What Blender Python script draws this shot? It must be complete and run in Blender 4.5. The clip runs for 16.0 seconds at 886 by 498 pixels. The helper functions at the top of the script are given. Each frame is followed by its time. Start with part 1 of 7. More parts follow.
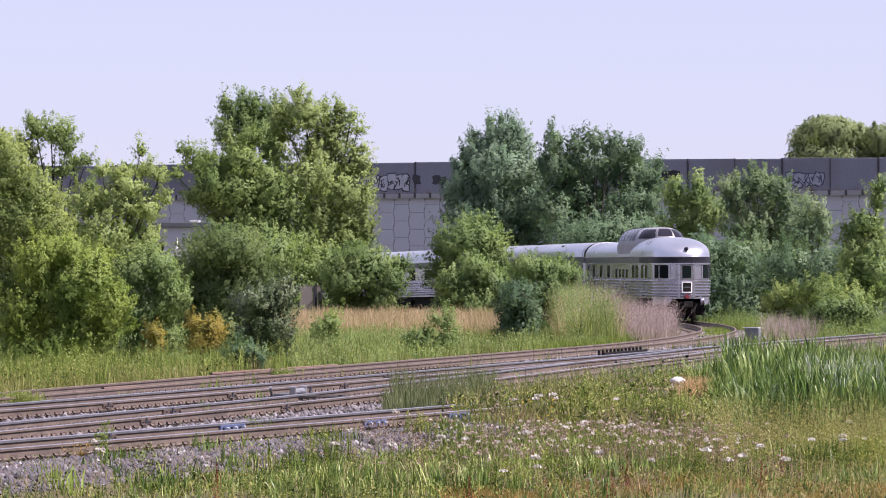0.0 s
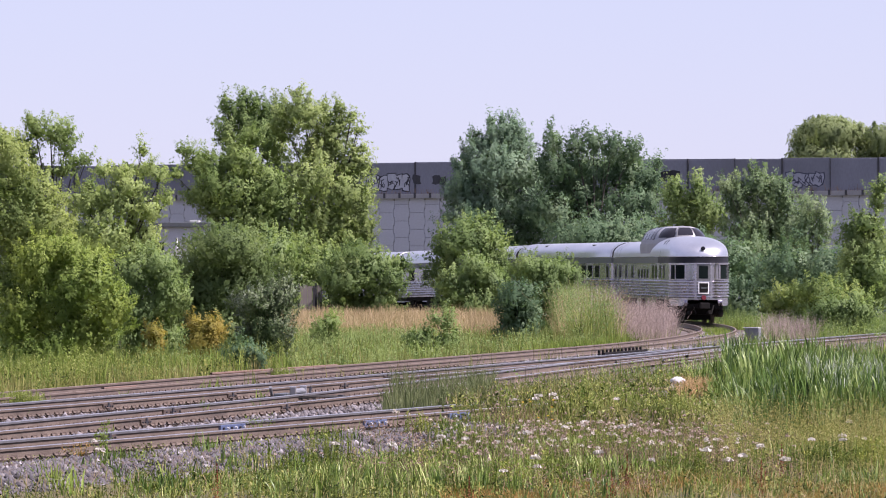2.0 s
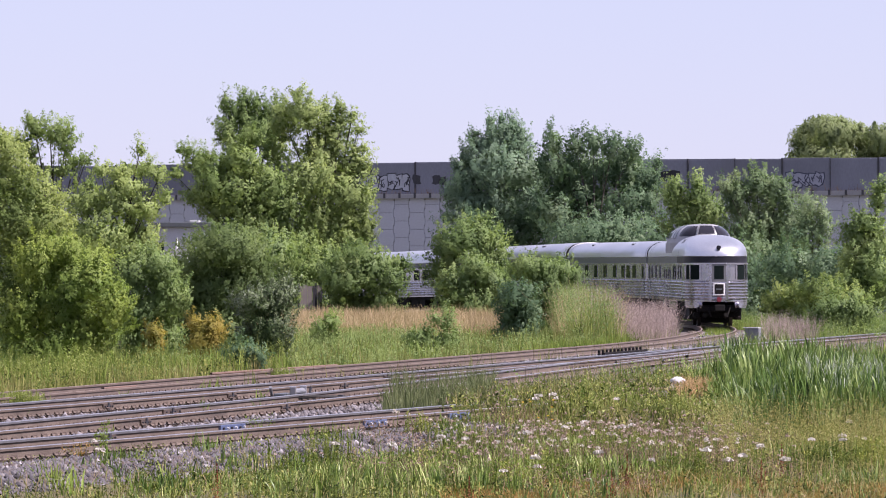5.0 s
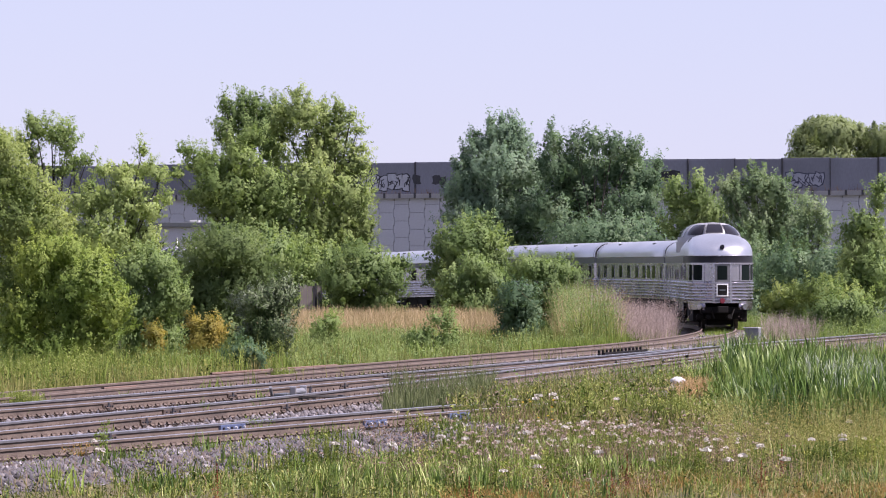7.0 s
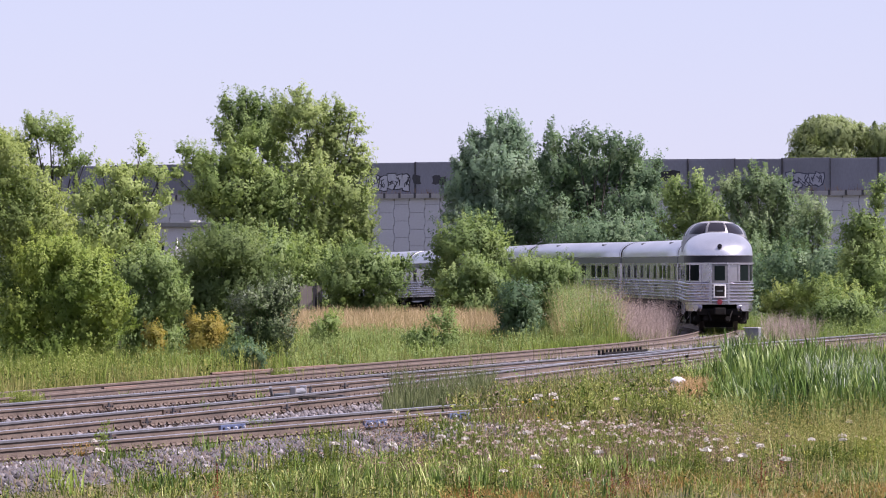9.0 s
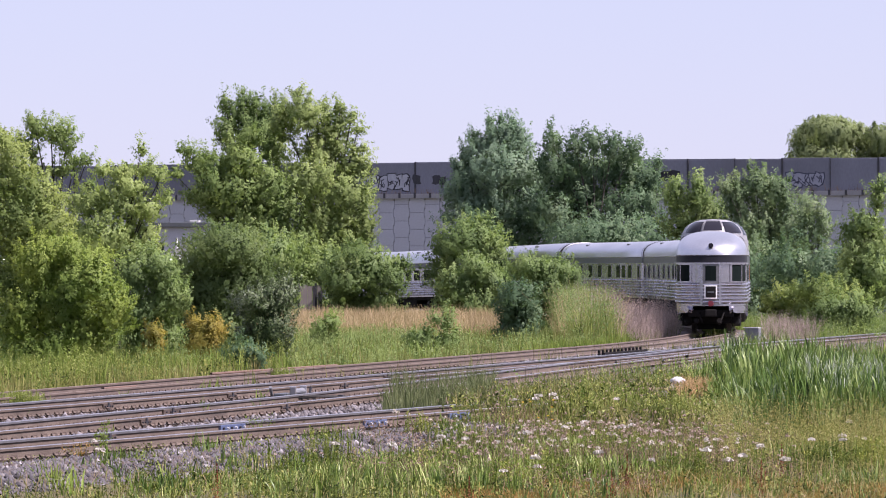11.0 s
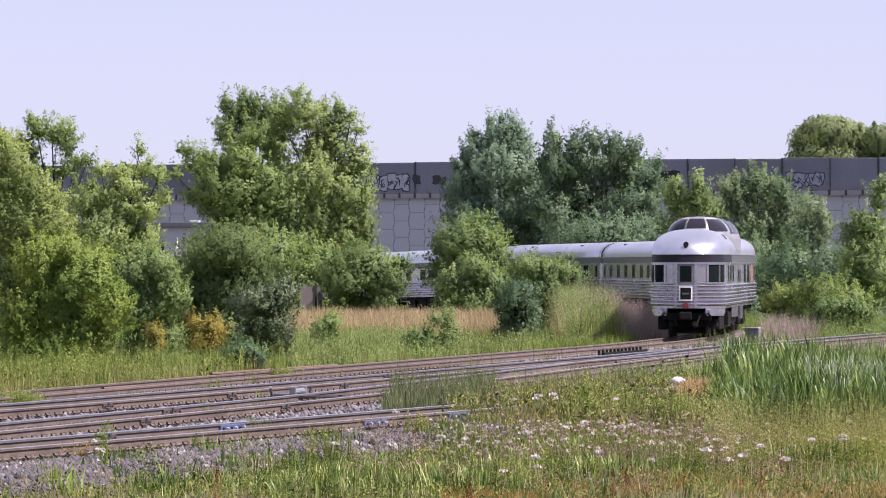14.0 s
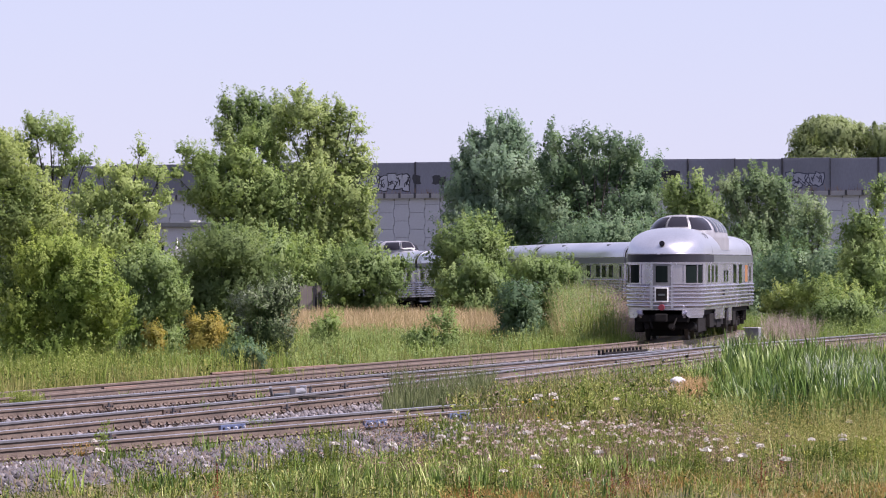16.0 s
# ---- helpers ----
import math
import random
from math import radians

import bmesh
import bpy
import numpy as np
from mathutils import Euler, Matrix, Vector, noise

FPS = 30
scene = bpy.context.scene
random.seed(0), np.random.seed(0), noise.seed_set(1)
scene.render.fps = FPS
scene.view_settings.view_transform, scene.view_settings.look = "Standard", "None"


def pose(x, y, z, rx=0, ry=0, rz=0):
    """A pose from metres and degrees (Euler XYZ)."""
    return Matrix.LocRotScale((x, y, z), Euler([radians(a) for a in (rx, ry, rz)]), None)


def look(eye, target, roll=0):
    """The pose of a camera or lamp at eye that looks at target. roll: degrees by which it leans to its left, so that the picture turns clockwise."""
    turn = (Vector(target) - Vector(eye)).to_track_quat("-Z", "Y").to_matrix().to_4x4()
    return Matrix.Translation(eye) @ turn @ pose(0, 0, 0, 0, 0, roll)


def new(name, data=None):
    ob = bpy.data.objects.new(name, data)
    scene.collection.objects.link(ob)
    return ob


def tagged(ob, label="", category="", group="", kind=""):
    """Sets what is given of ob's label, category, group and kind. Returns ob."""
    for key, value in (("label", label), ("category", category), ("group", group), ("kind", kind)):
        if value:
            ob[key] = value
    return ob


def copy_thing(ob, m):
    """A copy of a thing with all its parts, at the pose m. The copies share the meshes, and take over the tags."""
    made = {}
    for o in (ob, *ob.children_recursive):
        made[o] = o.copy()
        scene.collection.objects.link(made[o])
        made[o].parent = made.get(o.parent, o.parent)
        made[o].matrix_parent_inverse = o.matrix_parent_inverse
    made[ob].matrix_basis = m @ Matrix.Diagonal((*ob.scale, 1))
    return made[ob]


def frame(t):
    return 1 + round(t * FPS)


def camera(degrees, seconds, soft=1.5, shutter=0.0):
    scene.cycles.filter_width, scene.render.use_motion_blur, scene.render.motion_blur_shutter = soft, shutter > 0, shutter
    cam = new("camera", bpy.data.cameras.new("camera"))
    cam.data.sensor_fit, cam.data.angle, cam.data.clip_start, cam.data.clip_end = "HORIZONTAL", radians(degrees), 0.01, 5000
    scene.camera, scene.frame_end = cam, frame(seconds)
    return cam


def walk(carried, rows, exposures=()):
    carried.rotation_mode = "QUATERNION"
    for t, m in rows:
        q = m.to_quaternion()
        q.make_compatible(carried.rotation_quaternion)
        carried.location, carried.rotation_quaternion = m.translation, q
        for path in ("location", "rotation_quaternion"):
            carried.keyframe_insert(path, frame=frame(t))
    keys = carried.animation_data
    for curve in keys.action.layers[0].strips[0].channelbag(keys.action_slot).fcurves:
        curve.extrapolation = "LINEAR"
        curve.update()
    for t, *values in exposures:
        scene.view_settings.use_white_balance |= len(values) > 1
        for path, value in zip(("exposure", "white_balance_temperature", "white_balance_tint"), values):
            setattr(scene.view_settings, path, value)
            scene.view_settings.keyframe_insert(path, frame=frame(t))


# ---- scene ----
# camera on a tripod, long lens, 2.84 m above the rail heads
cam = camera(10.16, 16.0, soft=1.05)
CAM = look((0, 0, 2.84), (0, 100, 3.169))
walk(cam, [(0.0, CAM), (16.0, CAM)], exposures=[(0.0, 1.0, 6300, 27), (16.0, 1.0, 6300, 27)])

# ---- light: clear summer sky, sun high to the right behind the camera ----
SUN_ELEV, SUN_AZ = radians(54), radians(112)      # azimuth clockwise from +y
world = bpy.data.worlds.new("sky")
scene.world = world
world.use_nodes = True
wn = world.node_tree
sky = wn.nodes.new("ShaderNodeTexSky")
sky.sky_type = "NISHITA"
sky.sun_disc = False
sky.sun_elevation, sky.sun_rotation = SUN_ELEV, SUN_AZ
sky.air_density, sky.dust_density, sky.ozone_density = 1.0, 0.1, 4.0
wn.nodes["Background"].inputs["Strength"].default_value = 0.06
# summer haze: an even pale veil over the clear sky
haze = wn.nodes.new("ShaderNodeMix")
haze.data_type = "RGBA"
haze.inputs["Factor"].default_value = 0.72
haze.inputs["B"].default_value = (5.65, 6.12, 7.8, 1)
wn.links.new(sky.outputs["Color"], haze.inputs["A"])
wn.links.new(haze.outputs["Result"], wn.nodes["Background"].inputs["Color"])
sun_dir = Vector((math.sin(SUN_AZ) * math.cos(SUN_ELEV), math.cos(SUN_AZ) * math.cos(SUN_ELEV), math.sin(SUN_ELEV)))
sun_data = bpy.data.lights.new("sun", "SUN")
sun_data.energy, sun_data.angle, sun_data.color = 5.5, radians(0.53), (1.0, 0.94, 0.85)
sun = new("sun", sun_data)
sun.matrix_world = look(sun_dir * 300, (0, 0, 0))


# ---- materials ----
def ramp_node(nt, stops):
    r = nt.nodes.new("ShaderNodeValToRGB")
    while len(r.color_ramp.elements) < len(stops):
        r.color_ramp.elements.new(0.5)
    for e, (p, c) in zip(r.color_ramp.elements, stops):
        e.position, e.color = p, (*c, 1)
    return r


def shade(name, c1, c2, rough=0.8, metal=0.0, scale=3.0, fine=40.0, bump=0.2, dirt=None, dirt_amount=0.3, stretch=(1, 1, 1), spec=0.4):
    """Two-scale noise colour, optional stain colour, fine bump."""
    m = bpy.data.materials.new(name)
    m.use_nodes = True
    nt = m.node_tree
    b = nt.nodes["Principled BSDF"]
    tc = nt.nodes.new("ShaderNodeTexCoord")
    mp = nt.nodes.new("ShaderNodeMapping")
    mp.inputs["Scale"].default_value = stretch
    nt.links.new(tc.outputs["Object"], mp.inputs["Vector"])
    n1 = nt.nodes.new("ShaderNodeTexNoise")
    n1.inputs["Scale"].default_value, n1.inputs["Detail"].default_value = scale, 6
    n2 = nt.nodes.new("ShaderNodeTexNoise")
    n2.inputs["Scale"].default_value, n2.inputs["Detail"].default_value = fine, 4
    for n in (n1, n2):
        nt.links.new(mp.outputs[0], n.inputs["Vector"])
    mixf = nt.nodes.new("ShaderNodeMath")
    mixf.operation = "MULTIPLY_ADD"
    mixf.inputs[1].default_value = 0.45
    nt.links.new(n2.outputs["Fac"], mixf.inputs[0])
    half = nt.nodes.new("ShaderNodeMath")
    half.operation = "MULTIPLY"
    half.inputs[1].default_value = 0.55
    nt.links.new(n1.outputs["Fac"], half.inputs[0])
    nt.links.new(half.outputs[0], mixf.inputs[2])
    r = ramp_node(nt, [(0.32, c1), (0.68, c2)])
    nt.links.new(mixf.outputs[0], r.inputs["Fac"])
    col = r.outputs["Color"]
    if dirt:
        n3 = nt.nodes.new("ShaderNodeTexNoise")
        n3.inputs["Scale"].default_value, n3.inputs["Detail"].default_value = scale * 0.37, 8
        nt.links.new(mp.outputs[0], n3.inputs["Vector"])
        r3 = ramp_node(nt, [(0.5, (0, 0, 0)), (0.7, (dirt_amount,) * 3)])
        nt.links.new(n3.outputs["Fac"], r3.inputs["Fac"])
        mx = nt.nodes.new("ShaderNodeMix")
        mx.data_type = "RGBA"
        nt.links.new(r3.outputs["Color"], mx.inputs["Factor"])
        nt.links.new(col, mx.inputs["A"])
        mx.inputs["B"].default_value = (*dirt, 1)
        col = mx.outputs["Result"]
    nt.links.new(col, b.inputs["Base Color"])
    b.inputs["Metallic"].default_value = metal
    b.inputs["Specular IOR Level"].default_value = spec
    rr = nt.nodes.new("ShaderNodeMapRange")
    rr.inputs["To Min"].default_value, rr.inputs["To Max"].default_value = max(0.02, rough - 0.1), min(1, rough + 0.1)
    nt.links.new(n1.outputs["Fac"], rr.inputs["Value"])
    nt.links.new(rr.outputs[0], b.inputs["Roughness"])
    if bump:
        bp = nt.nodes.new("ShaderNodeBump")
        bp.inputs["Strength"].default_value, bp.inputs["Distance"].default_value = bump, 0.02
        nt.links.new(n2.outputs["Fac"], bp.inputs["Height"])
        nt.links.new(bp.outputs[0], b.inputs["Normal"])
    return m


def leafy(name, stops, trans=0.3, rough=0.55, patch=0.5, spec=0.16, vary=0.0, island=0.5):
    """Leaves and blades: colour by island, large patches of tone, light through the leaf."""
    m = bpy.data.materials.new(name)
    m.use_nodes = True
    nt = m.node_tree
    b = nt.nodes["Principled BSDF"]
    g = nt.nodes.new("ShaderNodeNewGeometry")
    tc = nt.nodes.new("ShaderNodeTexCoord")
    n1 = nt.nodes.new("ShaderNodeTexNoise")
    n1.inputs["Scale"].default_value, n1.inputs["Detail"].default_value = patch, 3
    nt.links.new(tc.outputs["Object"], n1.inputs["Vector"])
    a = nt.nodes.new("ShaderNodeMath")
    a.operation = "MULTIPLY_ADD"
    a.inputs[1].default_value = island
    nt.links.new(g.outputs["Random Per Island"], a.inputs[0])
    s = nt.nodes.new("ShaderNodeMapRange")
    s.inputs["From Min"].default_value, s.inputs["From Max"].default_value = 0.3, 0.7
    s.inputs["To Min"].default_value, s.inputs["To Max"].default_value = 0.25 - island / 2 - vary, 0.75 - island / 2 + vary
    nt.links.new(n1.outputs["Fac"], s.inputs["Value"])
    nt.links.new(s.outputs[0], a.inputs[2])
    k = len(stops) - 1
    r = ramp_node(nt, [(0.05 + 0.9 * i / k, c) for i, c in enumerate(stops)])
    nt.links.new(a.outputs[0], r.inputs["Fac"])
    nt.links.new(r.outputs["Color"], b.inputs["Base Color"])
    b.inputs["Roughness"].default_value = rough
    b.inputs["Specular IOR Level"].default_value = spec
    t = nt.nodes.new("ShaderNodeBsdfTranslucent")
    br = nt.nodes.new("ShaderNodeMix")
    br.data_type, br.blend_type = "RGBA", "MULTIPLY"
    br.inputs["Factor"].default_value = 1.0
    br.inputs["B"].default_value = (1.15, 1.2, 0.85, 1)
    nt.links.new(r.outputs["Color"], br.inputs["A"])
    nt.links.new(br.outputs["Result"], t.inputs["Color"])
    mx = nt.nodes.new("ShaderNodeMixShader")
    mx.inputs[0].default_value = trans
    nt.links.new(b.outputs[0], mx.inputs[1])
    nt.links.new(t.outputs[0], mx.inputs[2])
    nt.links.new(mx.outputs[0], nt.nodes["Material Output"].inputs["Surface"])
    return m


def rocky(name, stops):
    """Broken stone: one tone to each stone, fine grain."""
    m = bpy.data.materials.new(name)
    m.use_nodes = True
    nt = m.node_tree
    b = nt.nodes["Principled BSDF"]
    oi = nt.nodes.new("ShaderNodeObjectInfo")
    tc = nt.nodes.new("ShaderNodeTexCoord")
    n1 = nt.nodes.new("ShaderNodeTexNoise")
    n1.inputs["Scale"].default_value, n1.inputs["Detail"].default_value = 2.5, 5
    nt.links.new(tc.outputs["Object"], n1.inputs["Vector"])
    a = nt.nodes.new("ShaderNodeMath")
    a.operation = "MULTIPLY_ADD"
    a.inputs[1].default_value = 0.7
    nt.links.new(oi.outputs["Random"], a.inputs[0])
    c = nt.nodes.new("ShaderNodeMath")
    c.operation = "MULTIPLY"
    c.inputs[1].default_value = 0.3
    nt.links.new(n1.outputs["Fac"], c.inputs[0])
    nt.links.new(c.outputs[0], a.inputs[2])
    r = ramp_node(nt, [(0.1 + 0.8 * i / (len(stops) - 1), q) for i, q in enumerate(stops)])
    nt.links.new(a.outputs[0], r.inputs["Fac"])
    nt.links.new(r.outputs["Color"], b.inputs["Base Color"])
    b.inputs["Roughness"].default_value = 0.9
    return m


def glass(name, tint, rough=0.05, ior=1.12):
    m = bpy.data.materials.new(name)
    m.use_nodes = True
    b = m.node_tree.nodes["Principled BSDF"]
    b.inputs["Base Color"].default_value = (*tint, 1)
    b.inputs["Roughness"].default_value = rough
    b.inputs["IOR"].default_value = ior
    b.inputs["Specular IOR Level"].default_value = 0.4
    return m


M = {
    "domesteel": shade("dull_dome_steel", (0.27, 0.27, 0.3), (0.39, 0.39, 0.42), 0.6, 0.7, 1.2, 30, 0.03),
    "steel": shade("stainless_steel", (0.39, 0.375, 0.425), (0.57, 0.55, 0.62), 0.25, 0.92, 1.2, 30, 0.03, (0.30, 0.28, 0.27), 0.35, (1, 0.3, 1)),
    "roof_steel": shade("roof_steel", (0.52, 0.52, 0.55), (0.68, 0.68, 0.72), 0.34, 0.93, 0.8, 20, 0.03, (0.36, 0.34, 0.33), 0.4, (1, 0.25, 1)),
    "doorsteel": shade("dull_steel", (0.13, 0.13, 0.14), (0.22, 0.22, 0.23), 0.42, 0.5, 1.5, 30, 0.03, (0.15, 0.14, 0.14), 0.4),
    "band": shade("dark_band_paint", (0.01, 0.01, 0.015), (0.02, 0.02, 0.027), 0.5, 0.0, 2, 30, 0.02, spec=0.2),
    "greyband": shade("grey_band_paint", (0.07, 0.078, 0.085), (0.11, 0.118, 0.126), 0.4, 0.35, 2, 30, 0.02),
    "under": shade("underframe_black", (0.005, 0.005, 0.006), (0.015, 0.013, 0.012), 0.8, 0.0, 4, 40, 0.2, spec=0.15),
    "glass": glass("coach_glass", (0.008, 0.012, 0.012), ior=1.06),
    "dglass": glass("dome_glass", (0.02, 0.02, 0.028), 0.04),
    "rubber": shade("rubber", (0.015, 0.015, 0.016), (0.03, 0.03, 0.03), 0.8),
    "red": shade("red_paint", (0.11, 0.012, 0.022), (0.17, 0.022, 0.036), 0.5),
    "amber": shade("amber_blind", (0.2, 0.085, 0.03), (0.28, 0.13, 0.05), 0.6),
    "wheel": shade("wheel_steel", (0.05, 0.045, 0.04), (0.12, 0.11, 0.1), 0.5, 0.6),
    "rust": shade("rail_rust", (0.075, 0.057, 0.047), (0.165, 0.128, 0.108), 0.75, 0.15, 1.5, 30, 0.25, (0.06, 0.045, 0.04), 0.6),
    # rust colour darkened to paint in the shade beneath the rail head
    "undershade": shade("rail_underhead_shaded_rust", (0.022, 0.017, 0.015), (0.05, 0.04, 0.036), 0.7, 0.2, 2, 30, 0.2),
    "oldrail": shade("light_rail_rust", (0.1, 0.074, 0.062), (0.19, 0.15, 0.128), 0.6, 0.3, 2, 30, 0.2),
    "oldrust": shade("old_rail_rust", (0.12, 0.075, 0.058), (0.2, 0.13, 0.105), 0.85, 0.0, 2, 30, 0.2),
    "polish": shade("rail_polish", (0.36, 0.36, 0.39), (0.55, 0.55, 0.58), 0.32, 0.9, 3, 40, 0.03),
    "tie": shade("tie_wood", (0.075, 0.06, 0.05), (0.19, 0.157, 0.134), 0.9, 0.0, 3, 30, 0.5, stretch=(1, 8, 1)),
    "ballast": shade("ballast_bed", (0.035, 0.029, 0.027), (0.12, 0.102, 0.096), 0.95, 0.0, 1.2, 18, 0.9, (0.14, 0.085, 0.06), 0.7),
    "stone": leafy("ballast_stone", [(0.012, 0.011, 0.013), (0.042, 0.039, 0.044), (0.105, 0.1, 0.112), (0.075, 0.058, 0.051), (0.29, 0.28, 0.3)], 0.0, 0.9, 2.0, 0.2),
    "stone_pale": leafy("pale_ballast_stone", [(0.025, 0.023, 0.025), (0.1, 0.092, 0.1), (0.27, 0.255, 0.27)], 0.0, 0.9, 2.0, 0.2),
    "loose_stone": rocky("loose_stone", [(0.02, 0.018, 0.02), (0.07, 0.065, 0.072), (0.16, 0.15, 0.16), (0.32, 0.305, 0.32)]),
    "clip": shade("rail_clip", (0.03, 0.022, 0.019), (0.085, 0.06, 0.05), 0.8, 0.1, 6, 40, 0.2),
    "soil": shade("meadow_soil", (0.03, 0.034, 0.014), (0.075, 0.07, 0.03), 0.95, 0.0, 0.25, 3, 0.5, (0.11, 0.085, 0.045), 0.6),
    "wallpanel": shade("cast_concrete", (0.359, 0.366, 0.404), (0.455, 0.461, 0.508), 0.9, 0.0, 0.35, 9, 0.25, (0.262, 0.265, 0.290), 0.5),
    "joint": shade("wall_joint", (0.144, 0.144, 0.144), (0.204, 0.198, 0.198), 0.95),
    "barrier": shade("barrier_concrete", (0.15, 0.156, 0.194), (0.205, 0.212, 0.258), 0.9, 0.0, 0.3, 8, 0.25, (0.102, 0.102, 0.116), 0.5, (1, 1, 0.4)),
    "postgrey": shade("dark_post", (0.035, 0.035, 0.042), (0.055, 0.055, 0.065), 0.8),
    "coping": shade("coping_concrete", (0.228, 0.228, 0.240), (0.300, 0.298, 0.312), 0.9, 0, 0.7, 10, 0.2),
    "bark": shade("bark", (0.03, 0.026, 0.021), (0.075, 0.065, 0.055), 0.95, 0, 3, 30, 0.6, stretch=(1, 1, 0.25)),
    "cabinet": shade("grey_cabinet_paint", (0.15, 0.155, 0.175), (0.2, 0.205, 0.225), 0.5, 0.3, 2, 30, 0.05, (0.2, 0.18, 0.15), 0.4),
    "sack": shade("sack_cloth", (0.32, 0.32, 0.34), (0.5, 0.5, 0.5), 0.8, 0, 6, 30, 0.4),
    "plank": shade("plank_wood", (0.26, 0.18, 0.15), (0.36, 0.26, 0.22), 0.9, stretch=(8, 1, 1)),
    "palegrey": shade("pale_grey_paint", (0.36, 0.36, 0.37), (0.46, 0.46, 0.47), 0.6),
    "white": shade("white_paint", (0.68, 0.68, 0.7), (0.8, 0.8, 0.8), 0.6),
    "blue": shade("blue_paint", (0.025, 0.04, 0.1), (0.09, 0.115, 0.2), 0.6),
    "black": shade("black_paint", (0.014, 0.014, 0.018), (0.03, 0.03, 0.04), 0.7),
    "grafpale": shade("spray_pale", (0.24, 0.25, 0.31), (0.32, 0.33, 0.39), 0.8),
    "fence": shade("fence_board", (0.13, 0.115, 0.11), (0.2, 0.175, 0.165), 0.9, 0, 2, 30, 0.3, stretch=(1, 1, 0.2)),
    "inkblue": shade("spray_dark_blue", (0.03, 0.034, 0.06), (0.05, 0.055, 0.09), 0.8),
    "grafwhite": shade("spray_white", (0.3, 0.31, 0.36), (0.42, 0.43, 0.48), 0.8),
}
LEAF = {
    "bright": leafy("leaf_bright", [(0.086, 0.136, 0.034), (0.161, 0.235, 0.056), (0.270, 0.337, 0.084), (0.347, 0.392, 0.106)], 0.46, vary=0.08, island=0.1),
    "golden": leafy("leaf_golden_green", [(0.087, 0.131, 0.045), (0.165, 0.227, 0.072), (0.270, 0.326, 0.109), (0.356, 0.403, 0.141)], 0.46, vary=0.08, island=0.1),
    "light": leafy("leaf_light", [(0.118, 0.187, 0.064), (0.196, 0.268, 0.093), (0.270, 0.341, 0.120)], 0.46, vary=0.08, island=0.1),
    "olive": leafy("leaf_olive", [(0.143, 0.199, 0.076), (0.261, 0.332, 0.119), (0.404, 0.471, 0.184)], 0.46, vary=0.08, island=0.1),
    "olive2": leafy("leaf_olive_green", [(0.142, 0.192, 0.075), (0.242, 0.309, 0.115), (0.356, 0.419, 0.167)], 0.46, vary=0.08, island=0.1),
    "mid": leafy("leaf_mid", [(0.096, 0.159, 0.060), (0.189, 0.263, 0.099), (0.312, 0.378, 0.154)], 0.46, vary=0.08, island=0.1),
    "dark": leafy("leaf_dark", [(0.081, 0.133, 0.051), (0.154, 0.224, 0.081), (0.270, 0.332, 0.131)], 0.46, vary=0.08, island=0.1),
    "silver": leafy("leaf_silver", [(0.023, 0.044, 0.016), (0.057, 0.094, 0.034), (0.109, 0.141, 0.067), (0.236, 0.277, 0.203)], 0.2, 0.45, 0.8, vary=0.05, island=0.62),
    "blue": leafy("leaf_blue", [(0.094, 0.159, 0.103), (0.169, 0.252, 0.166), (0.256, 0.334, 0.244)], 0.44, vary=0.08, island=0.1),
    "deep": leafy("leaf_deep", [(0.048, 0.091, 0.050), (0.106, 0.174, 0.096), (0.212, 0.278, 0.172)], 0.44, vary=0.08, island=0.1),
    "grey": leafy("leaf_grey", [(0.086, 0.143, 0.074), (0.164, 0.233, 0.123), (0.302, 0.350, 0.205)], 0.44, vary=0.08, island=0.1),
    "sage": leafy("leaf_sage", [(0.068, 0.113, 0.039), (0.131, 0.186, 0.068), (0.217, 0.268, 0.109)], 0.44, vary=0.08, island=0.1),
    "willow": leafy("leaf_willow", [(0.109, 0.152, 0.070), (0.195, 0.244, 0.112), (0.293, 0.336, 0.181)], 0.44, vary=0.08, island=0.1),
    "orange": leafy("leaf_orange", [(0.130, 0.160, 0.036), (0.280, 0.240, 0.060), (0.420, 0.300, 0.096)], 0.46, vary=0.08, island=0.1),
}
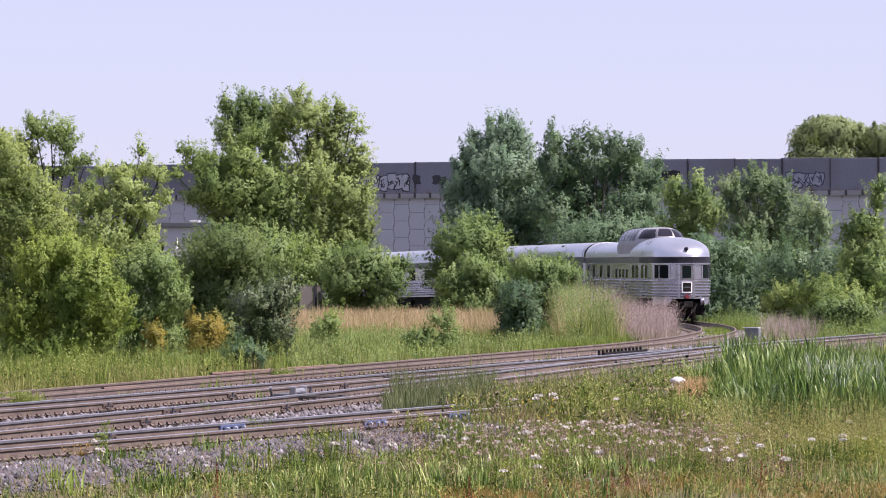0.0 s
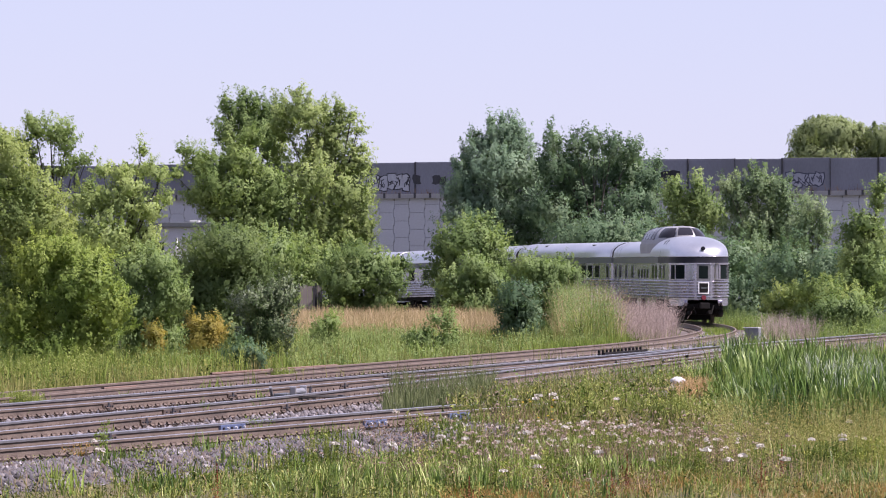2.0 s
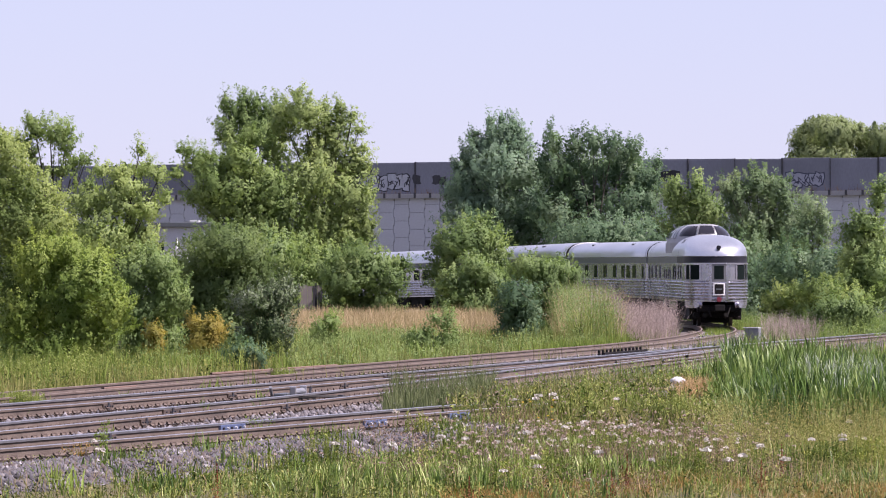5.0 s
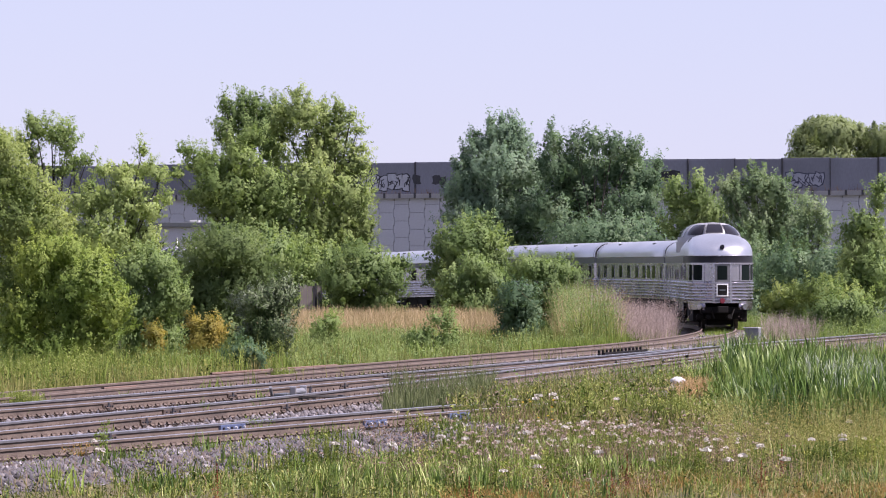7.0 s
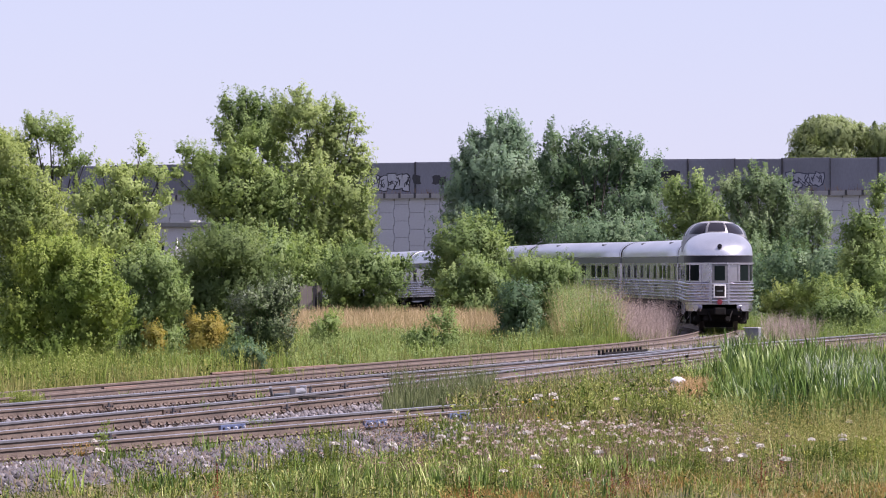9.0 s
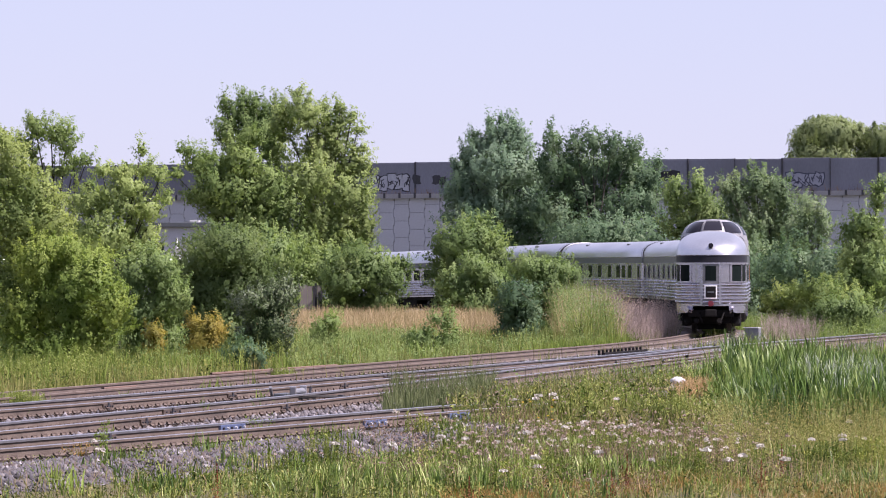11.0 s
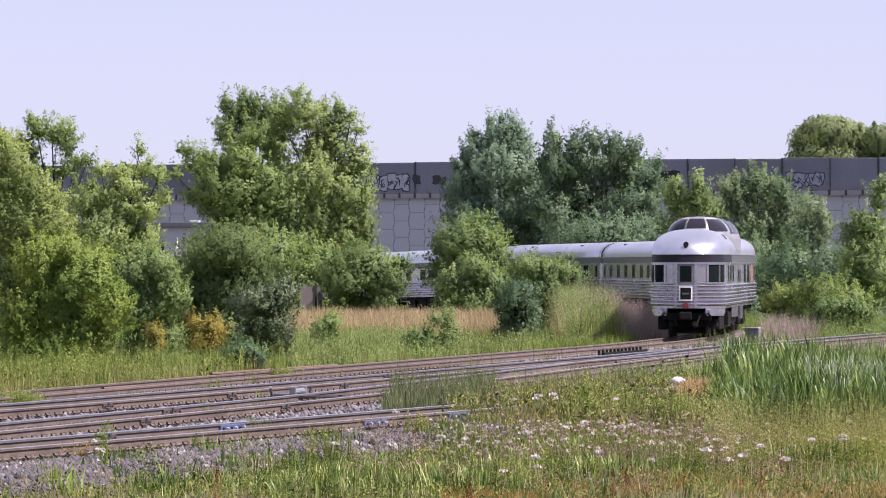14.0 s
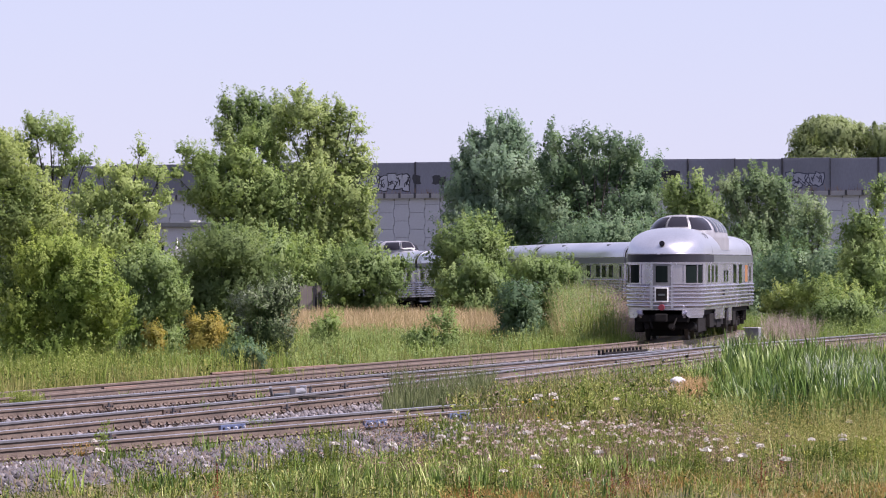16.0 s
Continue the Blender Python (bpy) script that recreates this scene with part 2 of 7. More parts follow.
GRASS = {
    "green": leafy("grass_green", [(0.05, 0.08, 0.02), (0.11, 0.15, 0.035), (0.19, 0.22, 0.06), (0.30, 0.28, 0.12)], 0.35, 0.6, 0.25),
    "lush": leafy("grass_lush", [(0.06, 0.115, 0.02), (0.12, 0.19, 0.03), (0.2, 0.27, 0.055)], 0.2, 0.5, 1.0, vary=0.25),
    "reed": leafy("reed_green", [(0.02, 0.046, 0.01), (0.055, 0.108, 0.02), (0.12, 0.185, 0.042), (0.23, 0.29, 0.1)], 0.25, 0.42, 0.8, spec=0.3, vary=0.2),
    "fresh": leafy("grass_fresh", [(0.08, 0.125, 0.025), (0.16, 0.225, 0.045), (0.27, 0.33, 0.085)], 0.4, 0.5, 0.4),
    "blade": leafy("grass_blade", [(0.024, 0.048, 0.008), (0.075, 0.125, 0.022), (0.18, 0.245, 0.055), (0.4, 0.44, 0.19)], 0.25, 0.4, 1.6, vary=0.3),
    "herb": leafy("weed_leaf", [(0.019, 0.033, 0.007), (0.064, 0.092, 0.02), (0.155, 0.184, 0.042), (0.28, 0.285, 0.08)], 0.2, 0.55, 1.5, vary=0.35),
    "airy": leafy("airy_weed", [(0.155, 0.165, 0.05), (0.25, 0.238, 0.085), (0.37, 0.33, 0.15)], 0.4, 0.7, 0.8, vary=0.1),
    "stem": leafy("weed_brown", [(0.09, 0.06, 0.04), (0.19, 0.13, 0.10), (0.30, 0.22, 0.19)], 0.2, 0.8, 1.2),
    "palereed": leafy("reed_pale", [(0.18, 0.22, 0.15), (0.28, 0.32, 0.26), (0.39, 0.41, 0.37)], 0.3, 0.5, 0.5),
    "straw": leafy("orange_straw", [(0.3, 0.2, 0.09), (0.42, 0.28, 0.15), (0.5, 0.36, 0.22)], 0.3, 0.8, 0.5),
    "tuft": leafy("grass_tuft", [(0.06, 0.082, 0.034), (0.11, 0.135, 0.06), (0.18, 0.195, 0.10)], 0.3, 0.7, 0.6),
    "tan": leafy("grass_tan", [(0.26, 0.21, 0.11), (0.38, 0.29, 0.17), (0.5, 0.39, 0.26)], 0.35, 0.8, 0.6, vary=0.15),
    "dry": leafy("grass_dry", [(0.15, 0.108, 0.096), (0.26, 0.195, 0.178), (0.38, 0.295, 0.272)], 0.25, 0.8, 0.5),
    "deadreed": leafy("dead_reed", [(0.2, 0.15, 0.145), (0.32, 0.25, 0.245), (0.46, 0.38, 0.36)], 0.3, 0.8, 0.5),
    "mixed": leafy("grass_mixed", [(0.02, 0.03, 0.007), (0.066, 0.086, 0.018), (0.15, 0.16, 0.042), (0.32, 0.275, 0.12)], 0.2, 0.65, 1.3, vary=0.3),
    "russet": leafy("grass_russet", [(0.16, 0.14, 0.04), (0.28, 0.17, 0.06), (0.34, 0.19, 0.07)], 0.3, 0.75, 0.5),
    "dock": leafy("dock_seed", [(0.12, 0.035, 0.02), (0.22, 0.07, 0.035)], 0.1, 0.8, 1.0),
    "flower": leafy("flower_white", [(0.42, 0.40, 0.38), (0.62, 0.58, 0.58)], 0.25, 0.8, 1.0),
    "pink": leafy("flower_mauve", [(0.2, 0.145, 0.12), (0.36, 0.28, 0.245), (0.52, 0.44, 0.405)], 0.25, 0.8, 1.0),
    "fluff": leafy("thistle_fluff", [(0.34, 0.3, 0.26), (0.5, 0.45, 0.42), (0.64, 0.6, 0.57)], 0.3, 0.9, 1.0),
    "leaf": leafy("herb_leaf", [(0.03, 0.048, 0.008), (0.08, 0.112, 0.02), (0.155, 0.19, 0.035), (0.27, 0.29, 0.07)], 0.25, 0.45, 1.2, vary=0.2),
    "leaf2": leafy("herb_leaf_pale", [(0.06, 0.088, 0.02), (0.135, 0.175, 0.042), (0.23, 0.27, 0.075), (0.34, 0.35, 0.13)], 0.3, 0.5, 1.0, vary=0.15),
    "yellow": leafy("flower_yellow", [(0.6, 0.38, 0.03), (0.7, 0.45, 0.05)], 0.25, 0.8, 1.0),
}


# ---- mesh helpers ----
def link_mesh(name, verts, faces, mats, parent=None, label="", smooth=False, slots=None):
    me = bpy.data.meshes.new(name)
    me.from_pydata([tuple(v) for v in verts], [], [tuple(f) for f in faces])
    for m in mats if isinstance(mats, (list, tuple)) else [mats]:
        me.materials.append(m)
    if slots is not None:
        me.polygons.foreach_set("material_index", slots)
    if smooth:
        me.polygons.foreach_set("use_smooth", [True] * len(me.polygons))
    me.update()
    ob = new(name, me)
    if parent:
        ob.parent = parent
    if label:
        tagged(ob, label)
    return ob


def quads_mesh(name, verts, nper, faces_local, mat, parent=None):
    """Many equal little pieces: verts (n * nper, 3), faces_local for one piece."""
    n = len(verts) // nper
    fl = np.array(faces_local, dtype=np.int32)
    k, c = fl.shape
    idx = (fl[None] + (np.arange(n, dtype=np.int32) * nper)[:, None, None]).reshape(-1)
    me = bpy.data.meshes.new(name)
    me.vertices.add(len(verts))
    me.vertices.foreach_set("co", np.asarray(verts, dtype=np.float32).reshape(-1))
    me.loops.add(len(idx))
    me.loops.foreach_set("vertex_index", idx)
    me.polygons.add(n * k)
    me.polygons.foreach_set("loop_start", np.arange(0, n * k * c, c, dtype=np.int32))
    me.materials.append(mat)
    me.update(calc_edges=True)
    ob = new(name, me)
    if parent:
        ob.parent = parent
    return ob


def part(name, bm, material, parent, label="", smooth=False):
    me = bpy.data.meshes.new(name)
    bmesh.ops.recalc_face_normals(bm, faces=bm.faces)
    if smooth:
        for f in bm.faces:
            f.smooth = True
    bm.to_mesh(me)
    bm.free()
    me.materials.append(material)
    ob = new(name, me)
    ob.parent = parent
    if label:
        tagged(ob, label)
    return ob


def box_bm(x0, x1, y0, y1, z0, z1, bevel=0.0, bm=None):
    own = bmesh.new()
    bmesh.ops.create_cube(own, size=1, matrix=Matrix.Translation(((x0 + x1) / 2, (y0 + y1) / 2, (z0 + z1) / 2)) @ Matrix.Diagonal((abs(x1 - x0), abs(y1 - y0), abs(z1 - z0), 1)))
    if bevel:
        bmesh.ops.bevel(own, geom=own.edges[:], offset=bevel, segments=2, affect="EDGES", profile=0.7)
    if bm is None:
        return own
    me = bpy.data.meshes.new("tmp")
    own.to_mesh(me)
    own.free()
    bm.from_mesh(me)
    bpy.data.meshes.remove(me)
    return bm


def cyl_bm(p, q, r1, r2=None, seg=12, bm=None):
    p, q = Vector(p), Vector(q)
    bm = bm or bmesh.new()
    m = Matrix.Translation((p + q) / 2) @ (q - p).to_track_quat("Z", "Y").to_matrix().to_4x4()
    bmesh.ops.create_cone(bm, cap_ends=True, segments=seg, radius1=r1, radius2=r1 if r2 is None else r2, depth=(q - p).length, matrix=m)
    return bm


def empty(name, m, label, category, group="", kind=""):
    ob = new(name)
    ob.empty_display_size = 0.3
    ob.matrix_basis = m
    return tagged(ob, label, category, group, kind)


# ---- tracks: centre lines as heading and curvature ----
def straight(x, y, slope, bend, y0, y1, step=1.0):
    """Centre line x(y) = x + slope*(y-y_ref) + bend*(y-y_ref)^2 through (x, y)."""
    ys = np.arange(y0, y1 + step, step)
    return np.column_stack([x + slope * (ys - y) + bend * (ys - y) ** 2, ys])


TRACKS = {
    "near": straight(-2.75, 91.0, 0.352, -0.0003, 55, 150),
    "second": straight(-3.85, 103.5, 0.250, 0.0, 60, 176),
    "third": straight(-0.53, 132.0, 0.246, 0.0001, 60, 420),
}
TRACKS["second"][:, 0] -= 0.03 * (np.sqrt((TRACKS["second"][:, 1] - 109) ** 2 + 16) + TRACKS["second"][:, 1] - 109)   # bends to meet the third track
TRACKS["third"][:, 0] -= 0.0006 * np.clip(132 - TRACKS["third"][:, 1], 0, 80) ** 2
# the curve on which the train runs: arc length 0 where its tail lamp stands at the start
ARC = np.arange(-330.0, 200.5, 0.5)
kap = np.where(ARC > 72, 0.0, -1.0 / 246.0)
kap = np.where((ARC > 42) & (ARC < 80), -1.0 / 305.0, kap)
kap = np.where(ARC < -150, -1.0 / 600.0, kap)
HEAD = np.concatenate([[0], np.cumsum(kap[1:] * 0.5)])
HEAD += 0.0659 - np.interp(0, ARC, HEAD)
AX = np.concatenate([[0], np.cumsum(np.sin((HEAD[1:] + HEAD[:-1]) / 2) * 0.5)])
AY = np.concatenate([[0], np.cumsum(-np.cos((HEAD[1:] + HEAD[:-1]) / 2) * 0.5)])
AX += 12.14 - np.interp(0, ARC, AX)
AY += 252.13 - np.interp(0, ARC, AY)
AZ = -0.012 * np.clip(-38 - ARC, 0, 60) - 0.0


def on_curve(s):
    return Vector((np.interp(s, ARC, AX), np.interp(s, ARC, AY), np.interp(s, ARC, AZ)))


def arc_at(t):
    """Distance run by the train's tail at t seconds."""
    return 4.26 * t - 0.01426 * t * t


TRACKS["curve"] = np.column_stack([AX, AY])[::-1][20::2]
all_pts = np.vstack([TRACKS[k] for k in ("near", "second", "third", "curve")])


def track_dist(x, y):
    x, y = np.atleast_1d(x).astype(float), np.atleast_1d(y).astype(float)
    d = np.full(x.shape, 1e9)
    for i in range(0, len(x), 4000):
        dx = x[i:i + 4000, None] - all_pts[None, :, 0]
        dy = y[i:i + 4000, None] - all_pts[None, :, 1]
        d[i:i + 4000] = np.sqrt((dx * dx + dy * dy).min(1))
    return d


def wav(x, y, s, seed):
    """Cheap smooth waves, -1 to 1."""
    return (np.sin(x * s + seed) * np.cos(y * s * 0.8 + seed * 2.1) + np.sin(x * s * 2.3 + y * s * 1.7 + seed * 3.3) * 0.5) / 1.5


def ground_z(x, y):
    x, y = np.asarray(x, float), np.asarray(y, float)
    d = track_dist(x.ravel(), y.ravel()).reshape(x.shape)
    z = -0.62 + 0.3 * np.clip((3.2 - d) / 1.4, 0, 1)
    z = z + 0.05 * wav(x, y, 0.35, 1.0) * np.clip((d - 2) / 2, 0, 1)
    near = np.clip((45 - y) / 40, 0, 1)
    z = z + near * near * 1.75
    z = z - np.clip((y - 260) / 60, 0, 1) * 0.5
    return z


# ---- ground ----
def build_ground():
    ys = np.concatenate([np.arange(-60, 40, 5), np.arange(40, 130, 1.0), np.arange(130, 300, 2.0), np.arange(300, 520, 6), [560, 640, 800, 1200, 2000, 3000]])
    us = np.concatenate([[-40, -20, -10, -6, -4, -3], np.arange(-2, 2.01, 0.05), [3, 4, 6, 10, 20, 40]])
    wid = np.maximum(8.0, np.abs(ys) * 0.0889)
    X = us[None, :] * wid[:, None]
    Y = np.repeat(ys[:, None], len(us), 1)
    Z = ground_z(X, Y)
    nv, nu = X.shape
    verts = np.column_stack([X.ravel(), Y.ravel(), Z.ravel()])
    i = np.arange((nv - 1) * nu).reshape(nv - 1, nu)[:, :-1].ravel()
    faces = np.column_stack([i, i + 1, i + 1 + nu, i + nu])
    ob = link_mesh("ground", verts, faces, M["soil"], smooth=True)
    tagged(ob, "rough meadow soil under grass and weeds", "ground", kind="structure")


build_ground()


def headings(pts):
    d = np.gradient(pts, axis=0)
    return d / np.linalg.norm(d, axis=1)[:, None]


def sweep(name, pts, zs, profile, mats, parent, slots=None, closed=True):
    """Sweep a (lateral, height) profile along a plan line; lateral is to the line's right-hand side."""
    h = headings(pts)
    right = np.column_stack([h[:, 1], -h[:, 0]])
    pr = np.array(profile)
    k = len(pr)
    V = np.zeros((len(pts), k, 3))
    V[:, :, :2] = pts[:, None, :] + right[:, None, :] * pr[None, :, :1]
    V[:, :, 2] = zs[:, None] + pr[None, :, 1]
    n = k if closed else k - 1
    faces, sl = [], []
    for i in range(len(pts) - 1):
        for j in range(n):
            a, b = i * k + j, i * k + (j + 1) % k
            faces.append((a, b, b + k, a + k))
            sl.append(slots[j] if slots else 0)
    return link_mesh(name, V.reshape(-1, 3), faces, mats, parent, slots=sl)


# half profile of a flat-bottom rail, head at 0, foot at -0.185
RAIL = [(-0.070, -0.185), (-0.070, -0.172), (-0.014, -0.155), (-0.009, -0.06), (-0.034, -0.045), (-0.036, -0.008), (-0.028, 0.0),
        (0.028, 0.0), (0.036, -0.008), (0.034, -0.045), (0.009, -0.06), (0.014, -0.155), (0.070, -0.172), (0.070, -0.185)]


def tie_mesh():
    bm = box_bm(-1.3, 1.3, -0.115, 0.115, -0.385, -0.205)
    me = bpy.data.meshes.new("tie")
    bm.to_mesh(me)
    bm.free()
    me.materials.append(M["tie"])
    return me


def plate_mesh():
    """Tie plate with a curled spring clip on either side of the rail foot."""
    bm = box_bm(-0.19, 0.19, -0.09, 0.09, -0.204, -0.186)
    for sx in (-0.14, 0.14):
        ring = []
        for i in range(7):
            a = radians(i * 60)
            c = Vector((sx + 0.05 * math.cos(a), 0.045 * math.sin(a * 2), -0.152 + 0.03 * math.sin(a)))
            out = Vector((math.cos(a), 0, math.sin(a)))
            ring.append([bm.verts.new(c + 0.021 * (out * math.cos(b) + Vector((0, 1.6, 0)) * math.sin(b))) for b in (0, 2.09, 4.19)])
        for p, q in zip(ring, ring[1:]):
            for k in range(3):
                bm.faces.new((p[k], p[(k + 1) % 3], q[(k + 1) % 3], q[k]))
    me = bpy.data.meshes.new("tie_plate")
    bm.to_mesh(me)
    bm.free()
    me.materials.append(M["clip"])
    return me


TIE, PLATE = tie_mesh(), plate_mesh()


def build_track(key, label, y_ties, y_plates, worn=True):
    pts = TRACKS[key]
    zs = np.interp(pts[:, 1], AY[::-1], AZ[::-1]) if key == "curve" else np.zeros(len(pts))
    tr = empty("railway_track", Matrix.Identity(4), label, "railway track", "tracks", "structure")
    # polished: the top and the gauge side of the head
    # slot 2: shade painted under the head, on its right-hand side only
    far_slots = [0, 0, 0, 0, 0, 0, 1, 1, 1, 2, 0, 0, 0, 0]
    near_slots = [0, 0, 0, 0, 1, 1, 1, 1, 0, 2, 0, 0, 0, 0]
    if not worn:
        far_slots = near_slots = [0] * 14
    for lat, sl in ((-0.7525, far_slots), (0.7525, near_slots)):
        prof = [(lat + a, b) for a, b in RAIL]
        sweep("rail", pts, zs, prof, [M["rust"] if worn else M["oldrail"], M["polish"], M["undershade"]], tr, sl)
    d = np.concatenate([[0], np.cumsum(np.linalg.norm(np.diff(pts, axis=0), axis=1))])
    hd = headings(pts)
    rng = random.Random(key)
    s = 0.3
    while s < d[-1]:
        x, y = np.interp(s, d, pts[:, 0]), np.interp(s, d, pts[:, 1])
        z = np.interp(s, d, zs)
        a = math.atan2(-np.interp(s, d, hd[:, 0]), np.interp(s, d, hd[:, 1]))
        if y_ties[0] < y < y_ties[1]:
            m = Matrix.Translation((x, y, z + rng.uniform(-0.012, 0.004))) @ Matrix.Rotation(a + rng.uniform(-0.02, 0.02), 4, "Z")
            t = new("tie", TIE)
            t.parent, t.matrix_basis = tr, m
        if y_plates[0] < y < y_plates[1]:
            for lat in (-0.7525, 0.7525):
                p = new("tie_plate", PLATE)
                p.parent = tr
                p.matrix_basis = Matrix.Translation((x, y, z)) @ Matrix.Rotation(a, 4, "Z") @ Matrix.Translation((lat, 0, 0))
        s += 0.53
    return tr


BEDS = {}


def build_ballast():
    for key, y0, y1, half in (("near", 55, 118, 2.35), ("second", 60, 190, 2.2), ("third", 60, 420, 2.2), ("curve", 90, 400, 2.2)):
        pts = TRACKS[key]
        keep = (pts[:, 1] > y0) & (pts[:, 1] < y1)
        pts = pts[keep]
        zs = np.interp(pts[:, 1], AY[::-1], AZ[::-1]) if key == "curve" else np.zeros(len(pts))
        off = {"near": 0.0, "second": -0.006, "third": -0.012, "curve": -0.018}[key]
        prof = [(-half - 0.7, -0.75), (-half, -0.33 + off), (-1.5, -0.245 + off), (0, -0.25 + off), (1.5, -0.245 + off), (half, -0.33 + off), (half + 0.7, -0.75)]
        ob = sweep("ballast_bed", pts, zs, prof, M["ballast"], None, closed=False)
        tagged(ob, "grey brown crushed stone bed under the rails", "ballast", "tracks", "structure")
        BEDS[key] = ob


def build_stones():
    rng = np.random.default_rng(3)
    base = np.array([(1, 0, 0), (0, 1, 0), (-1, 0, 0), (0, -1, 0), (0, 0, 1), (0, 0, -1)], float)
    fl = [(0, 1, 4), (1, 2, 4), (2, 3, 4), (3, 0, 4), (1, 0, 5), (2, 1, 5), (3, 2, 5), (0, 3, 5)]
    for key, n, lats, yr in (("near", 12000, (1.28, 3.4), (72, 97)), ("near", 2200, (-2.4, 0.7), (70, 106)), ("second", 6000, (-2.0, 2.3), (80, 122)),
                             ("third", 6000, (-2.0, 2.2), (90, 185)), ("curve", 6500, (-1.0, 4.2), (150, 225))):
        pts = TRACKS[key]
        h = headings(pts)
        yy = rng.uniform(yr[0], yr[1], n)
        o = np.argsort(pts[:, 1])
        cx, hx, hy = (np.interp(yy, pts[o, 1], v[o]) for v in (pts[:, 0], h[:, 0], h[:, 1]))
        sg = np.sign(hy)
        lat = rng.uniform(*lats, n)
        X = cx + sg * hy * lat
        Y = yy - sg * hx * lat
        z = np.where(np.abs(lat) < 1.5, -0.235, np.where(np.abs(lat) < 2.3, -0.235 - 0.1 * (np.abs(lat) - 1.5), -0.32 - 0.6 * (np.abs(lat) - 2.3)))
        if key == "curve":
            z = z + np.interp(Y, AY[::-1], AZ[::-1])
        S = rng.uniform(0.03, 0.085, (n, 1, 1))
        sh = base[None] * S * rng.uniform(0.6, 1.3, (n, 6, 1))
        a = rng.uniform(0, 6.28, n)
        c, s_ = np.cos(a)[:, None], np.sin(a)[:, None]
        V = np.empty((n, 6, 3))
        tilt = rng.uniform(-0.5, 0.5, (n, 1))
        V[:, :, 0] = sh[:, :, 0] * c - sh[:, :, 1] * s_ + X[:, None]
        V[:, :, 1] = sh[:, :, 0] * s_ + sh[:, :, 1] * c + Y[:, None]
        V[:, :, 2] = sh[:, :, 2] + sh[:, :, 0] * tilt + z[:, None] + 0.01
        ob = quads_mesh("ballast_stones", V.reshape(-1, 3), 6, fl, M["stone"] if key == "near" else M["stone_pale"])
        tagged(ob, "loose grey crushed ballast stones beside the rails", "ballast", kind="stuff")


def build_large_stones():
    """The larger stones on the shoulder of the near track, one by one."""
    rng = random.Random(12)
    kinds = []
    for q in range(7):
        bm = bmesh.new()
        bmesh.ops.create_icosphere(bm, subdivisions=1, radius=1)
        for v in bm.verts:
            k = rng.uniform(0.65, 1.15)
            v.co = Vector((v.co.x * k, v.co.y * k * 0.85, v.co.z * k * 0.7))
        me = bpy.data.meshes.new("stone")
        bm.to_mesh(me)
        bm.free()
        me.materials.append(M["loose_stone"])
        kinds.append(me)
    pts = TRACKS["near"]
    h = headings(pts)
    for q in range(280):
        y = rng.uniform(74, 93)
        lat = rng.uniform(1.3, 2.9)
        cx, hx, hy = (float(np.interp(y, pts[:, 1], v)) for v in (pts[:, 0], h[:, 0], h[:, 1]))
        z = -0.25 - 0.09 * max(0, lat - 1.5) - 0.5 * max(0, lat - 2.35)
        r = rng.uniform(0.035, 0.075)
        st = new("stone", kinds[q % 7])
        st.parent = BEDS["near"]
        st.matrix_basis = Matrix.Translation((cx + hy * lat, y - hx * lat, z + r * 0.3)) @ Matrix.Rotation(rng.uniform(0, 6.28), 4, "Z") @ Matrix.Rotation(rng.uniform(-0.5, 0.5), 4, "X") @ Matrix.Scale(r, 4)


build_ballast()
build_large_stones()
build_track("near", "siding track with polished rails on dark wooden ties", (66, 112), (70, 108))
build_track("second", "main track with polished rails on dark wooden ties", (74, 130), (78, 124))
build_track("third", "through track with polished rails on dark wooden ties", (84, 190), (90, 150))
build_track("curve", "rusty curved track leading round a bend", (95, 260), (100, 150), worn=False)
build_stones()


# ---- background retaining wall with barrier ----
W0, W1 = Vector((-41.3, 465.0, 0)), Vector((37.7, 424.0, 0))
WDIR = (W1 - W0).normalized()
WANG = math.atan2(WDIR.y, WDIR.x)


def wall_m(u, out, z):
    """u metres along the wall from its left end, out metres towards the tracks."""
    p = W0 + WDIR * u + Vector((WDIR.y, -WDIR.x, 0)) * out
    return Matrix.Translation((p.x, p.y, z)) @ Matrix.Rotation(WANG, 4, "Z")


def panel_mesh():
    """Cross-shaped facing panel, 1.5 by 1.5 m, chamfered face."""
    w, h, n = 0.825, 0.74, 0.10
    out = [(-w + n, -h), (w - n, -h), (w - n, -h * 0.5), (w, -h * 0.38), (w, h * 0.38), (w - n, h * 0.5), (w - n, h), (-w + n, h), (-w + n, h * 0.5), (-w, h * 0.38), (-w, -h * 0.38), (-w + n, -h * 0.5)]
    k = len(out)
    V = [(x * 0.968, -0.05, z * 0.968) for x, z in out] + [(x * 0.985, -0.02, z * 0.985) for x, z in out] + [(x * 0.995, 0.1, z * 0.995) for x, z in out]
    Fc = [tuple(range(k))] + [(j + a, j + (a + 1) % k, j + k + (a + 1) % k, j + k + a) for j in (0, k) for a in range(k)]
    me = bpy.data.meshes.new("panel")
    me.from_pydata(V, [], Fc)
    me.materials.append(M["wallpanel"])
    me.update()
    return me


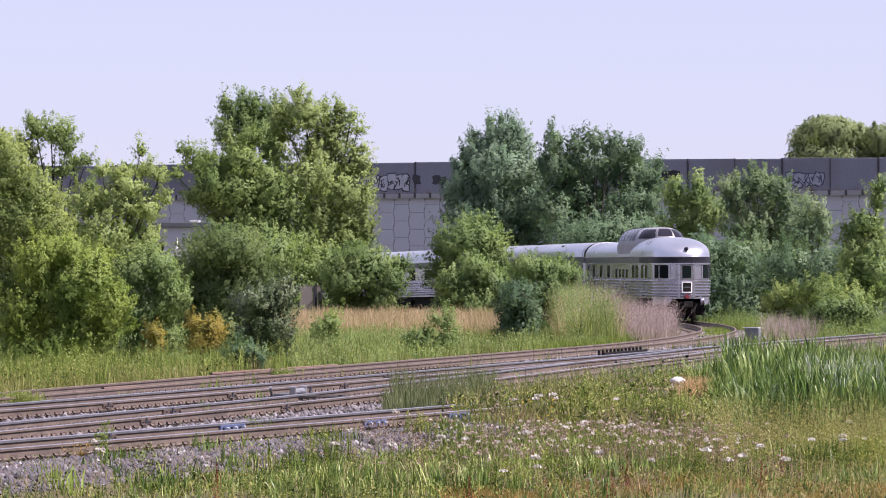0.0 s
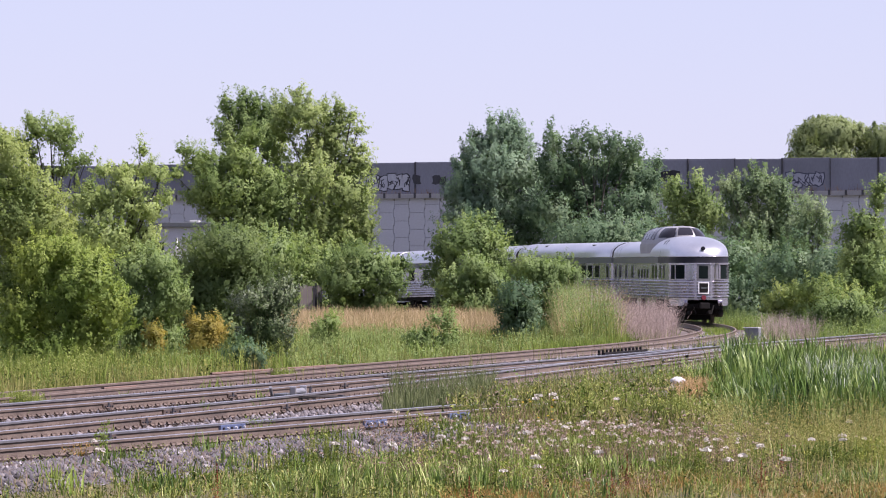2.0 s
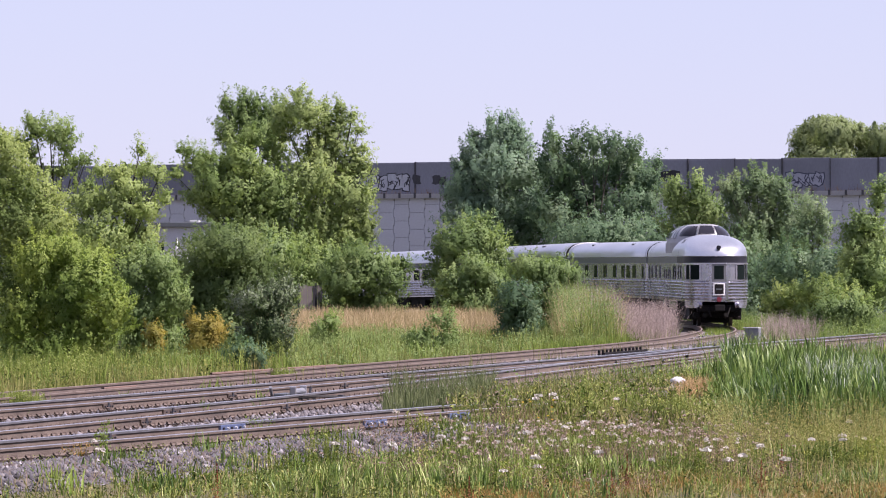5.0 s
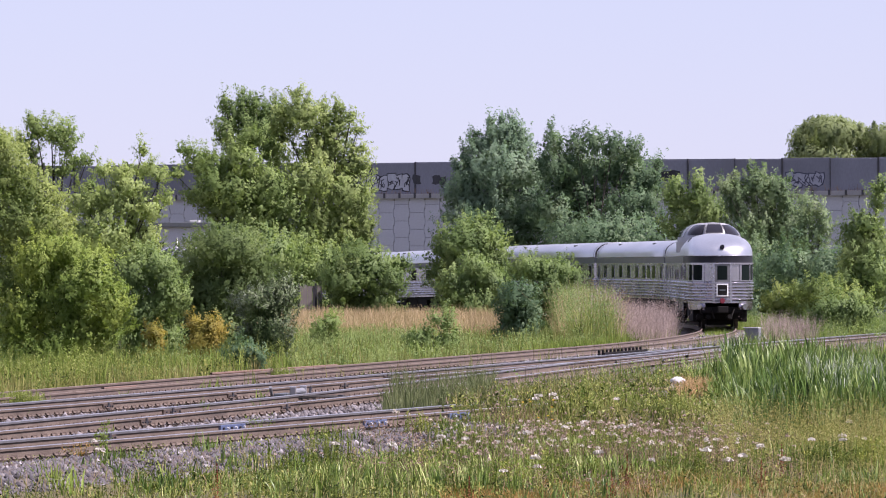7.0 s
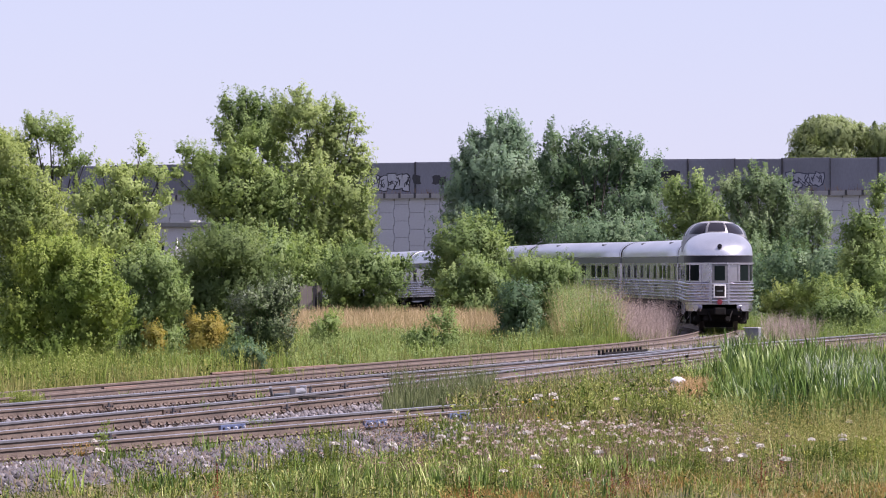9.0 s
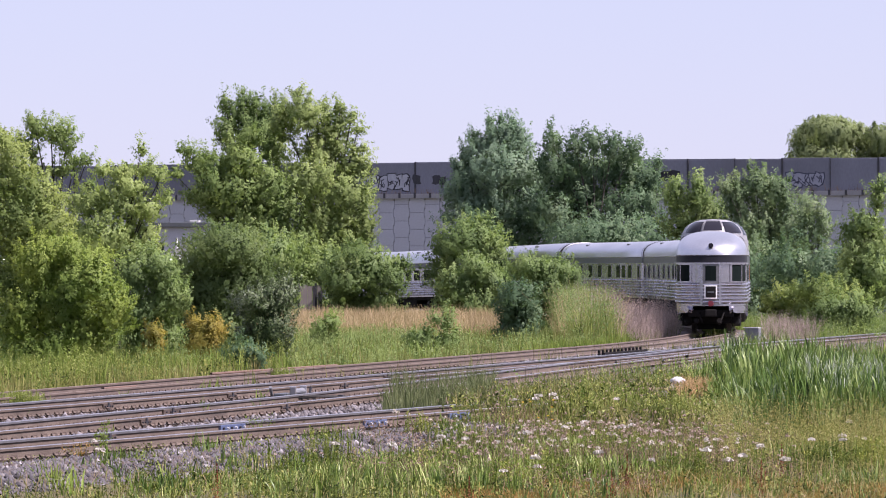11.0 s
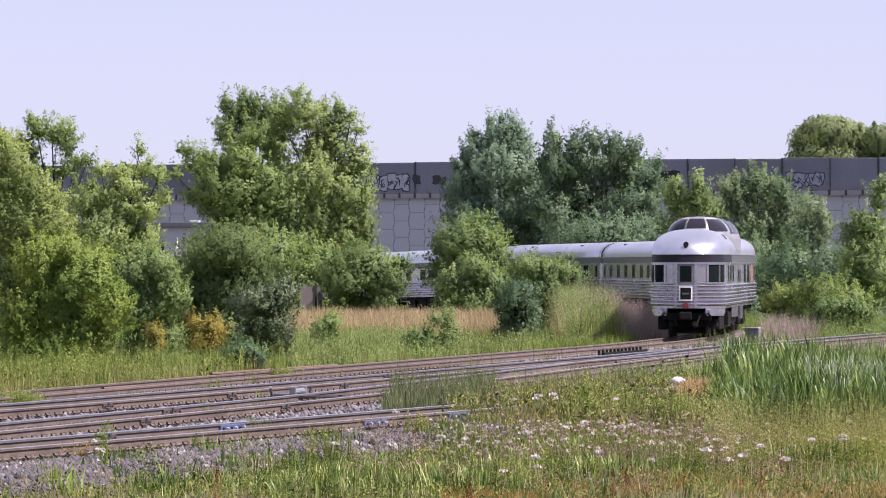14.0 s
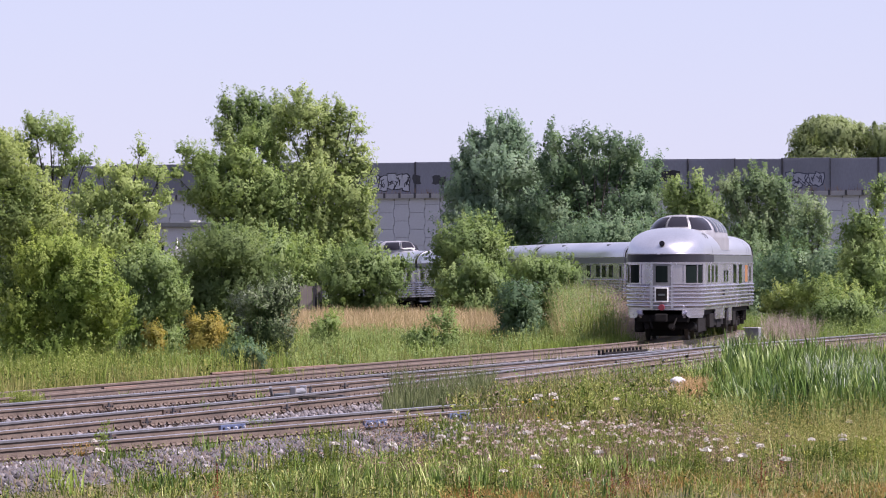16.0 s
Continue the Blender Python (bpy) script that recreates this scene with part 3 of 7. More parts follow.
def build_wall():
    L = (W1 - W0).length
    wall = empty("wall_north", wall_m(0, 0, 0), "pale concrete retaining wall of interlocking panels", "wall", kind="structure")
    part("backing", box_bm(-30, L + 30, 0.06, 0.6, -2, 8.85), M["joint"], wall)
    me = panel_mesh()
    hb = box_bm(-0.71, 0.71, -0.045, 0.1, -0.35, 0.36, 0.02)
    hme = bpy.data.meshes.new("half_panel")
    hb.to_mesh(hme)
    hb.free()
    hme.materials.append(M["wallpanel"])
    for i in range(-2, int(L / 1.55) + 3):
        for j in range(7 if i % 2 == 0 else 6):
            p = new("panel", me)
            p.parent = wall
            p.matrix_basis = Matrix.Translation((i * 1.55 + 0.53, 0, -0.6 + j * 1.48 + (0.74 if i % 2 else 0)))
        if i % 2:
            p = new("panel", hme)
            p.parent, p.matrix_basis = wall, Matrix.Translation((i * 1.55 + 0.53, 0, 8.64))
    cop = tagged(new("coping"), "ledge of grey concrete along the wall top", "coping", kind="structure")
    cop.matrix_basis = wall_m(0, 0, 0)
    part("ledge", box_bm(-30, L + 30, -0.35, 0.7, 8.8, 9.22, 0.03), M["coping"], cop)
    br = box_bm(-0.11, 0.11, -0.42, -0.35, 8.85, 9.3, 0.02)
    bme = bpy.data.meshes.new("bracket")
    br.to_mesh(bme)
    br.free()
    bme.materials.append(M["postgrey"])
    for i in range(-2, int(L / 1.54) + 3):
        b = new("bracket", bme)
        b.parent, b.matrix_basis = cop, Matrix.Translation((i * 1.54 + 0.78, 0, 0))
    bar = tagged(new("noise_barrier"), "dark grey concrete noise barrier with posts and spray paint", "barrier", kind="structure")
    bar.matrix_basis = wall_m(0, 0, 0)
    rng = random.Random(5)
    posts = []
    for half, out in ((0.075, 0.06), (0.03, 0.02)):
        post = box_bm(-half, half, -out, 0.2, 9.2, 12.08, 0.01)
        pme = bpy.data.meshes.new("post")
        post.to_mesh(pme)
        post.free()
        pme.materials.append(M["postgrey"])
        posts.append(pme)
    for i in range(-4, 24):
        u = -0.8 + i * 4.455
        b = box_bm(u + 0.04, u + 4.415, 0, 0.15, 9.2, 12.04 + rng.uniform(-0.03, 0.05), 0.02)
        box_bm(u + 0.16, u + 4.295, -0.025, 0.01, 9.25, 11.95, 0.012, b)
        part("barrier_panel", b, M["barrier"], bar)
        p = new("post", posts[1 if u > 58 and i % 2 == 1 else 0])
        p.parent, p.matrix_basis = bar, Matrix.Translation((u, 0, 0))


build_wall()


# ---- train ----
def outline_points(round_end):
    """Plan of a car body: from its square end's left corner along the left side, round the tail, back along the right side."""
    hw, back = 1.468, -12.65
    pts = [(-hw, back)] + [(-hw, y) for y in np.linspace(back + 0.5, 6.6, 26)]
    if round_end:
        d, n = 2.15, 2.4
        for a in np.linspace(180, 0, 41):
            c, s = math.cos(radians(a)), math.sin(radians(a))
            pts.append((hw * math.copysign(abs(c) ** (2 / n), c), 12.65 - d + d * abs(s) ** (2 / n)))
    else:
        r = 0.16
        pts += [(-hw, 12.65 - r), (-hw + r * 0.3, 12.65 - r * 0.3), (-hw + r, 12.65), (hw - r, 12.65), (hw - r * 0.3, 12.65 - r * 0.3), (hw, 12.65 - r)]
    pts += [(hw, y) for y in np.linspace(6.6, back + 0.5, 26)] + [(hw, back)]
    P = np.array(pts)
    t = np.gradient(P, axis=0)
    t /= np.maximum(np.linalg.norm(t, axis=1), 1e-9)[:, None]
    N = np.column_stack([-t[:, 1], t[:, 0]])
    D = np.concatenate([[0], np.cumsum(np.linalg.norm(np.diff(P, axis=0), axis=1))])
    return P, N, D


def body_shell(name, O, profile, mat_of, mats, parent):
    P, N, D = O
    k = len(profile)
    V, Fc, sl = [], [], []
    for (x, y), (nx, ny) in zip(P, N):
        V += [(x + nx * o, y + ny * o, z) for o, z in profile]
    for i in range(len(P) - 1):
        for j in range(k - 1):
            Fc.append((i * k + j, (i + 1) * k + j, (i + 1) * k + j + 1, i * k + j + 1))
            sl.append(mat_of(i, j))
    return link_mesh(name, V, Fc, mats, parent, slots=sl)


def patch(name, O, s0, s1, z0, z1, off, mat, parent, depth=0.03, label="", trim=0.0):
    """A plate that follows the body's plan between two places along it."""
    P, N, D = O
    ss = np.unique(np.concatenate([[s0, s1], D[(D > s0) & (D < s1)]]))
    xs, ys = np.interp(ss, D, P[:, 0]), np.interp(ss, D, P[:, 1])
    nx, ny = np.interp(ss, D, N[:, 0]), np.interp(ss, D, N[:, 1])
    V, Fc = [], []
    for i in range(len(ss)):
        for o in (off, off - depth):
            for z in (z0, z1):
                V.append((xs[i] + nx[i] * o, ys[i] + ny[i] * o, z))
    for i in range(len(ss) - 1):
        a, b = 4 * i, 4 * i + 4
        Fc += [(a, b, b + 1, a + 1), (a + 2, a + 3, b + 3, b + 2), (a + 1, b + 1, b + 3, a + 3), (a, a + 2, b + 2, b)]
    e = 4 * (len(ss) - 1)
    Fc += [(0, 1, 3, 2), (e, e + 2, e + 3, e + 1)]
    return link_mesh(name, V, Fc, mat, parent, label)


def window(O, s0, s1, z0, z1, parent, glass_mat, frame_mat, cell=0.035):
    fr = patch("window", O, s0 - cell, s1 + cell, z0 - cell, z1 + cell, 0.012, frame_mat, parent)
    patch("pane", O, s0, s1, z0, z1, 0.018, glass_mat, fr, 0.012)
    return fr


FLUTES = [(-0.03, 1.14), (0.0, 1.16), (0.0, 1.25)]
for q in range(6):
    zb = 1.27 + q * 0.143
    FLUTES += [(-0.02, zb), (0.042, zb + 0.016), (0.06, zb + 0.05), (0.057, zb + 0.08), (0.032, zb + 0.1), (-0.02, zb + 0.115)]
FLUTES += [(0.0, 2.125), (0.0, 2.90), (0.028, 2.91), (0.028, 2.955), (0.002, 2.96), (0.002, 3.25), (0.02, 3.26), (0.02, 3.285), (0.0, 3.29)]
BAND_J = len(FLUTES) - 5


def roof_shell(O, round_end, parent):
    P, N, D = O
    R = 12
    V, Fc = [], []
    n = len(P)
    for k in range(R + 1):
        a = radians(90 * k / R)
        c, s = math.cos(a) ** 0.8, math.sin(a) ** 0.8
        for x, y in P:
            yy = y
            if round_end and y > 10.4:
                yy = 10.4 - 3.6 * (1 - c) + (y - 10.4) * (0.25 + 0.75 * c)
            swell = 0.19 * min(1, max(0, (yy - 1.0) / 2.5)) if round_end else 0.0
            V.append((x * c, yy, 3.28 + (0.83 + swell) * s))
    for k in range(R):
        for i in range(n - 1):
            a = k * n + i
            Fc.append((a, a + 1, a + 1 + n, a + n))
    # closed square end
    Fc.append(tuple([k * n for k in range(R + 1)] + [k * n + n - 1 for k in range(R - 1, -1, -1)]))
    return link_mesh("roof", V, Fc, M["roof_steel"], parent, smooth=True)


def wheelset_mesh():
    bm = bmesh.new()
    cyl_bm((-0.95, 0, 0), (0.95, 0, 0), 0.08, seg=10, bm=bm)
    for x in (-0.7525, 0.7525):
        cyl_bm((x - 0.065, 0, 0), (x + 0.065, 0, 0), 0.46, seg=28, bm=bm)
        inner = -math.copysign(0.075, x)
        cyl_bm((x + inner - 0.015, 0, 0), (x + inner + 0.015, 0, 0), 0.485, seg=28, bm=bm)
        outer = math.copysign(0.07, x)
        cyl_bm((x + outer - 0.03, 0, 0), (x + outer + 0.03, 0, 0), 0.14, seg=14, bm=bm)
        for a in range(6):
            ca, sa = math.cos(a * 1.047) * 0.3, math.sin(a * 1.047) * 0.3
            cyl_bm((x + outer - 0.01, ca, sa), (x + outer + 0.01, ca, sa), 0.06, seg=8, bm=bm)
    me = bpy.data.meshes.new("wheelset")
    bm.to_mesh(me)
    bm.free()
    me.materials.append(M["wheel"])
    return me


WHEELSET = wheelset_mesh()
TRUCK_Y, AXLE = 8.9, 1.3
cars, wheelsets = [], []


def add_trucks(car):
    for ty in (-TRUCK_Y, TRUCK_Y):
        bm = bmesh.new()
        for sx in (-1, 1):
            box_bm(sx * 0.98 - 0.07, sx * 0.98 + 0.07, ty - 1.75, ty + 1.75, 0.52, 0.72, 0.03, bm)
            for a in (-AXLE, AXLE):
                box_bm(sx * 1.0 - 0.12, sx * 1.0 + 0.12, ty + a - 0.2, ty + a + 0.2, 0.32, 0.62, 0.03, bm)
            box_bm(sx * 1.02 - 0.1, sx * 1.02 + 0.1, ty - 0.5, ty + 0.5, 0.3, 0.55, 0.03, bm)
            cyl_bm((sx * 1.05, ty - 0.25, 0.55), (sx * 1.05, ty - 0.25, 0.9), 0.12, seg=10, bm=bm)
            cyl_bm((sx * 1.05, ty + 0.25, 0.55), (sx * 1.05, ty + 0.25, 0.9), 0.12, seg=10, bm=bm)
        box_bm(-0.95, 0.95, ty - 0.25, ty + 0.25, 0.45, 0.85, 0.03, bm)
        tr = part("truck", bm, M["under"], car, "black steel bogie frame with springs")
        for a in (-AXLE, AXLE):
            w = new("wheelset", WHEELSET)
            w.parent = tr
            w.matrix_basis = Matrix.Translation((0, ty + a, 0.46))
            wheelsets.append((w, (0, ty + a, 0.46)))


def add_underframe(car, tail):
    bm = box_bm(-1.3, 1.3, -12.3, 10.6 if tail else 12.3, 0.95, 1.2, 0.02)
    rng = random.Random(3 if tail else 4)
    y = -6.4
    while y < 6:
        w = rng.uniform(0.9, 2.0)
        for sx in (-1, 1):
            x0 = sx * rng.uniform(0.45, 0.6)
            box_bm(x0, sx * rng.uniform(1.2, 1.4), y, y + w, rng.uniform(0.36, 0.5), 0.97, 0.03, bm)
        y += w + rng.uniform(0.1, 0.5)
    if tail:
        box_bm(-0.6, 0.6, 6.9, 10.9, 0.16, 0.97, 0.05, bm)
        for sx in (-1, 1):
            box_bm(sx * 0.86, sx * 1.22, 7.0, 10.8, 0.3, 0.97, 0.06, bm)
    part("underframe", bm, M["under"], car, "dark equipment boxes under the floor")


def build_coach(dome, label):
    car = empty("passenger_car", Matrix.Identity(4), label, "railway car", "train")
    O = outline_points(False)
    L = O[2][-1]
    body_shell("body", O, FLUTES, lambda i, j: 1 if j == BAND_J else 0, [M["steel"], M["greyband"]], car)
    roof_shell(O, False, car)
    part("end_wall", box_bm(-1.46, 1.46, -12.66, -12.6, 1.15, 3.29), M["under"], car)
    end_bm = bmesh.new()
    vs = [end_bm.verts.new((1.468 * math.copysign(abs(math.cos(radians(a))) ** 0.8, math.cos(radians(a))), 12.64, 3.28 + 0.83 * max(0, math.sin(radians(a))) ** 0.8)) for a in range(0, 181, 12)]
    end_bm.faces.new(vs)
    part("end_cap", end_bm, M["under"], car)
    for y in (-12.9, 12.9):
        bm = box_bm(-1.2, 1.2, y - 0.28, y + 0.28, 0.95, 3.6, 0.06)
        box_bm(-0.3, 0.3, y - 0.28, y + 0.28, 0.6, 0.95, 0.04, bm)
        part("diaphragm", bm, M["rubber"], car, "black folded rubber gangway")
    for y in (-11.6, 11.6):
        for side in (0, 1):
            s = (y + 12.65) if side == 0 else L - (y + 12.65)
            fr = patch("vestibule_door", O, s - 0.36, s + 0.36, 1.18, 2.9, 0.014, M["doorsteel"], car)
            patch("pane", O, s - 0.2, s + 0.2, 2.2, 2.8, 0.03, M["glass"], fr, 0.02)
    for side in (0, 1):
        ys = (-9.6, -8.2, -6.8, -3.6, -0.6, 2.4, 5.4, 8.6) if side == 0 else (-9.0, -6.0, -3.0, 0.0, 3.0, 5.6, 7.2, 9.0)
        for y in ys:
            s = (y + 12.65) if side == 0 else L - (y + 12.65)
            window(O, s - 0.5, s + 0.5, 2.2, 2.84, car, M["glass"], M["steel"])
        patch("name_plate", O, 15.2 if side == 0 else L - 16.2, 16.2 if side == 0 else L - 15.2, 1.62, 1.86, 0.045, M["greyband"], car)
    for y in (-6.2, 6.4):
        for sx in (-1, 1):
            bm = box_bm(sx * 1.02 - 0.1, sx * 1.02 + 0.1, y - 0.22, y + 0.22, 3.8, 3.99, 0.04)
            part("roof_vent", bm, M["greyband"], car)
    for y in (-12.3, -11.9, 12.3):
        P2 = [(1.482 * math.copysign(abs(math.cos(radians(a))) ** 0.8, math.cos(radians(a))), y, 3.28 + 0.845 * max(0, math.sin(radians(a))) ** 0.8) for a in range(0, 181, 12)]
        V = [p for p in P2] + [(p[0], p[1] + 0.09, p[2]) for p in P2]
        n = len(P2)
        link_mesh("roof_seam", V, [(i, i + 1, i + 1 + n, i + n) for i in range(n - 1)], M["greyband"], car)
    if dome:
        build_dome(car, 3.0)
    add_underframe(car, False)
    add_trucks(car)
    return car


def dome_point(phi, v, yc, a=1.46, b=4.7, n=3.0, grow=0.0):
    c, s = math.cos(phi), math.sin(phi)
    bx, by = a * math.copysign(abs(c) ** (2 / n), c), b * math.copysign(abs(s) ** (2 / n), s)
    q = math.cos(v * math.pi / 2) ** 0.72
    x, y = bx * (0.1 + 0.9 * q), by * (0.7 + 0.3 * q)
    k = 1 + grow / 1.3
    return (x * k, yc + y * k, 3.86 + 0.97 * math.sin(v * math.pi / 2) ** 0.95 + grow * 0.4)


def dome_patch(name, phis, v0, v1, yc, grow, mat, parent, label=""):
    vs = np.linspace(v0, v1, 6)
    V = [dome_point(p, v, yc, grow=grow) for p in phis for v in vs]
    k = len(vs)
    Fc = [(i * k + j, (i + 1) * k + j, (i + 1) * k + j + 1, i * k + j + 1) for i in range(len(phis) - 1) for j in range(k - 1)]
    return link_mesh(name, V, Fc, mat, parent, label, smooth=True)


def build_dome(car, yc):
    phis = np.linspace(0, 2 * math.pi, 97)
    vs = np.linspace(0, 1, 8)
    V = [dome_point(p, v, yc) for p in phis[:-1] for v in vs]
    k, n = len(vs), len(phis) - 1
    Fc = [(i * k + j, ((i + 1) % n) * k + j, ((i + 1) % n) * k + j + 1, i * k + j + 1) for i in range(n) for j in range(k - 1)]
    Fc.append(tuple(i * k + k - 1 for i in range(n)))
    dome = link_mesh("dome", V, Fc, M["domesteel"], car, "raised steel observation dome with curved windows", smooth=True)
    V2 = [dome_point(p, 0, yc, grow=0.03)[:2] + (z,) for p in phis[:-1] for z in (3.45, 3.93)]
    skirt = [(2 * i, 2 * ((i + 1) % n), 2 * ((i + 1) % n) + 1, 2 * i + 1) for i in range(n)]
    link_mesh("dome_base", V2, skirt, M["domesteel"], dome, smooth=True)
    for sgn in (1, -1):
        for a0, a1, v0, v1 in ((81, 99, 0.3, 0.68), (104, 143, 0.24, 0.68), (37, 76, 0.24, 0.68)):
            ph = [sgn * radians(a) for a in np.linspace(a0, a1, 14)]
            dome_patch("dome_window", ph, v0, v1, yc, 0.012 if a0 != 81 else 0.05, M["dglass"], dome)
        for a0, a1, v0, v1 in ((79, 81, 0.25, 0.76), (99, 101, 0.25, 0.76), (79, 101, 0.68, 0.76), (79, 101, 0.25, 0.3)):
            dome_patch("window_frame", [sgn * radians(a) for a in np.linspace(a0, a1, 8)], v0, v1, yc, 0.055, M["doorsteel"], dome)
    for base in (0, 180):
        for q in range(6):
            ys = np.linspace(-2.75 + q * 0.93, -2.75 + q * 0.93 + 0.62, 8)
            ph = [radians(base) + math.copysign(math.asin((abs(y) / 4.7) ** 1.35), y) for y in ys]
            dome_patch("dome_window", ph, 0.18, 0.86, yc, 0.012, M["dglass"], dome)
    return dome


def build_tail_car():
    car = empty("observation_car", Matrix.Identity(4), "stainless steel dome observation car with rounded fluted tail", "railway car", "train")
    O = outline_points(True)
    P, N, D = O
    L = D[-1]
    mid = L / 2
    i0 = int(np.searchsorted(P[:len(P) // 2, 1], 10.45))

    def mats(i, j):
        if j != BAND_J:
            return 0
        return 2 if i0 - 1 <= i <= len(P) - 1 - i0 else 1
    body_shell("body", O, FLUTES, mats, [M["steel"], M["greyband"], M["band"]], car)
    roof_shell(O, True, car)
    part("end_wall", box_bm(-1.46, 1.46, -12.66, -12.6, 1.15, 3.29), M["under"], car)
    bm = box_bm(-1.2, 1.2, -13.18, -12.62, 0.95, 3.6, 0.06)
    part("diaphragm", bm, M["rubber"], car, "black folded rubber gangway")
    # silver apron under the tail, open in the middle for the coupler
    for a, b in ((mid - 2.5, mid - 0.8), (mid + 0.8, mid + 2.5)):
        patch("apron", O, a, b, 0.95, 1.15, 0.0, M["steel"], car, 0.06)
        patch("apron_lip", O, a + 0.06, b - 0.06, 0.86, 0.95, -0.03, M["steel"], car, 0.06)
        bx = (a + b) / 2 - mid
        part("bumper", cyl_bm((bx * 0.52, 12.2, 1.0), (bx * 0.62, 12.47, 1.0), 0.16, 0.12, 16), M["steel"], car, "rounded polished bumper")
    # side windows; s runs along the plan
    for side in (0, 1):
        def at(y):
            return y + 12.65 if side == 0 else L - (y + 12.65)
        rear = ((-9.4, 0.8, 2.2, 2.84), (-6.7, 0.8, 2.2, 2.84), (-4.0, 0.85, 2.2, 2.84), (-1.2, 0.62, 2.2, 2.64), (0.0, 0.62, 2.2, 2.64), (1.2, 0.62, 2.2, 2.64), (2.4, 0.62, 2.2, 2.64),
                (4.6, 0.8, 2.2, 2.84), (5.8, 0.8, 2.2, 2.84), (7.6, 0.7, 2.2, 2.84), (8.9, 0.7, 2.2, 2.84))
        for y, w, z0, z1 in rear if side == 1 else ((-9.4, 1.3, 2.16, 2.86), (-6.2, 1.5, 2.12, 2.88), (-3.4, 1.5, 2.12, 2.88), (0.4, 0.7, 2.2, 2.64), (1.7, 0.7, 2.2, 2.64),
                             (5.6, 0.9, 2.2, 2.84), (7.4, 0.9, 2.2, 2.84), (9.0, 0.8, 2.2, 2.84)):
            window(O, at(y) - w / 2, at(y) + w / 2, z0, z1, car, M["amber"] if y == -9.4 and side == 0 else M["glass"], M["steel"])
        patch("name_plate", O, at(1.2) - 0.8, at(1.2) + 0.8, 1.62, 1.9, 0.045, M["greyband"], car)
        fr = patch("vestibule_door", O, at(-11.4) - 0.36, at(-11.4) + 0.36, 1.18, 2.9, 0.014, M["doorsteel"], car)
        patch("pane", O, at(-11.4) - 0.2, at(-11.4) + 0.2, 2.2, 2.8, 0.03, M["glass"], fr, 0.02)
        sg = -1 if side == 0 else 1
        window(O, *sorted((mid + sg * 0.95, mid + sg * 1.56)), 2.18, 2.86, car, M["glass"], M["steel"], 0.045)
        window(O, *sorted((mid + sg * 1.68, mid + sg * 2.12)), 2.18, 2.86, car, M["glass"], M["steel"], 0.045)
        patch("side_skirt", O, *sorted((at(5.6), at(1.2))), 0.74, 1.15, -0.03, M["steel"], car, 0.05)
        patch("side_locker", O, *sorted((at(-0.6), at(-2.4))), 0.62, 1.15, -0.02, M["steel"], car, 0.3)
        for q in range(4):
            y0 = 8.9 - q * 0.42
            bm = bmesh.new()
            for j in range(2):
                a0, a1 = radians(28 + j * 7), radians(35 + j * 7)
                pa = (1.50 * math.cos(a0) ** 0.8, y0, 3.28 + 1.11 * math.sin(a0) ** 0.8)
                pb = (1.50 * math.cos(a1) ** 0.8, y0, 3.28 + 1.11 * math.sin(a1) ** 0.8)
                sx = -1 if side == 0 else 1
                cyl_bm((sx * pa[0], pa[1], pa[2]), (sx * pb[0], pb[1], pb[2]), 0.014, seg=6, bm=bm)
            if q in (0, 2):
                part("grab_iron", bm, M["greyband"], car)
            else:
                bm.free()
    # tail door with window, sign box and lamp
    door = patch("tail_door", O, mid - 0.33, mid + 0.33, 1.2, 2.9, 0.05, M["doorsteel"], car, 0.05)
    patch("door_pane", O, mid - 0.22, mid + 0.22, 2.2, 2.82, 0.058, M["glass"], door, 0.02)
    sign = patch("tail_sign", O, mid - 0.25, mid + 0.25, 1.46, 2.02, 0.12, M["white"], car, 0.04, "dark tail sign in a pale frame")
    patch("sign_face", O, mid - 0.2, mid + 0.2, 1.51, 1.97, 0.126, M["under"], sign, 0.02)
    patch("sign_bar", O, mid - 0.13, mid + 0.13, 1.7, 1.77, 0.132, M["greyband"], sign, 0.01)
    for a in (-0.38, 0.38):
        patch("door_post", O, mid + a - 0.05, mid + a + 0.05, 1.22, 2.92, 0.06, M["steel"], car, 0.05)
    for a in (-0.86, 0.86, -1.62, 1.62, -2.2, 2.2):
        patch("window_pillar", O, mid + a - 0.03, mid + a + 0.03, 2.13, 2.9, 0.03, M["steel"], car, 0.03)
    patch("sill_rail", O, mid - 2.6, mid - 0.45, 2.125, 2.16, 0.035, M["steel"], car, 0.035)
    patch("sill_rail", O, mid + 0.45, mid + 2.6, 2.125, 2.16, 0.035, M["steel"], car, 0.035)
    patch("canopy_edge", O, mid - 2.4, mid + 2.4, 2.9, 2.96, 0.075, M["steel"], car, 0.075)
    part("tail_lamp", cyl_bm((0, 12.6, 1.26), (0, 12.86, 1.26), 0.125, 0.115, 16), M["red"], car, "round red marker plate")
    bm = bmesh.new()
    cyl_bm((0, 11.6, 3.62), (0, 12.62, 3.67), 0.09, 0.1, 14, bm)
    cyl_bm((0, 12.2, 3.5), (0, 12.45, 3.6), 0.07, 0.09, 10, bm)
    part("tail_headlight", bm, M["under"], car, "small dark lamp housing on the roof")
    lens = part("lamp_lens", cyl_bm((0, 12.61, 3.67), (0, 12.64, 3.67), 0.075, 0.075, 14), M["dglass"], car)
    # coupler and buffer beam
    bm = box_bm(-0.95, 0.95, 11.4, 12.3, 0.7, 0.98, 0.04)
    box_bm(-0.16, 0.16, 12.2, 12.95, 0.74, 1.0, 0.04, bm)
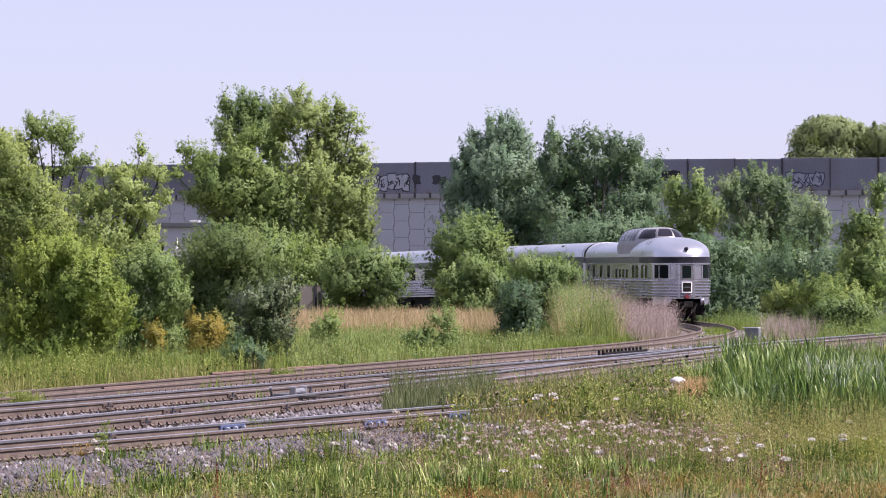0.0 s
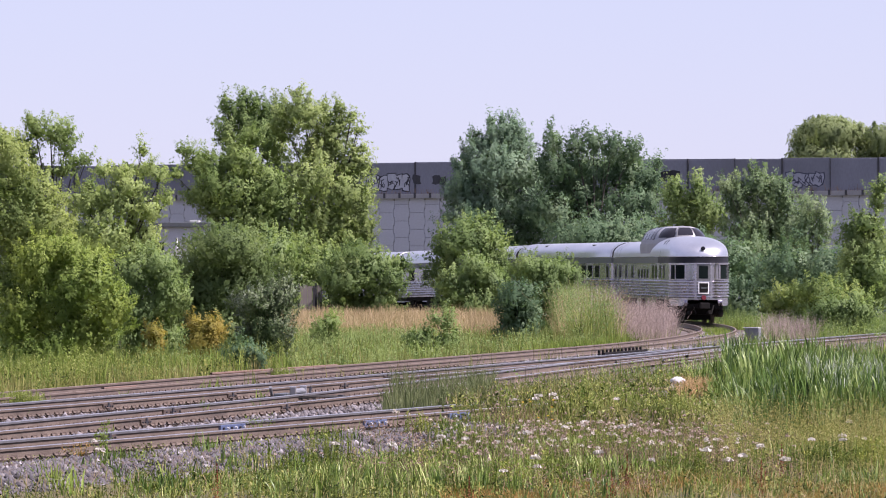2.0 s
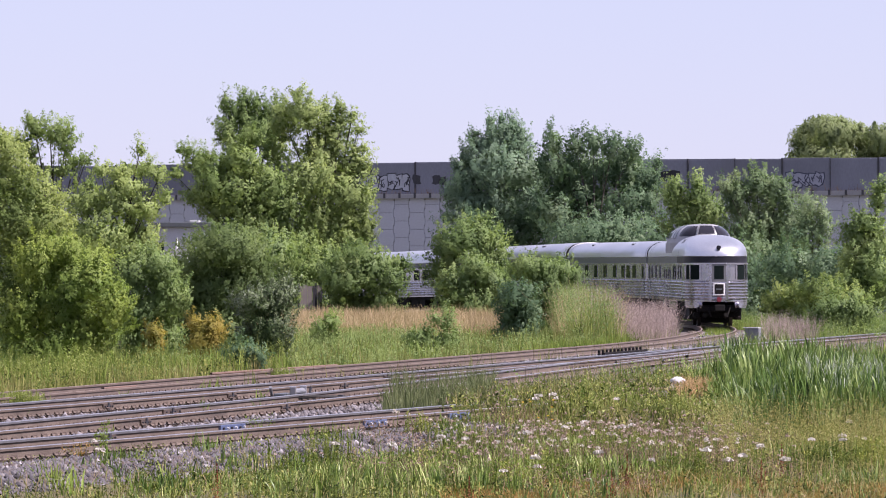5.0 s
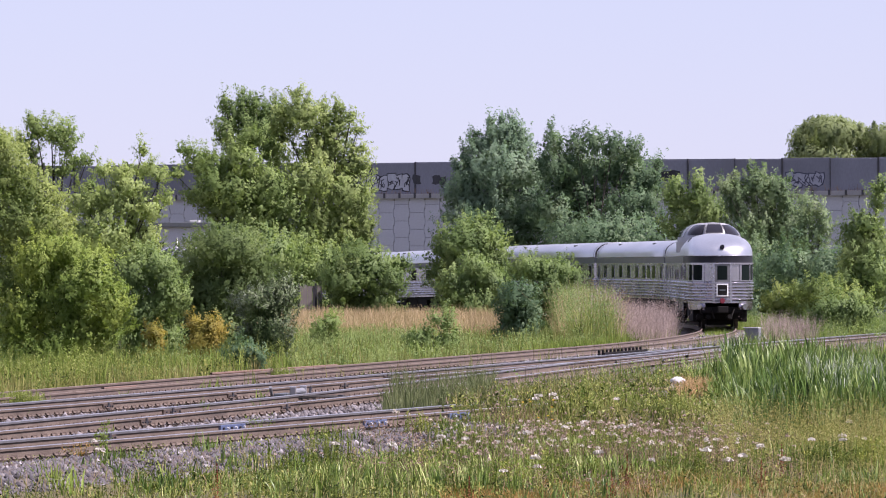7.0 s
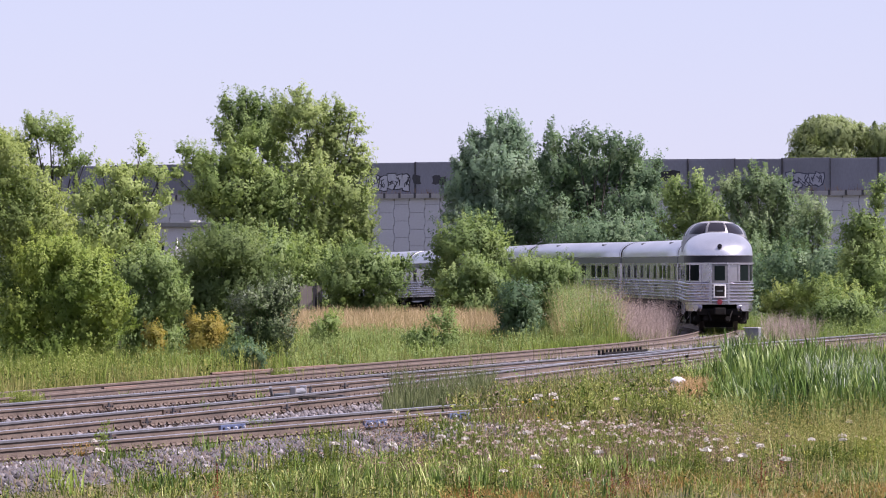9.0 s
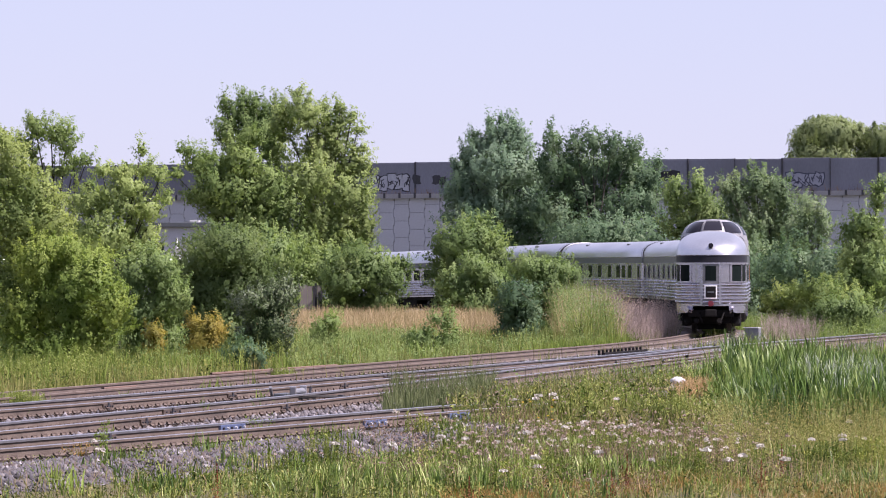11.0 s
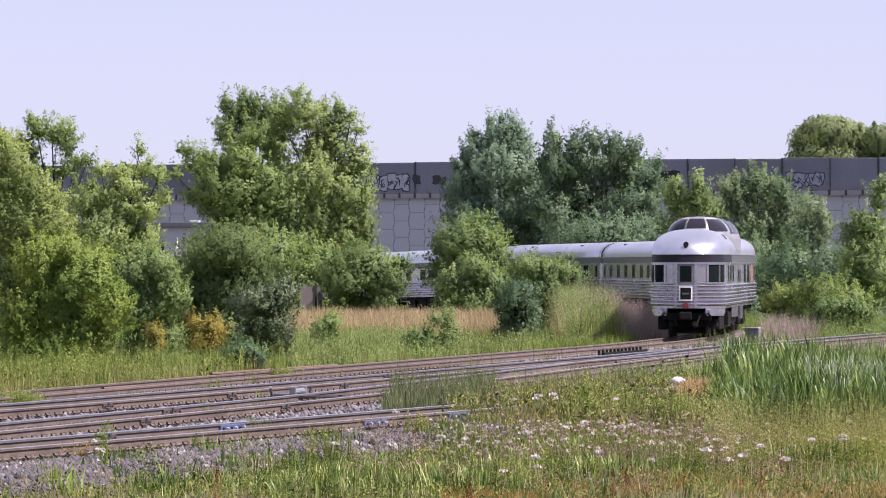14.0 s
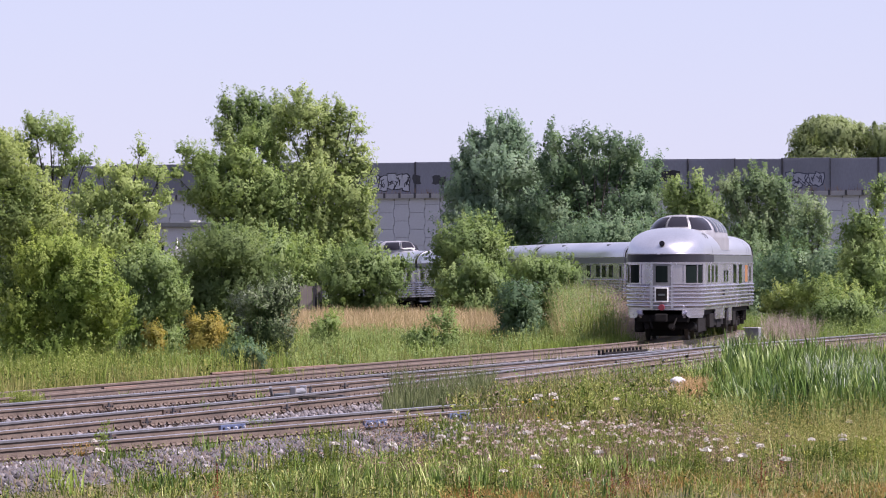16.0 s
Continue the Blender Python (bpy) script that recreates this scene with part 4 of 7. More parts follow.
    box_bm(-0.24, 0.22, 12.9, 13.2, 0.72, 1.02, 0.05, bm)
    for x in (-0.55, 0.5):
        cyl_bm((x, 12.35, 0.9), (x * 0.7, 12.6, 0.45), 0.035, seg=8, bm=bm)
    box_bm(-0.85, 0.8, 10.9, 11.5, 0.42, 0.72, 0.08, bm)
    for x, y, r in ((-1.0, 11.0, 0.2), (0.95, 11.2, 0.17), (-0.35, 12.1, 0.13), (0.6, 11.9, 0.12)):
        cyl_bm((x, y, 0.5), (x, y + 0.5, 0.55), r, r * 0.8, 12, bm)
    part("coupler", bm, M["under"], car, "black coupler and hoses under the tail")
    for y in (-11.0, -9.8, 7.4):
        P2 = [(1.487 * math.copysign(abs(math.cos(radians(a))) ** 0.8, math.cos(radians(a))), y, 3.28 + 0.85 * max(0, math.sin(radians(a))) ** 0.8) for a in range(0, 181, 12)]
        V = [p for p in P2] + [(p[0], p[1] + 0.1, p[2]) for p in P2]
        n = len(P2)
        link_mesh("roof_seam", V, [(i, i + 1, i + 1 + n, i + n) for i in range(n - 1)], M["greyband"], car)
    build_dome(car, 1.3)
    add_underframe(car, True)
    add_trucks(car)
    return car


def build_train():
    cars.append(build_tail_car())
    n0 = len(wheelsets)
    first = build_coach(False, "stainless steel sleeping car with fluted sides")
    cars.append(first)
    offs = [o for _, o in wheelsets[n0:]]
    for i in range(6):
        if i == 3:
            cars.append(build_coach(True, "stainless steel dome car in the middle of the train"))
            continue
        c = copy_thing(first, Matrix.Identity(4))
        cars.append(c)
        ws = [o for o in c.children_recursive if o.data == WHEELSET]
        wheelsets.extend(zip(ws, [tuple(o.matrix_basis.translation) for o in ws]))


build_train()


# ---- plants ----
def leaves(name, centres, sizes, mat, parent, rng, up=0.3, slim=0.55, facing=None, loose=0.75, tri=False, soft_n=None):
    """Folded leaf blades; facing: the way each leaf turns its face, else any way; soft_n: shading normals of a whole spray of leaves."""
    n = len(centres)
    if facing is None:
        d = rng.normal(size=(n, 3))
        d[:, 2] += up
        d /= np.linalg.norm(d, axis=1)[:, None]
        e = np.cross(d, rng.normal(size=(n, 3)))
        e /= np.linalg.norm(e, axis=1)[:, None]
        nrm = np.cross(d, e)
    else:
        nrm = facing + rng.normal(size=(n, 3)) * loose
        nrm /= np.linalg.norm(nrm, axis=1)[:, None]
        d = np.cross(nrm, rng.normal(size=(n, 3)))
        d /= np.linalg.norm(d, axis=1)[:, None]
        e = np.cross(nrm, d)
    L = sizes[:, None]
    if tri:
        V = np.empty((n, 3, 3))
        V[:, 0] = centres - d * L * 0.5 + e * L * slim * 0.5
        V[:, 1] = centres - d * L * 0.5 - e * L * slim * 0.5
        V[:, 2] = centres + d * L * 0.5
        ob = quads_mesh(name, V.reshape(-1, 3), 3, [(0, 1, 2)], mat, parent)
        if soft_n is not None:
            sn = soft_n + nrm * 0.28
            sn /= np.maximum(np.linalg.norm(sn, axis=1), 1e-6)[:, None]
            at = ob.data.attributes.new("custom_normal", "FLOAT_VECTOR", "POINT")
            at.data.foreach_set("vector", np.repeat(sn, 3, axis=0).astype(np.float32).reshape(-1))
            ob.data.update()
        return ob
    V = np.empty((n, 4, 3))
    V[:, 0] = centres - d * L * 0.5
    V[:, 1] = centres + e * L * slim * 0.5 + nrm * L * 0.12
    V[:, 2] = centres + d * L * 0.5
    V[:, 3] = centres - e * L * slim * 0.5 + nrm * L * 0.12
    return quads_mesh(name, V.reshape(-1, 3), 4, [(0, 1, 2, 3)], mat, parent)


def unit(v):
    return v / np.maximum(np.linalg.norm(v, axis=1), 1e-6)[:, None]


plants = []


def plant(name, label, pal, y, lobes, leaf=0.2, dens=1.0, stems=True, droop=False, category="tree", seed=0, sprig=0.1, upward=0.8):
    """lobes: (x, z, half width, half height) of the crown's masses, in metres. Each mass carries tufts, each tuft leafy shoots."""
    rng = np.random.default_rng(seed + int(y * 7) + len(lobes))
    cx = sum(l[0] * l[2] for l in lobes) / sum(l[2] for l in lobes)
    g = float(ground_z(np.array([cx]), np.array([y]))[0]) - 0.05
    ob = empty(name, Matrix.Translation((cx, y, g)), label, category, "greenery")
    C, S, Nn, Sn = [], [], [], []
    if category == "bush":
        lo, hi = min(l[0] - l[2] for l in lobes), max(l[0] + l[2] for l in lobes)
        base = min(l[1] - l[3] for l in lobes)
        if base > g + 0.2:
            lobes = lobes + [(lo + (hi - lo) * k, (base + g) / 2 + 0.2, (hi - lo) * 0.22, (base - g) / 2 + 0.3) for k in (0.3, 0.5, 0.7)]
    tops = []
    whole = 0.95 if category == "bush" else 0.5
    heart = np.array([0, 0, sum(l[1] for l in lobes) / len(lobes) - g])
    span = np.array([max(l[0] + l[2] for l in lobes) - min(l[0] - l[2] for l in lobes), 2.5, max(l[1] + l[3] for l in lobes) - min(l[1] - l[3] for l in lobes)]) / 2
    for x, z, rx, rz in lobes:
        rx, rz = rx * 1.13 + leaf, rz * 1.13 + leaf
        ry = 0.9 * rx + 0.15
        oy = rng.uniform(-0.6, 0.6) * rx
        c0 = np.array([x - cx, oy, z - g])
        R = np.array([rx, ry, rz])
        tops.append((x - cx, oy, z - g, rx))
        area = math.pi * rx * rz
        # tufts of uneven size on the mass
        nt = max(7, min(34, int(9 + area / (leaf * 9) ** 2)))
        tu = unit(rng.normal(size=(nt, 3)) + np.array([0, -0.25, 0.15]))
        tc = c0 + tu * R * rng.uniform(0.42, 0.66, (nt, 1))
        tr = R * rng.uniform(0.38, 0.62, (nt, 1))
        tw = leaf * 6.5
        nc = int(max(14, area * 7.5 / tw ** 2))
        ti = rng.integers(0, nt, nc)
        u = unit(rng.normal(size=(nc, 3)))
        r = rng.uniform(0.1, 1, nc) ** 0.4 * (1 + sprig * rng.normal(size=nc).clip(-1, 1.8))
        cc = tc[ti] + u * r[:, None] * tr[ti]
        nl = int(235 * area * dens * (0.2 / leaf) ** 2)
        which = rng.integers(0, nc, nl)
        f = rng.uniform(0, 1, nl) ** 0.8
        if droop:
            # hanging strings of narrow leaves
            ln = rng.uniform(0.4, 1.6, nc)[which]
            off = np.column_stack([u[which, 0] * 0.15 * f, u[which, 1] * 0.15 * f, -f * ln]) + rng.normal(size=(nl, 3)) * 0.06
        else:
            out = unit((cc - c0) / R)
            dirs = unit(out * 0.6 + u * 0.3 + np.array([0, 0, upward]) + rng.normal(size=(nc, 3)) * 0.3)
            ln = (tw * rng.uniform(0.5, 1.5, nc))[which]
            off = dirs[which] * ((f - 0.35) * ln)[:, None] + rng.normal(size=(nl, 3)) * (ln * 0.15 * (1.1 - 0.75 * f))[:, None]
        p = cc[which] + off
        tn = unit((cc - tc[ti]) / tr[ti])
        on = unit((cc - c0) / R)
        sn = unit(on * 0.5 + tn * 0.35 + unit((cc - heart) / span) * whole + rng.normal(size=(nc, 3)) * 0.35 + np.array([0, 0, 0.2]))[which] + 0.3 * unit(off)
        C.append(p)
        Sn.append(sn)
        Nn.append(unit(sn))
        S.append(leaf * rng.uniform(0.55, 1.2, nl))
        # larger shaded leaves fill the inside of the crown
        ni = int(52 * area * dens * (0.2 / leaf) ** 2)
        q = unit(rng.normal(size=(ni, 3)))
        C.append(q * (rng.uniform(0, 1, ni) ** 0.4 * 0.8)[:, None] * R + c0)
        Nn.append(q)
        Sn.append(q)
        S.append(leaf * rng.uniform(1.2, 1.9, ni))
    C, S, Nn, Sn = np.vstack(C), np.concatenate(S), np.vstack(Nn), np.vstack(Sn)
    ok = C[:, 2] > 0.05
    leaves("crown", C[ok], S[ok], LEAF[pal], ob, rng, slim=0.28 if droop else 0.7, facing=Nn[ok], loose=0.45, tri=True, soft_n=Sn[ok])
    if stems:
        bm = bmesh.new()
        zc = sum(t[2] for t in tops) / len(tops)
        r0 = 0.025 + 0.013 * zc
        lean = rng.uniform(-0.3, 0.3)
        cyl_bm((0, 0, 0), (lean * 0.4, 0, zc * 0.55), r0, r0 * 0.7, 9, bm)
        part("trunk", bm, M["bark"], ob)
        for tx, ty, tz, rx in tops:
            bm = bmesh.new()
            mid_p = Vector((lean * 0.4 + (tx - lean * 0.4) * 0.45, ty * 0.4, zc * 0.45 + (tz - zc * 0.45) * 0.55))
            cyl_bm((lean * 0.35, 0, min(zc * 0.45, tz * 0.8)), mid_p, r0 * 0.5, r0 * 0.32, 7, bm)
            cyl_bm(mid_p, (tx, ty, tz), r0 * 0.32, r0 * 0.12, 6, bm)
            for q in range(2):
                e = Vector((tx + rng.uniform(-0.8, 0.8) * rx, ty + rng.uniform(-0.6, 0.6) * rx, tz + rng.uniform(0.0, 0.7) * rx))
                cyl_bm((tx, ty, tz) if q % 2 else mid_p, e, r0 * 0.14, r0 * 0.04, 5, bm)
            part("branch", bm, M["bark"], ob)
    plants.append(ob)
    return ob


plant("broadleaf_tree", "bright yellow-green broadleaf tree at the meadow edge", "golden", 150, [(-13.13, 5.73, 0.85, 1.05), (-12.35, 4.88, 0.95, 0.68), (-12.99, 4.03, 1.12, 1.12), (-11.84, 3.95, 0.78, 0.78), (-12.82, 2.33, 1.12, 1.12), (-11.67, 2.58, 1.02, 1.02), (-12.65, 0.8, 1.12, 0.78), (-13.27, 6.58, 0.37, 0.44)], 0.07, category="tree", seed=0, dens=0.9)
plant("ash_tree", "thin light green tree with an arching crown", "light", 200, [(-15.78, 8.19, 0.82, 0.39), (-16.37, 8.33, 0.39, 0.43), (-15.15, 7.74, 0.39, 0.59), (-16.69, 7.51, 0.29, 0.5), (-14.79, 6.99, 0.36, 0.23), (-14.31, 7.01, 0.27, 0.14), (-16.46, 6.65, 0.41, 0.2), (-17.1, 7.65, 0.2, 0.23), (-15.51, 6.58, 0.59, 0.18), (-14.2, 6.01, 0.23, 0.23)], 0.093, category="tree", seed=1, sprig=0.2)
plant("elm_tree", "olive green tree with a ragged open crown", "olive", 190, [(-11.5, 7.28, 0.11, 0.26), (-11.42, 6.5, 0.65, 0.24), (-10.75, 6.24, 0.26, 0.17), (-12.28, 6.24, 0.56, 0.26), (-13.01, 6.46, 0.34, 0.24), (-11.76, 5.73, 0.71, 0.37), (-12.32, 5.06, 0.9, 0.58), (-13.66, 5.08, 0.9, 0.56), (-11.25, 4.95, 0.52, 0.56), (-12.91, 3.81, 1.21, 0.78), (-11.61, 3.81, 0.86, 0.78), (-13.98, 3.81, 0.86, 0.86), (-10.51, 5.38, 0.19, 0.22)], 0.088, category="tree", seed=2, sprig=0.22)
plant("bush", "bright yellow-green bush beside the track", "bright", 145, [(-11.16, 3.2, 0.82, 0.53), (-11.9, 2.84, 0.76, 0.76), (-10.29, 2.31, 0.89, 0.92), (-9.7, 1.61, 0.59, 0.76), (-11.11, 1.36, 1.02, 0.92), (-12.3, 1.28, 0.76, 0.85), (-10.42, 0.7, 1.02, 0.59)], 0.067, category="bush", seed=3)
plant("bush", "mid green leafy bush", "mid", 170, [(-10.49, 2.45, 0.89, 0.89), (-9.64, 2.72, 0.66, 0.66), (-9.33, 1.68, 0.81, 0.81), (-10.58, 1.11, 0.81, 0.73)], 0.079, category="bush", seed=4)
plant("bush", "grey-green spreading bush among taller trees", "sage", 178, [(-7.75, 3.45, 1.29, 0.77), (-8.72, 2.8, 1.01, 0.89), (-6.94, 3.0, 0.93, 0.85), (-8.15, 1.83, 1.29, 0.93), (-6.78, 2.23, 0.93, 0.73), (-9.16, 1.83, 0.73, 0.73)], 0.08, category="bush", seed=5)
plant("silver_bush", "silvery grey-green rounded bush beside the track", "silver", 158, [(-5.45, 1.59, 0.75, 0.75), (-6.07, 1.64, 0.57, 0.48), (-5.09, 1.91, 0.45, 0.57), (-5.27, 0.69, 0.61, 0.72), (-5.95, 0.69, 0.5, 0.61)], 0.062, category="bush", seed=6)
plant("maple_tree", "large spreading green tree above the meadow", "light", 311, [(-15.3, 9.29, 1.16, 0.6), (-16.01, 9.96, 0.56, 0.21), (-14.07, 8.84, 1.48, 0.95), (-12.48, 9.29, 1.16, 0.99), (-13.37, 7.35, 2.26, 1.27), (-11.07, 7.71, 1.62, 1.48), (-15.23, 7.07, 1.16, 0.6), (-12.13, 5.59, 2.26, 1.27), (-10.02, 5.87, 1.76, 1.62), (-8.6, 3.76, 1.97, 1.55), (-10.72, 3.76, 1.97, 1.27), (-12.13, 3.9, 2.12, 1.41), (-7.9, 2.49, 2.12, 1.41), (-14.07, 6.23, 1.27, 0.71), (-16.72, 8.52, 0.53, 0.21), (-12.06, 10.85, 0.85, 0.63)], 0.145, category="tree", seed=7, sprig=0.16)
plant("maple_tree", "olive green tree with upswept sprays at its edge", "olive2", 313, [(-8.66, 12.28, 1.21, 1.21), (-10.01, 11.78, 0.89, 1.28), (-6.96, 11.43, 1.28, 1.14), (-7.6, 9.94, 1.99, 1.49), (-5.89, 9.23, 0.99, 1.14), (-8.48, 8.09, 1.63, 1.63), (-6.18, 7.1, 1.49, 1.63), (-5.11, 10.15, 0.43, 0.18), (-4.93, 8.94, 0.32, 0.18), (-6.6, 5.32, 1.92, 1.63), (-6.53, 3.55, 2.13, 1.42), (-5.11, 5.25, 0.78, 1.63), (-7.95, 4.97, 1.63, 1.63), (-5.36, 11.29, 0.43, 0.18), (-5.04, 7.1, 0.6, 0.78), (-9.16, 13.56, 0.28, 0.32), (-7.52, 12.71, 0.32, 0.28), (-6.46, 12.78, 0.35, 0.28), (-5.75, 12.14, 0.28, 0.28)], 0.146, category="tree", seed=8, sprig=0.16)
plant("maple_tree", "dark green tree rising behind a lighter one", "dark", 316, [(-13.04, 12.41, 1.07, 1.0), (-11.79, 11.58, 1.29, 1.29), (-13.76, 11.22, 0.72, 0.82), (-13.83, 13.16, 0.21, 0.54), (-12.65, 13.16, 0.32, 0.43), (-11.86, 13.09, 0.25, 0.5), (-12.86, 10.36, 1.29, 1.0), (-10.89, 11.98, 0.93, 1.43), (-10.71, 10.19, 1.07, 1.07)], 0.147, category="tree", seed=9, sprig=0.16)
plant("bush", "low yellow-green bushes on the bank", "golden", 227, [(15.29, 1.11, 0.93, 0.46), (17.14, 1.66, 1.18, 0.49), (16.63, 0.91, 1.08, 0.52), (18.43, 1.04, 1.08, 0.72), (15.60, 1.61, 0.46, 0.24)], 0.116, category="bush", seed=10)
plant("bush", "dense round green bush behind tan grass", "dark", 303, [(-4.95, 2.32, 1.99, 1.44), (-6.25, 1.74, 1.24, 1.1), (-3.23, 1.81, 1.1, 1.17), (-4.95, 3.29, 1.24, 0.76), (-2.89, 2.77, 0.69, 0.62)], 0.141, category="bush", seed=11, sprig=0.06)
plant("bush", "low light green bush before the train", "mid", 283, [(1.8, 2.04, 1.6, 1.09), (0.51, 1.68, 1.03, 0.96), (3.08, 1.56, 0.9, 0.9), (1.8, 2.78, 0.87, 0.51)], 0.132, category="bush", seed=12)
plant("bush", "dark green bush in front of the train", "dark", 290, [(1.51, 4.09, 1.74, 1.25), (0.26, 3.5, 1.18, 1.18), (2.76, 3.76, 1.09, 1.18), (-0.07, 2.45, 0.95, 0.92), (2.01, 5.08, 0.92, 0.36), (3.29, 2.51, 0.72, 0.92)], 0.135, category="bush", seed=13)
plant("bush", "low dark green bush beside the curved track", "dark", 235, [(4.69, 2.52, 1.28, 0.69), (5.76, 2.25, 0.83, 0.8), (3.89, 2.65, 0.85, 0.59), (4.96, 1.51, 1.12, 0.75)], 0.109, category="bush", seed=14)
plant("bush", "small dark bush before a larger one", "deep", 222, [(3.3, 1.53, 0.86, 0.65), (3.02, 0.83, 0.7, 0.6), (3.83, 0.68, 0.68, 0.5)], 0.103, category="bush", seed=15)
plant("poplar_tree", "blue-green poplar with pointed crown before the wall", "blue", 352, [(4.03, 11.9, 1.04, 1.12), (3.07, 10.9, 1.08, 1.32), (5.03, 11.3, 1.0, 1.32), (4.03, 9.55, 2.24, 1.84), (1.92, 9.15, 1.24, 1.44), (5.83, 9.15, 1.44, 1.68), (1.12, 7.55, 1.24, 1.36), (3.43, 6.75, 2.95, 1.84), (6.23, 6.75, 1.68, 1.84), (0.52, 6.19, 0.64, 0.32), (1.6, 10.5, 0.4, 0.68), (2.28, 11.7, 0.24, 0.68), (3.31, 12.66, 0.16, 0.68), (4.95, 12.66, 0.2, 0.68), (4.11, 13.06, 0.12, 0.48), (5.63, 11.74, 0.24, 0.76)], 0.164, category="tree", seed=16, upward=1.6, sprig=0.18)
plant("maple_tree", "deep green broad tree before the concrete wall", "deep", 347, [(7.63, 11.42, 0.67, 0.87), (9.21, 11.22, 0.59, 0.79), (10.47, 11.42, 0.67, 0.79), (11.84, 11.1, 0.75, 0.79), (13.14, 10.83, 0.59, 0.87), (10.07, 9.45, 2.83, 1.57), (7.91, 9.45, 1.42, 1.65), (12.83, 9.06, 1.81, 1.65), (14.4, 8.27, 0.87, 1.42), (9.68, 7.09, 3.07, 1.81), (13.22, 6.7, 2.12, 1.81), (7.71, 6.3, 1.65, 1.81), (14.99, 9.84, 0.28, 0.39), (10.86, 4.81, 3.31, 1.1)], 0.161, category="tree", seed=17, upward=1.1, sprig=0.15, dens=0.85)
plant("poplar_tree", "light green young poplar behind the curved track", "mid", 300, [(13.98, 7.02, 0.65, 1.22), (15.34, 7.02, 0.75, 1.09), (14.66, 5.49, 1.43, 1.43), (16.19, 5.83, 0.92, 1.22)], 0.139, category="tree", seed=18, upward=1.4, sprig=0.16)
plant("poplar_tree", "grey-green young poplar behind the curved track", "grey", 292, [(18.41, 7.41, 0.93, 1.09), (19.57, 6.91, 0.76, 1.06), (17.08, 6.75, 0.89, 1.06), (16.59, 7.41, 0.36, 0.43), (18.41, 5.09, 2.25, 1.79), (20.33, 5.09, 1.19, 1.66), (18.08, 2.84, 2.25, 1.52), (20.4, 2.84, 1.52, 1.39)], 0.136, category="tree", seed=19, upward=1.4, sprig=0.16)
plant("poplar_tree", "thin grey-green poplar before the concrete wall", "grey", 285, [(21.04, 6.01, 0.71, 0.9), (21.68, 5.04, 0.61, 1.16), (20.55, 4.46, 0.9, 1.16), (21.36, 3.1, 1.16, 1.16)], 0.132, category="tree", seed=20, upward=1.4, sprig=0.2, dens=0.6)
plant("maple_tree", "mid green leafy tree beside the track", "mid", 240, [(20.98, 6.05, 0.38, 0.76), (20.3, 4.83, 0.73, 0.6), (19.76, 4.15, 0.68, 0.6), (20.71, 3.93, 0.98, 1.14), (19.76, 3.06, 0.87, 0.73), (21.17, 6.6, 0.16, 0.27), (20.71, 2.43, 1.03, 0.98), (19.49, 2.02, 0.93, 0.71), (20.85, 1.34, 0.98, 0.71)], 0.112, category="tree", seed=21)
plant("willow_tree", "drooping olive green willow behind the barrier", "willow", 480, [(37.07, 15.36, 3.59, 1.74), (35.16, 14.81, 2.07, 1.63), (39.51, 15.09, 2.29, 1.63), (42.34, 14.81, 2.18, 1.74), (37.07, 16.56, 2.5, 0.65), (36.25, 13.29, 3.59, 1.2), (41.42, 13.18, 3.05, 1.2)], 0.3, category="tree", seed=22, droop=True, dens=4.0)
plant("bush", "dark green shrubs along the far side of the track", "dark", 222, [(17.52, 0.77, 0.91, 0.81), (16.76, 0.52, 0.65, 0.55), (18.53, 0.67, 0.71, 0.65)], 0.114, category="bush", seed=23)
plant("bush", "small soft green bush in the meadow", "light", 188, [(-4.56, 0.35, 0.53, 0.55), (-4.22, 0.67, 0.34, 0.38)], 0.08, category="bush", seed=24, dens=0.6, sprig=0.25)
plant("bush", "small dark bush in the meadow", "dark", 186, [(-1.03, 0.12, 0.4, 0.27), (-0.61, 0.29, 0.23, 0.23)], 0.074, category="bush", seed=25, dens=0.6, sprig=0.25)
plant("bush", "slim young green bush in the meadow", "mid", 186, [(0.17, 0.71, 0.32, 0.61), (0.44, 0.06, 0.17, 0.36), (-0.3, 0.82, 0.19, 0.23)], 0.074, category="bush", seed=26, dens=0.6, sprig=0.25)
plant("bush", "dark broad-leaved weeds beside the rail", "deep", 139, [(-5.67, 0.38, 0.35, 0.27), (-5.19, 0.29, 0.24, 0.17)], 0.07, category="bush", seed=27)
plant("bush", "light green low scrub beside the curved track", "light", 226, [(5.66, 1.05, 0.97, 0.62), (6.56, 0.79, 0.62, 0.46)], 0.105, category="bush", seed=28)
plant("bush", "low bush with orange-yellow leaves", "orange", 165, [(-7.75, 0.73, 0.49, 0.34), (-8.21, 0.84, 0.34, 0.26)], 0.07, category="bush", seed=29)
plant("bush", "low bush with orange-yellow leaves", "orange", 166, [(-9.58, 0.54, 0.28, 0.23)], 0.07, category="bush", seed=30)
plant("bush", "grey-green undergrowth behind the curved track", "deep", 280, [(14.16, 3.32, 1.78, 1.46), (16.38, 3.09, 1.78, 1.33), (17.65, 1.41, 1.78, 1.02), (15.43, 1.41, 1.27, 0.95)], 0.16, category="bush", seed=31, dens=0.75)
plant("bush", "grey-green undergrowth behind the track", "deep", 272, [(19.0, 2.59, 2.16, 1.23), (21.47, 2.65, 2.04, 1.36), (23.47, 2.47, 1.42, 1.42)], 0.16, category="bush", seed=32, dens=0.75)
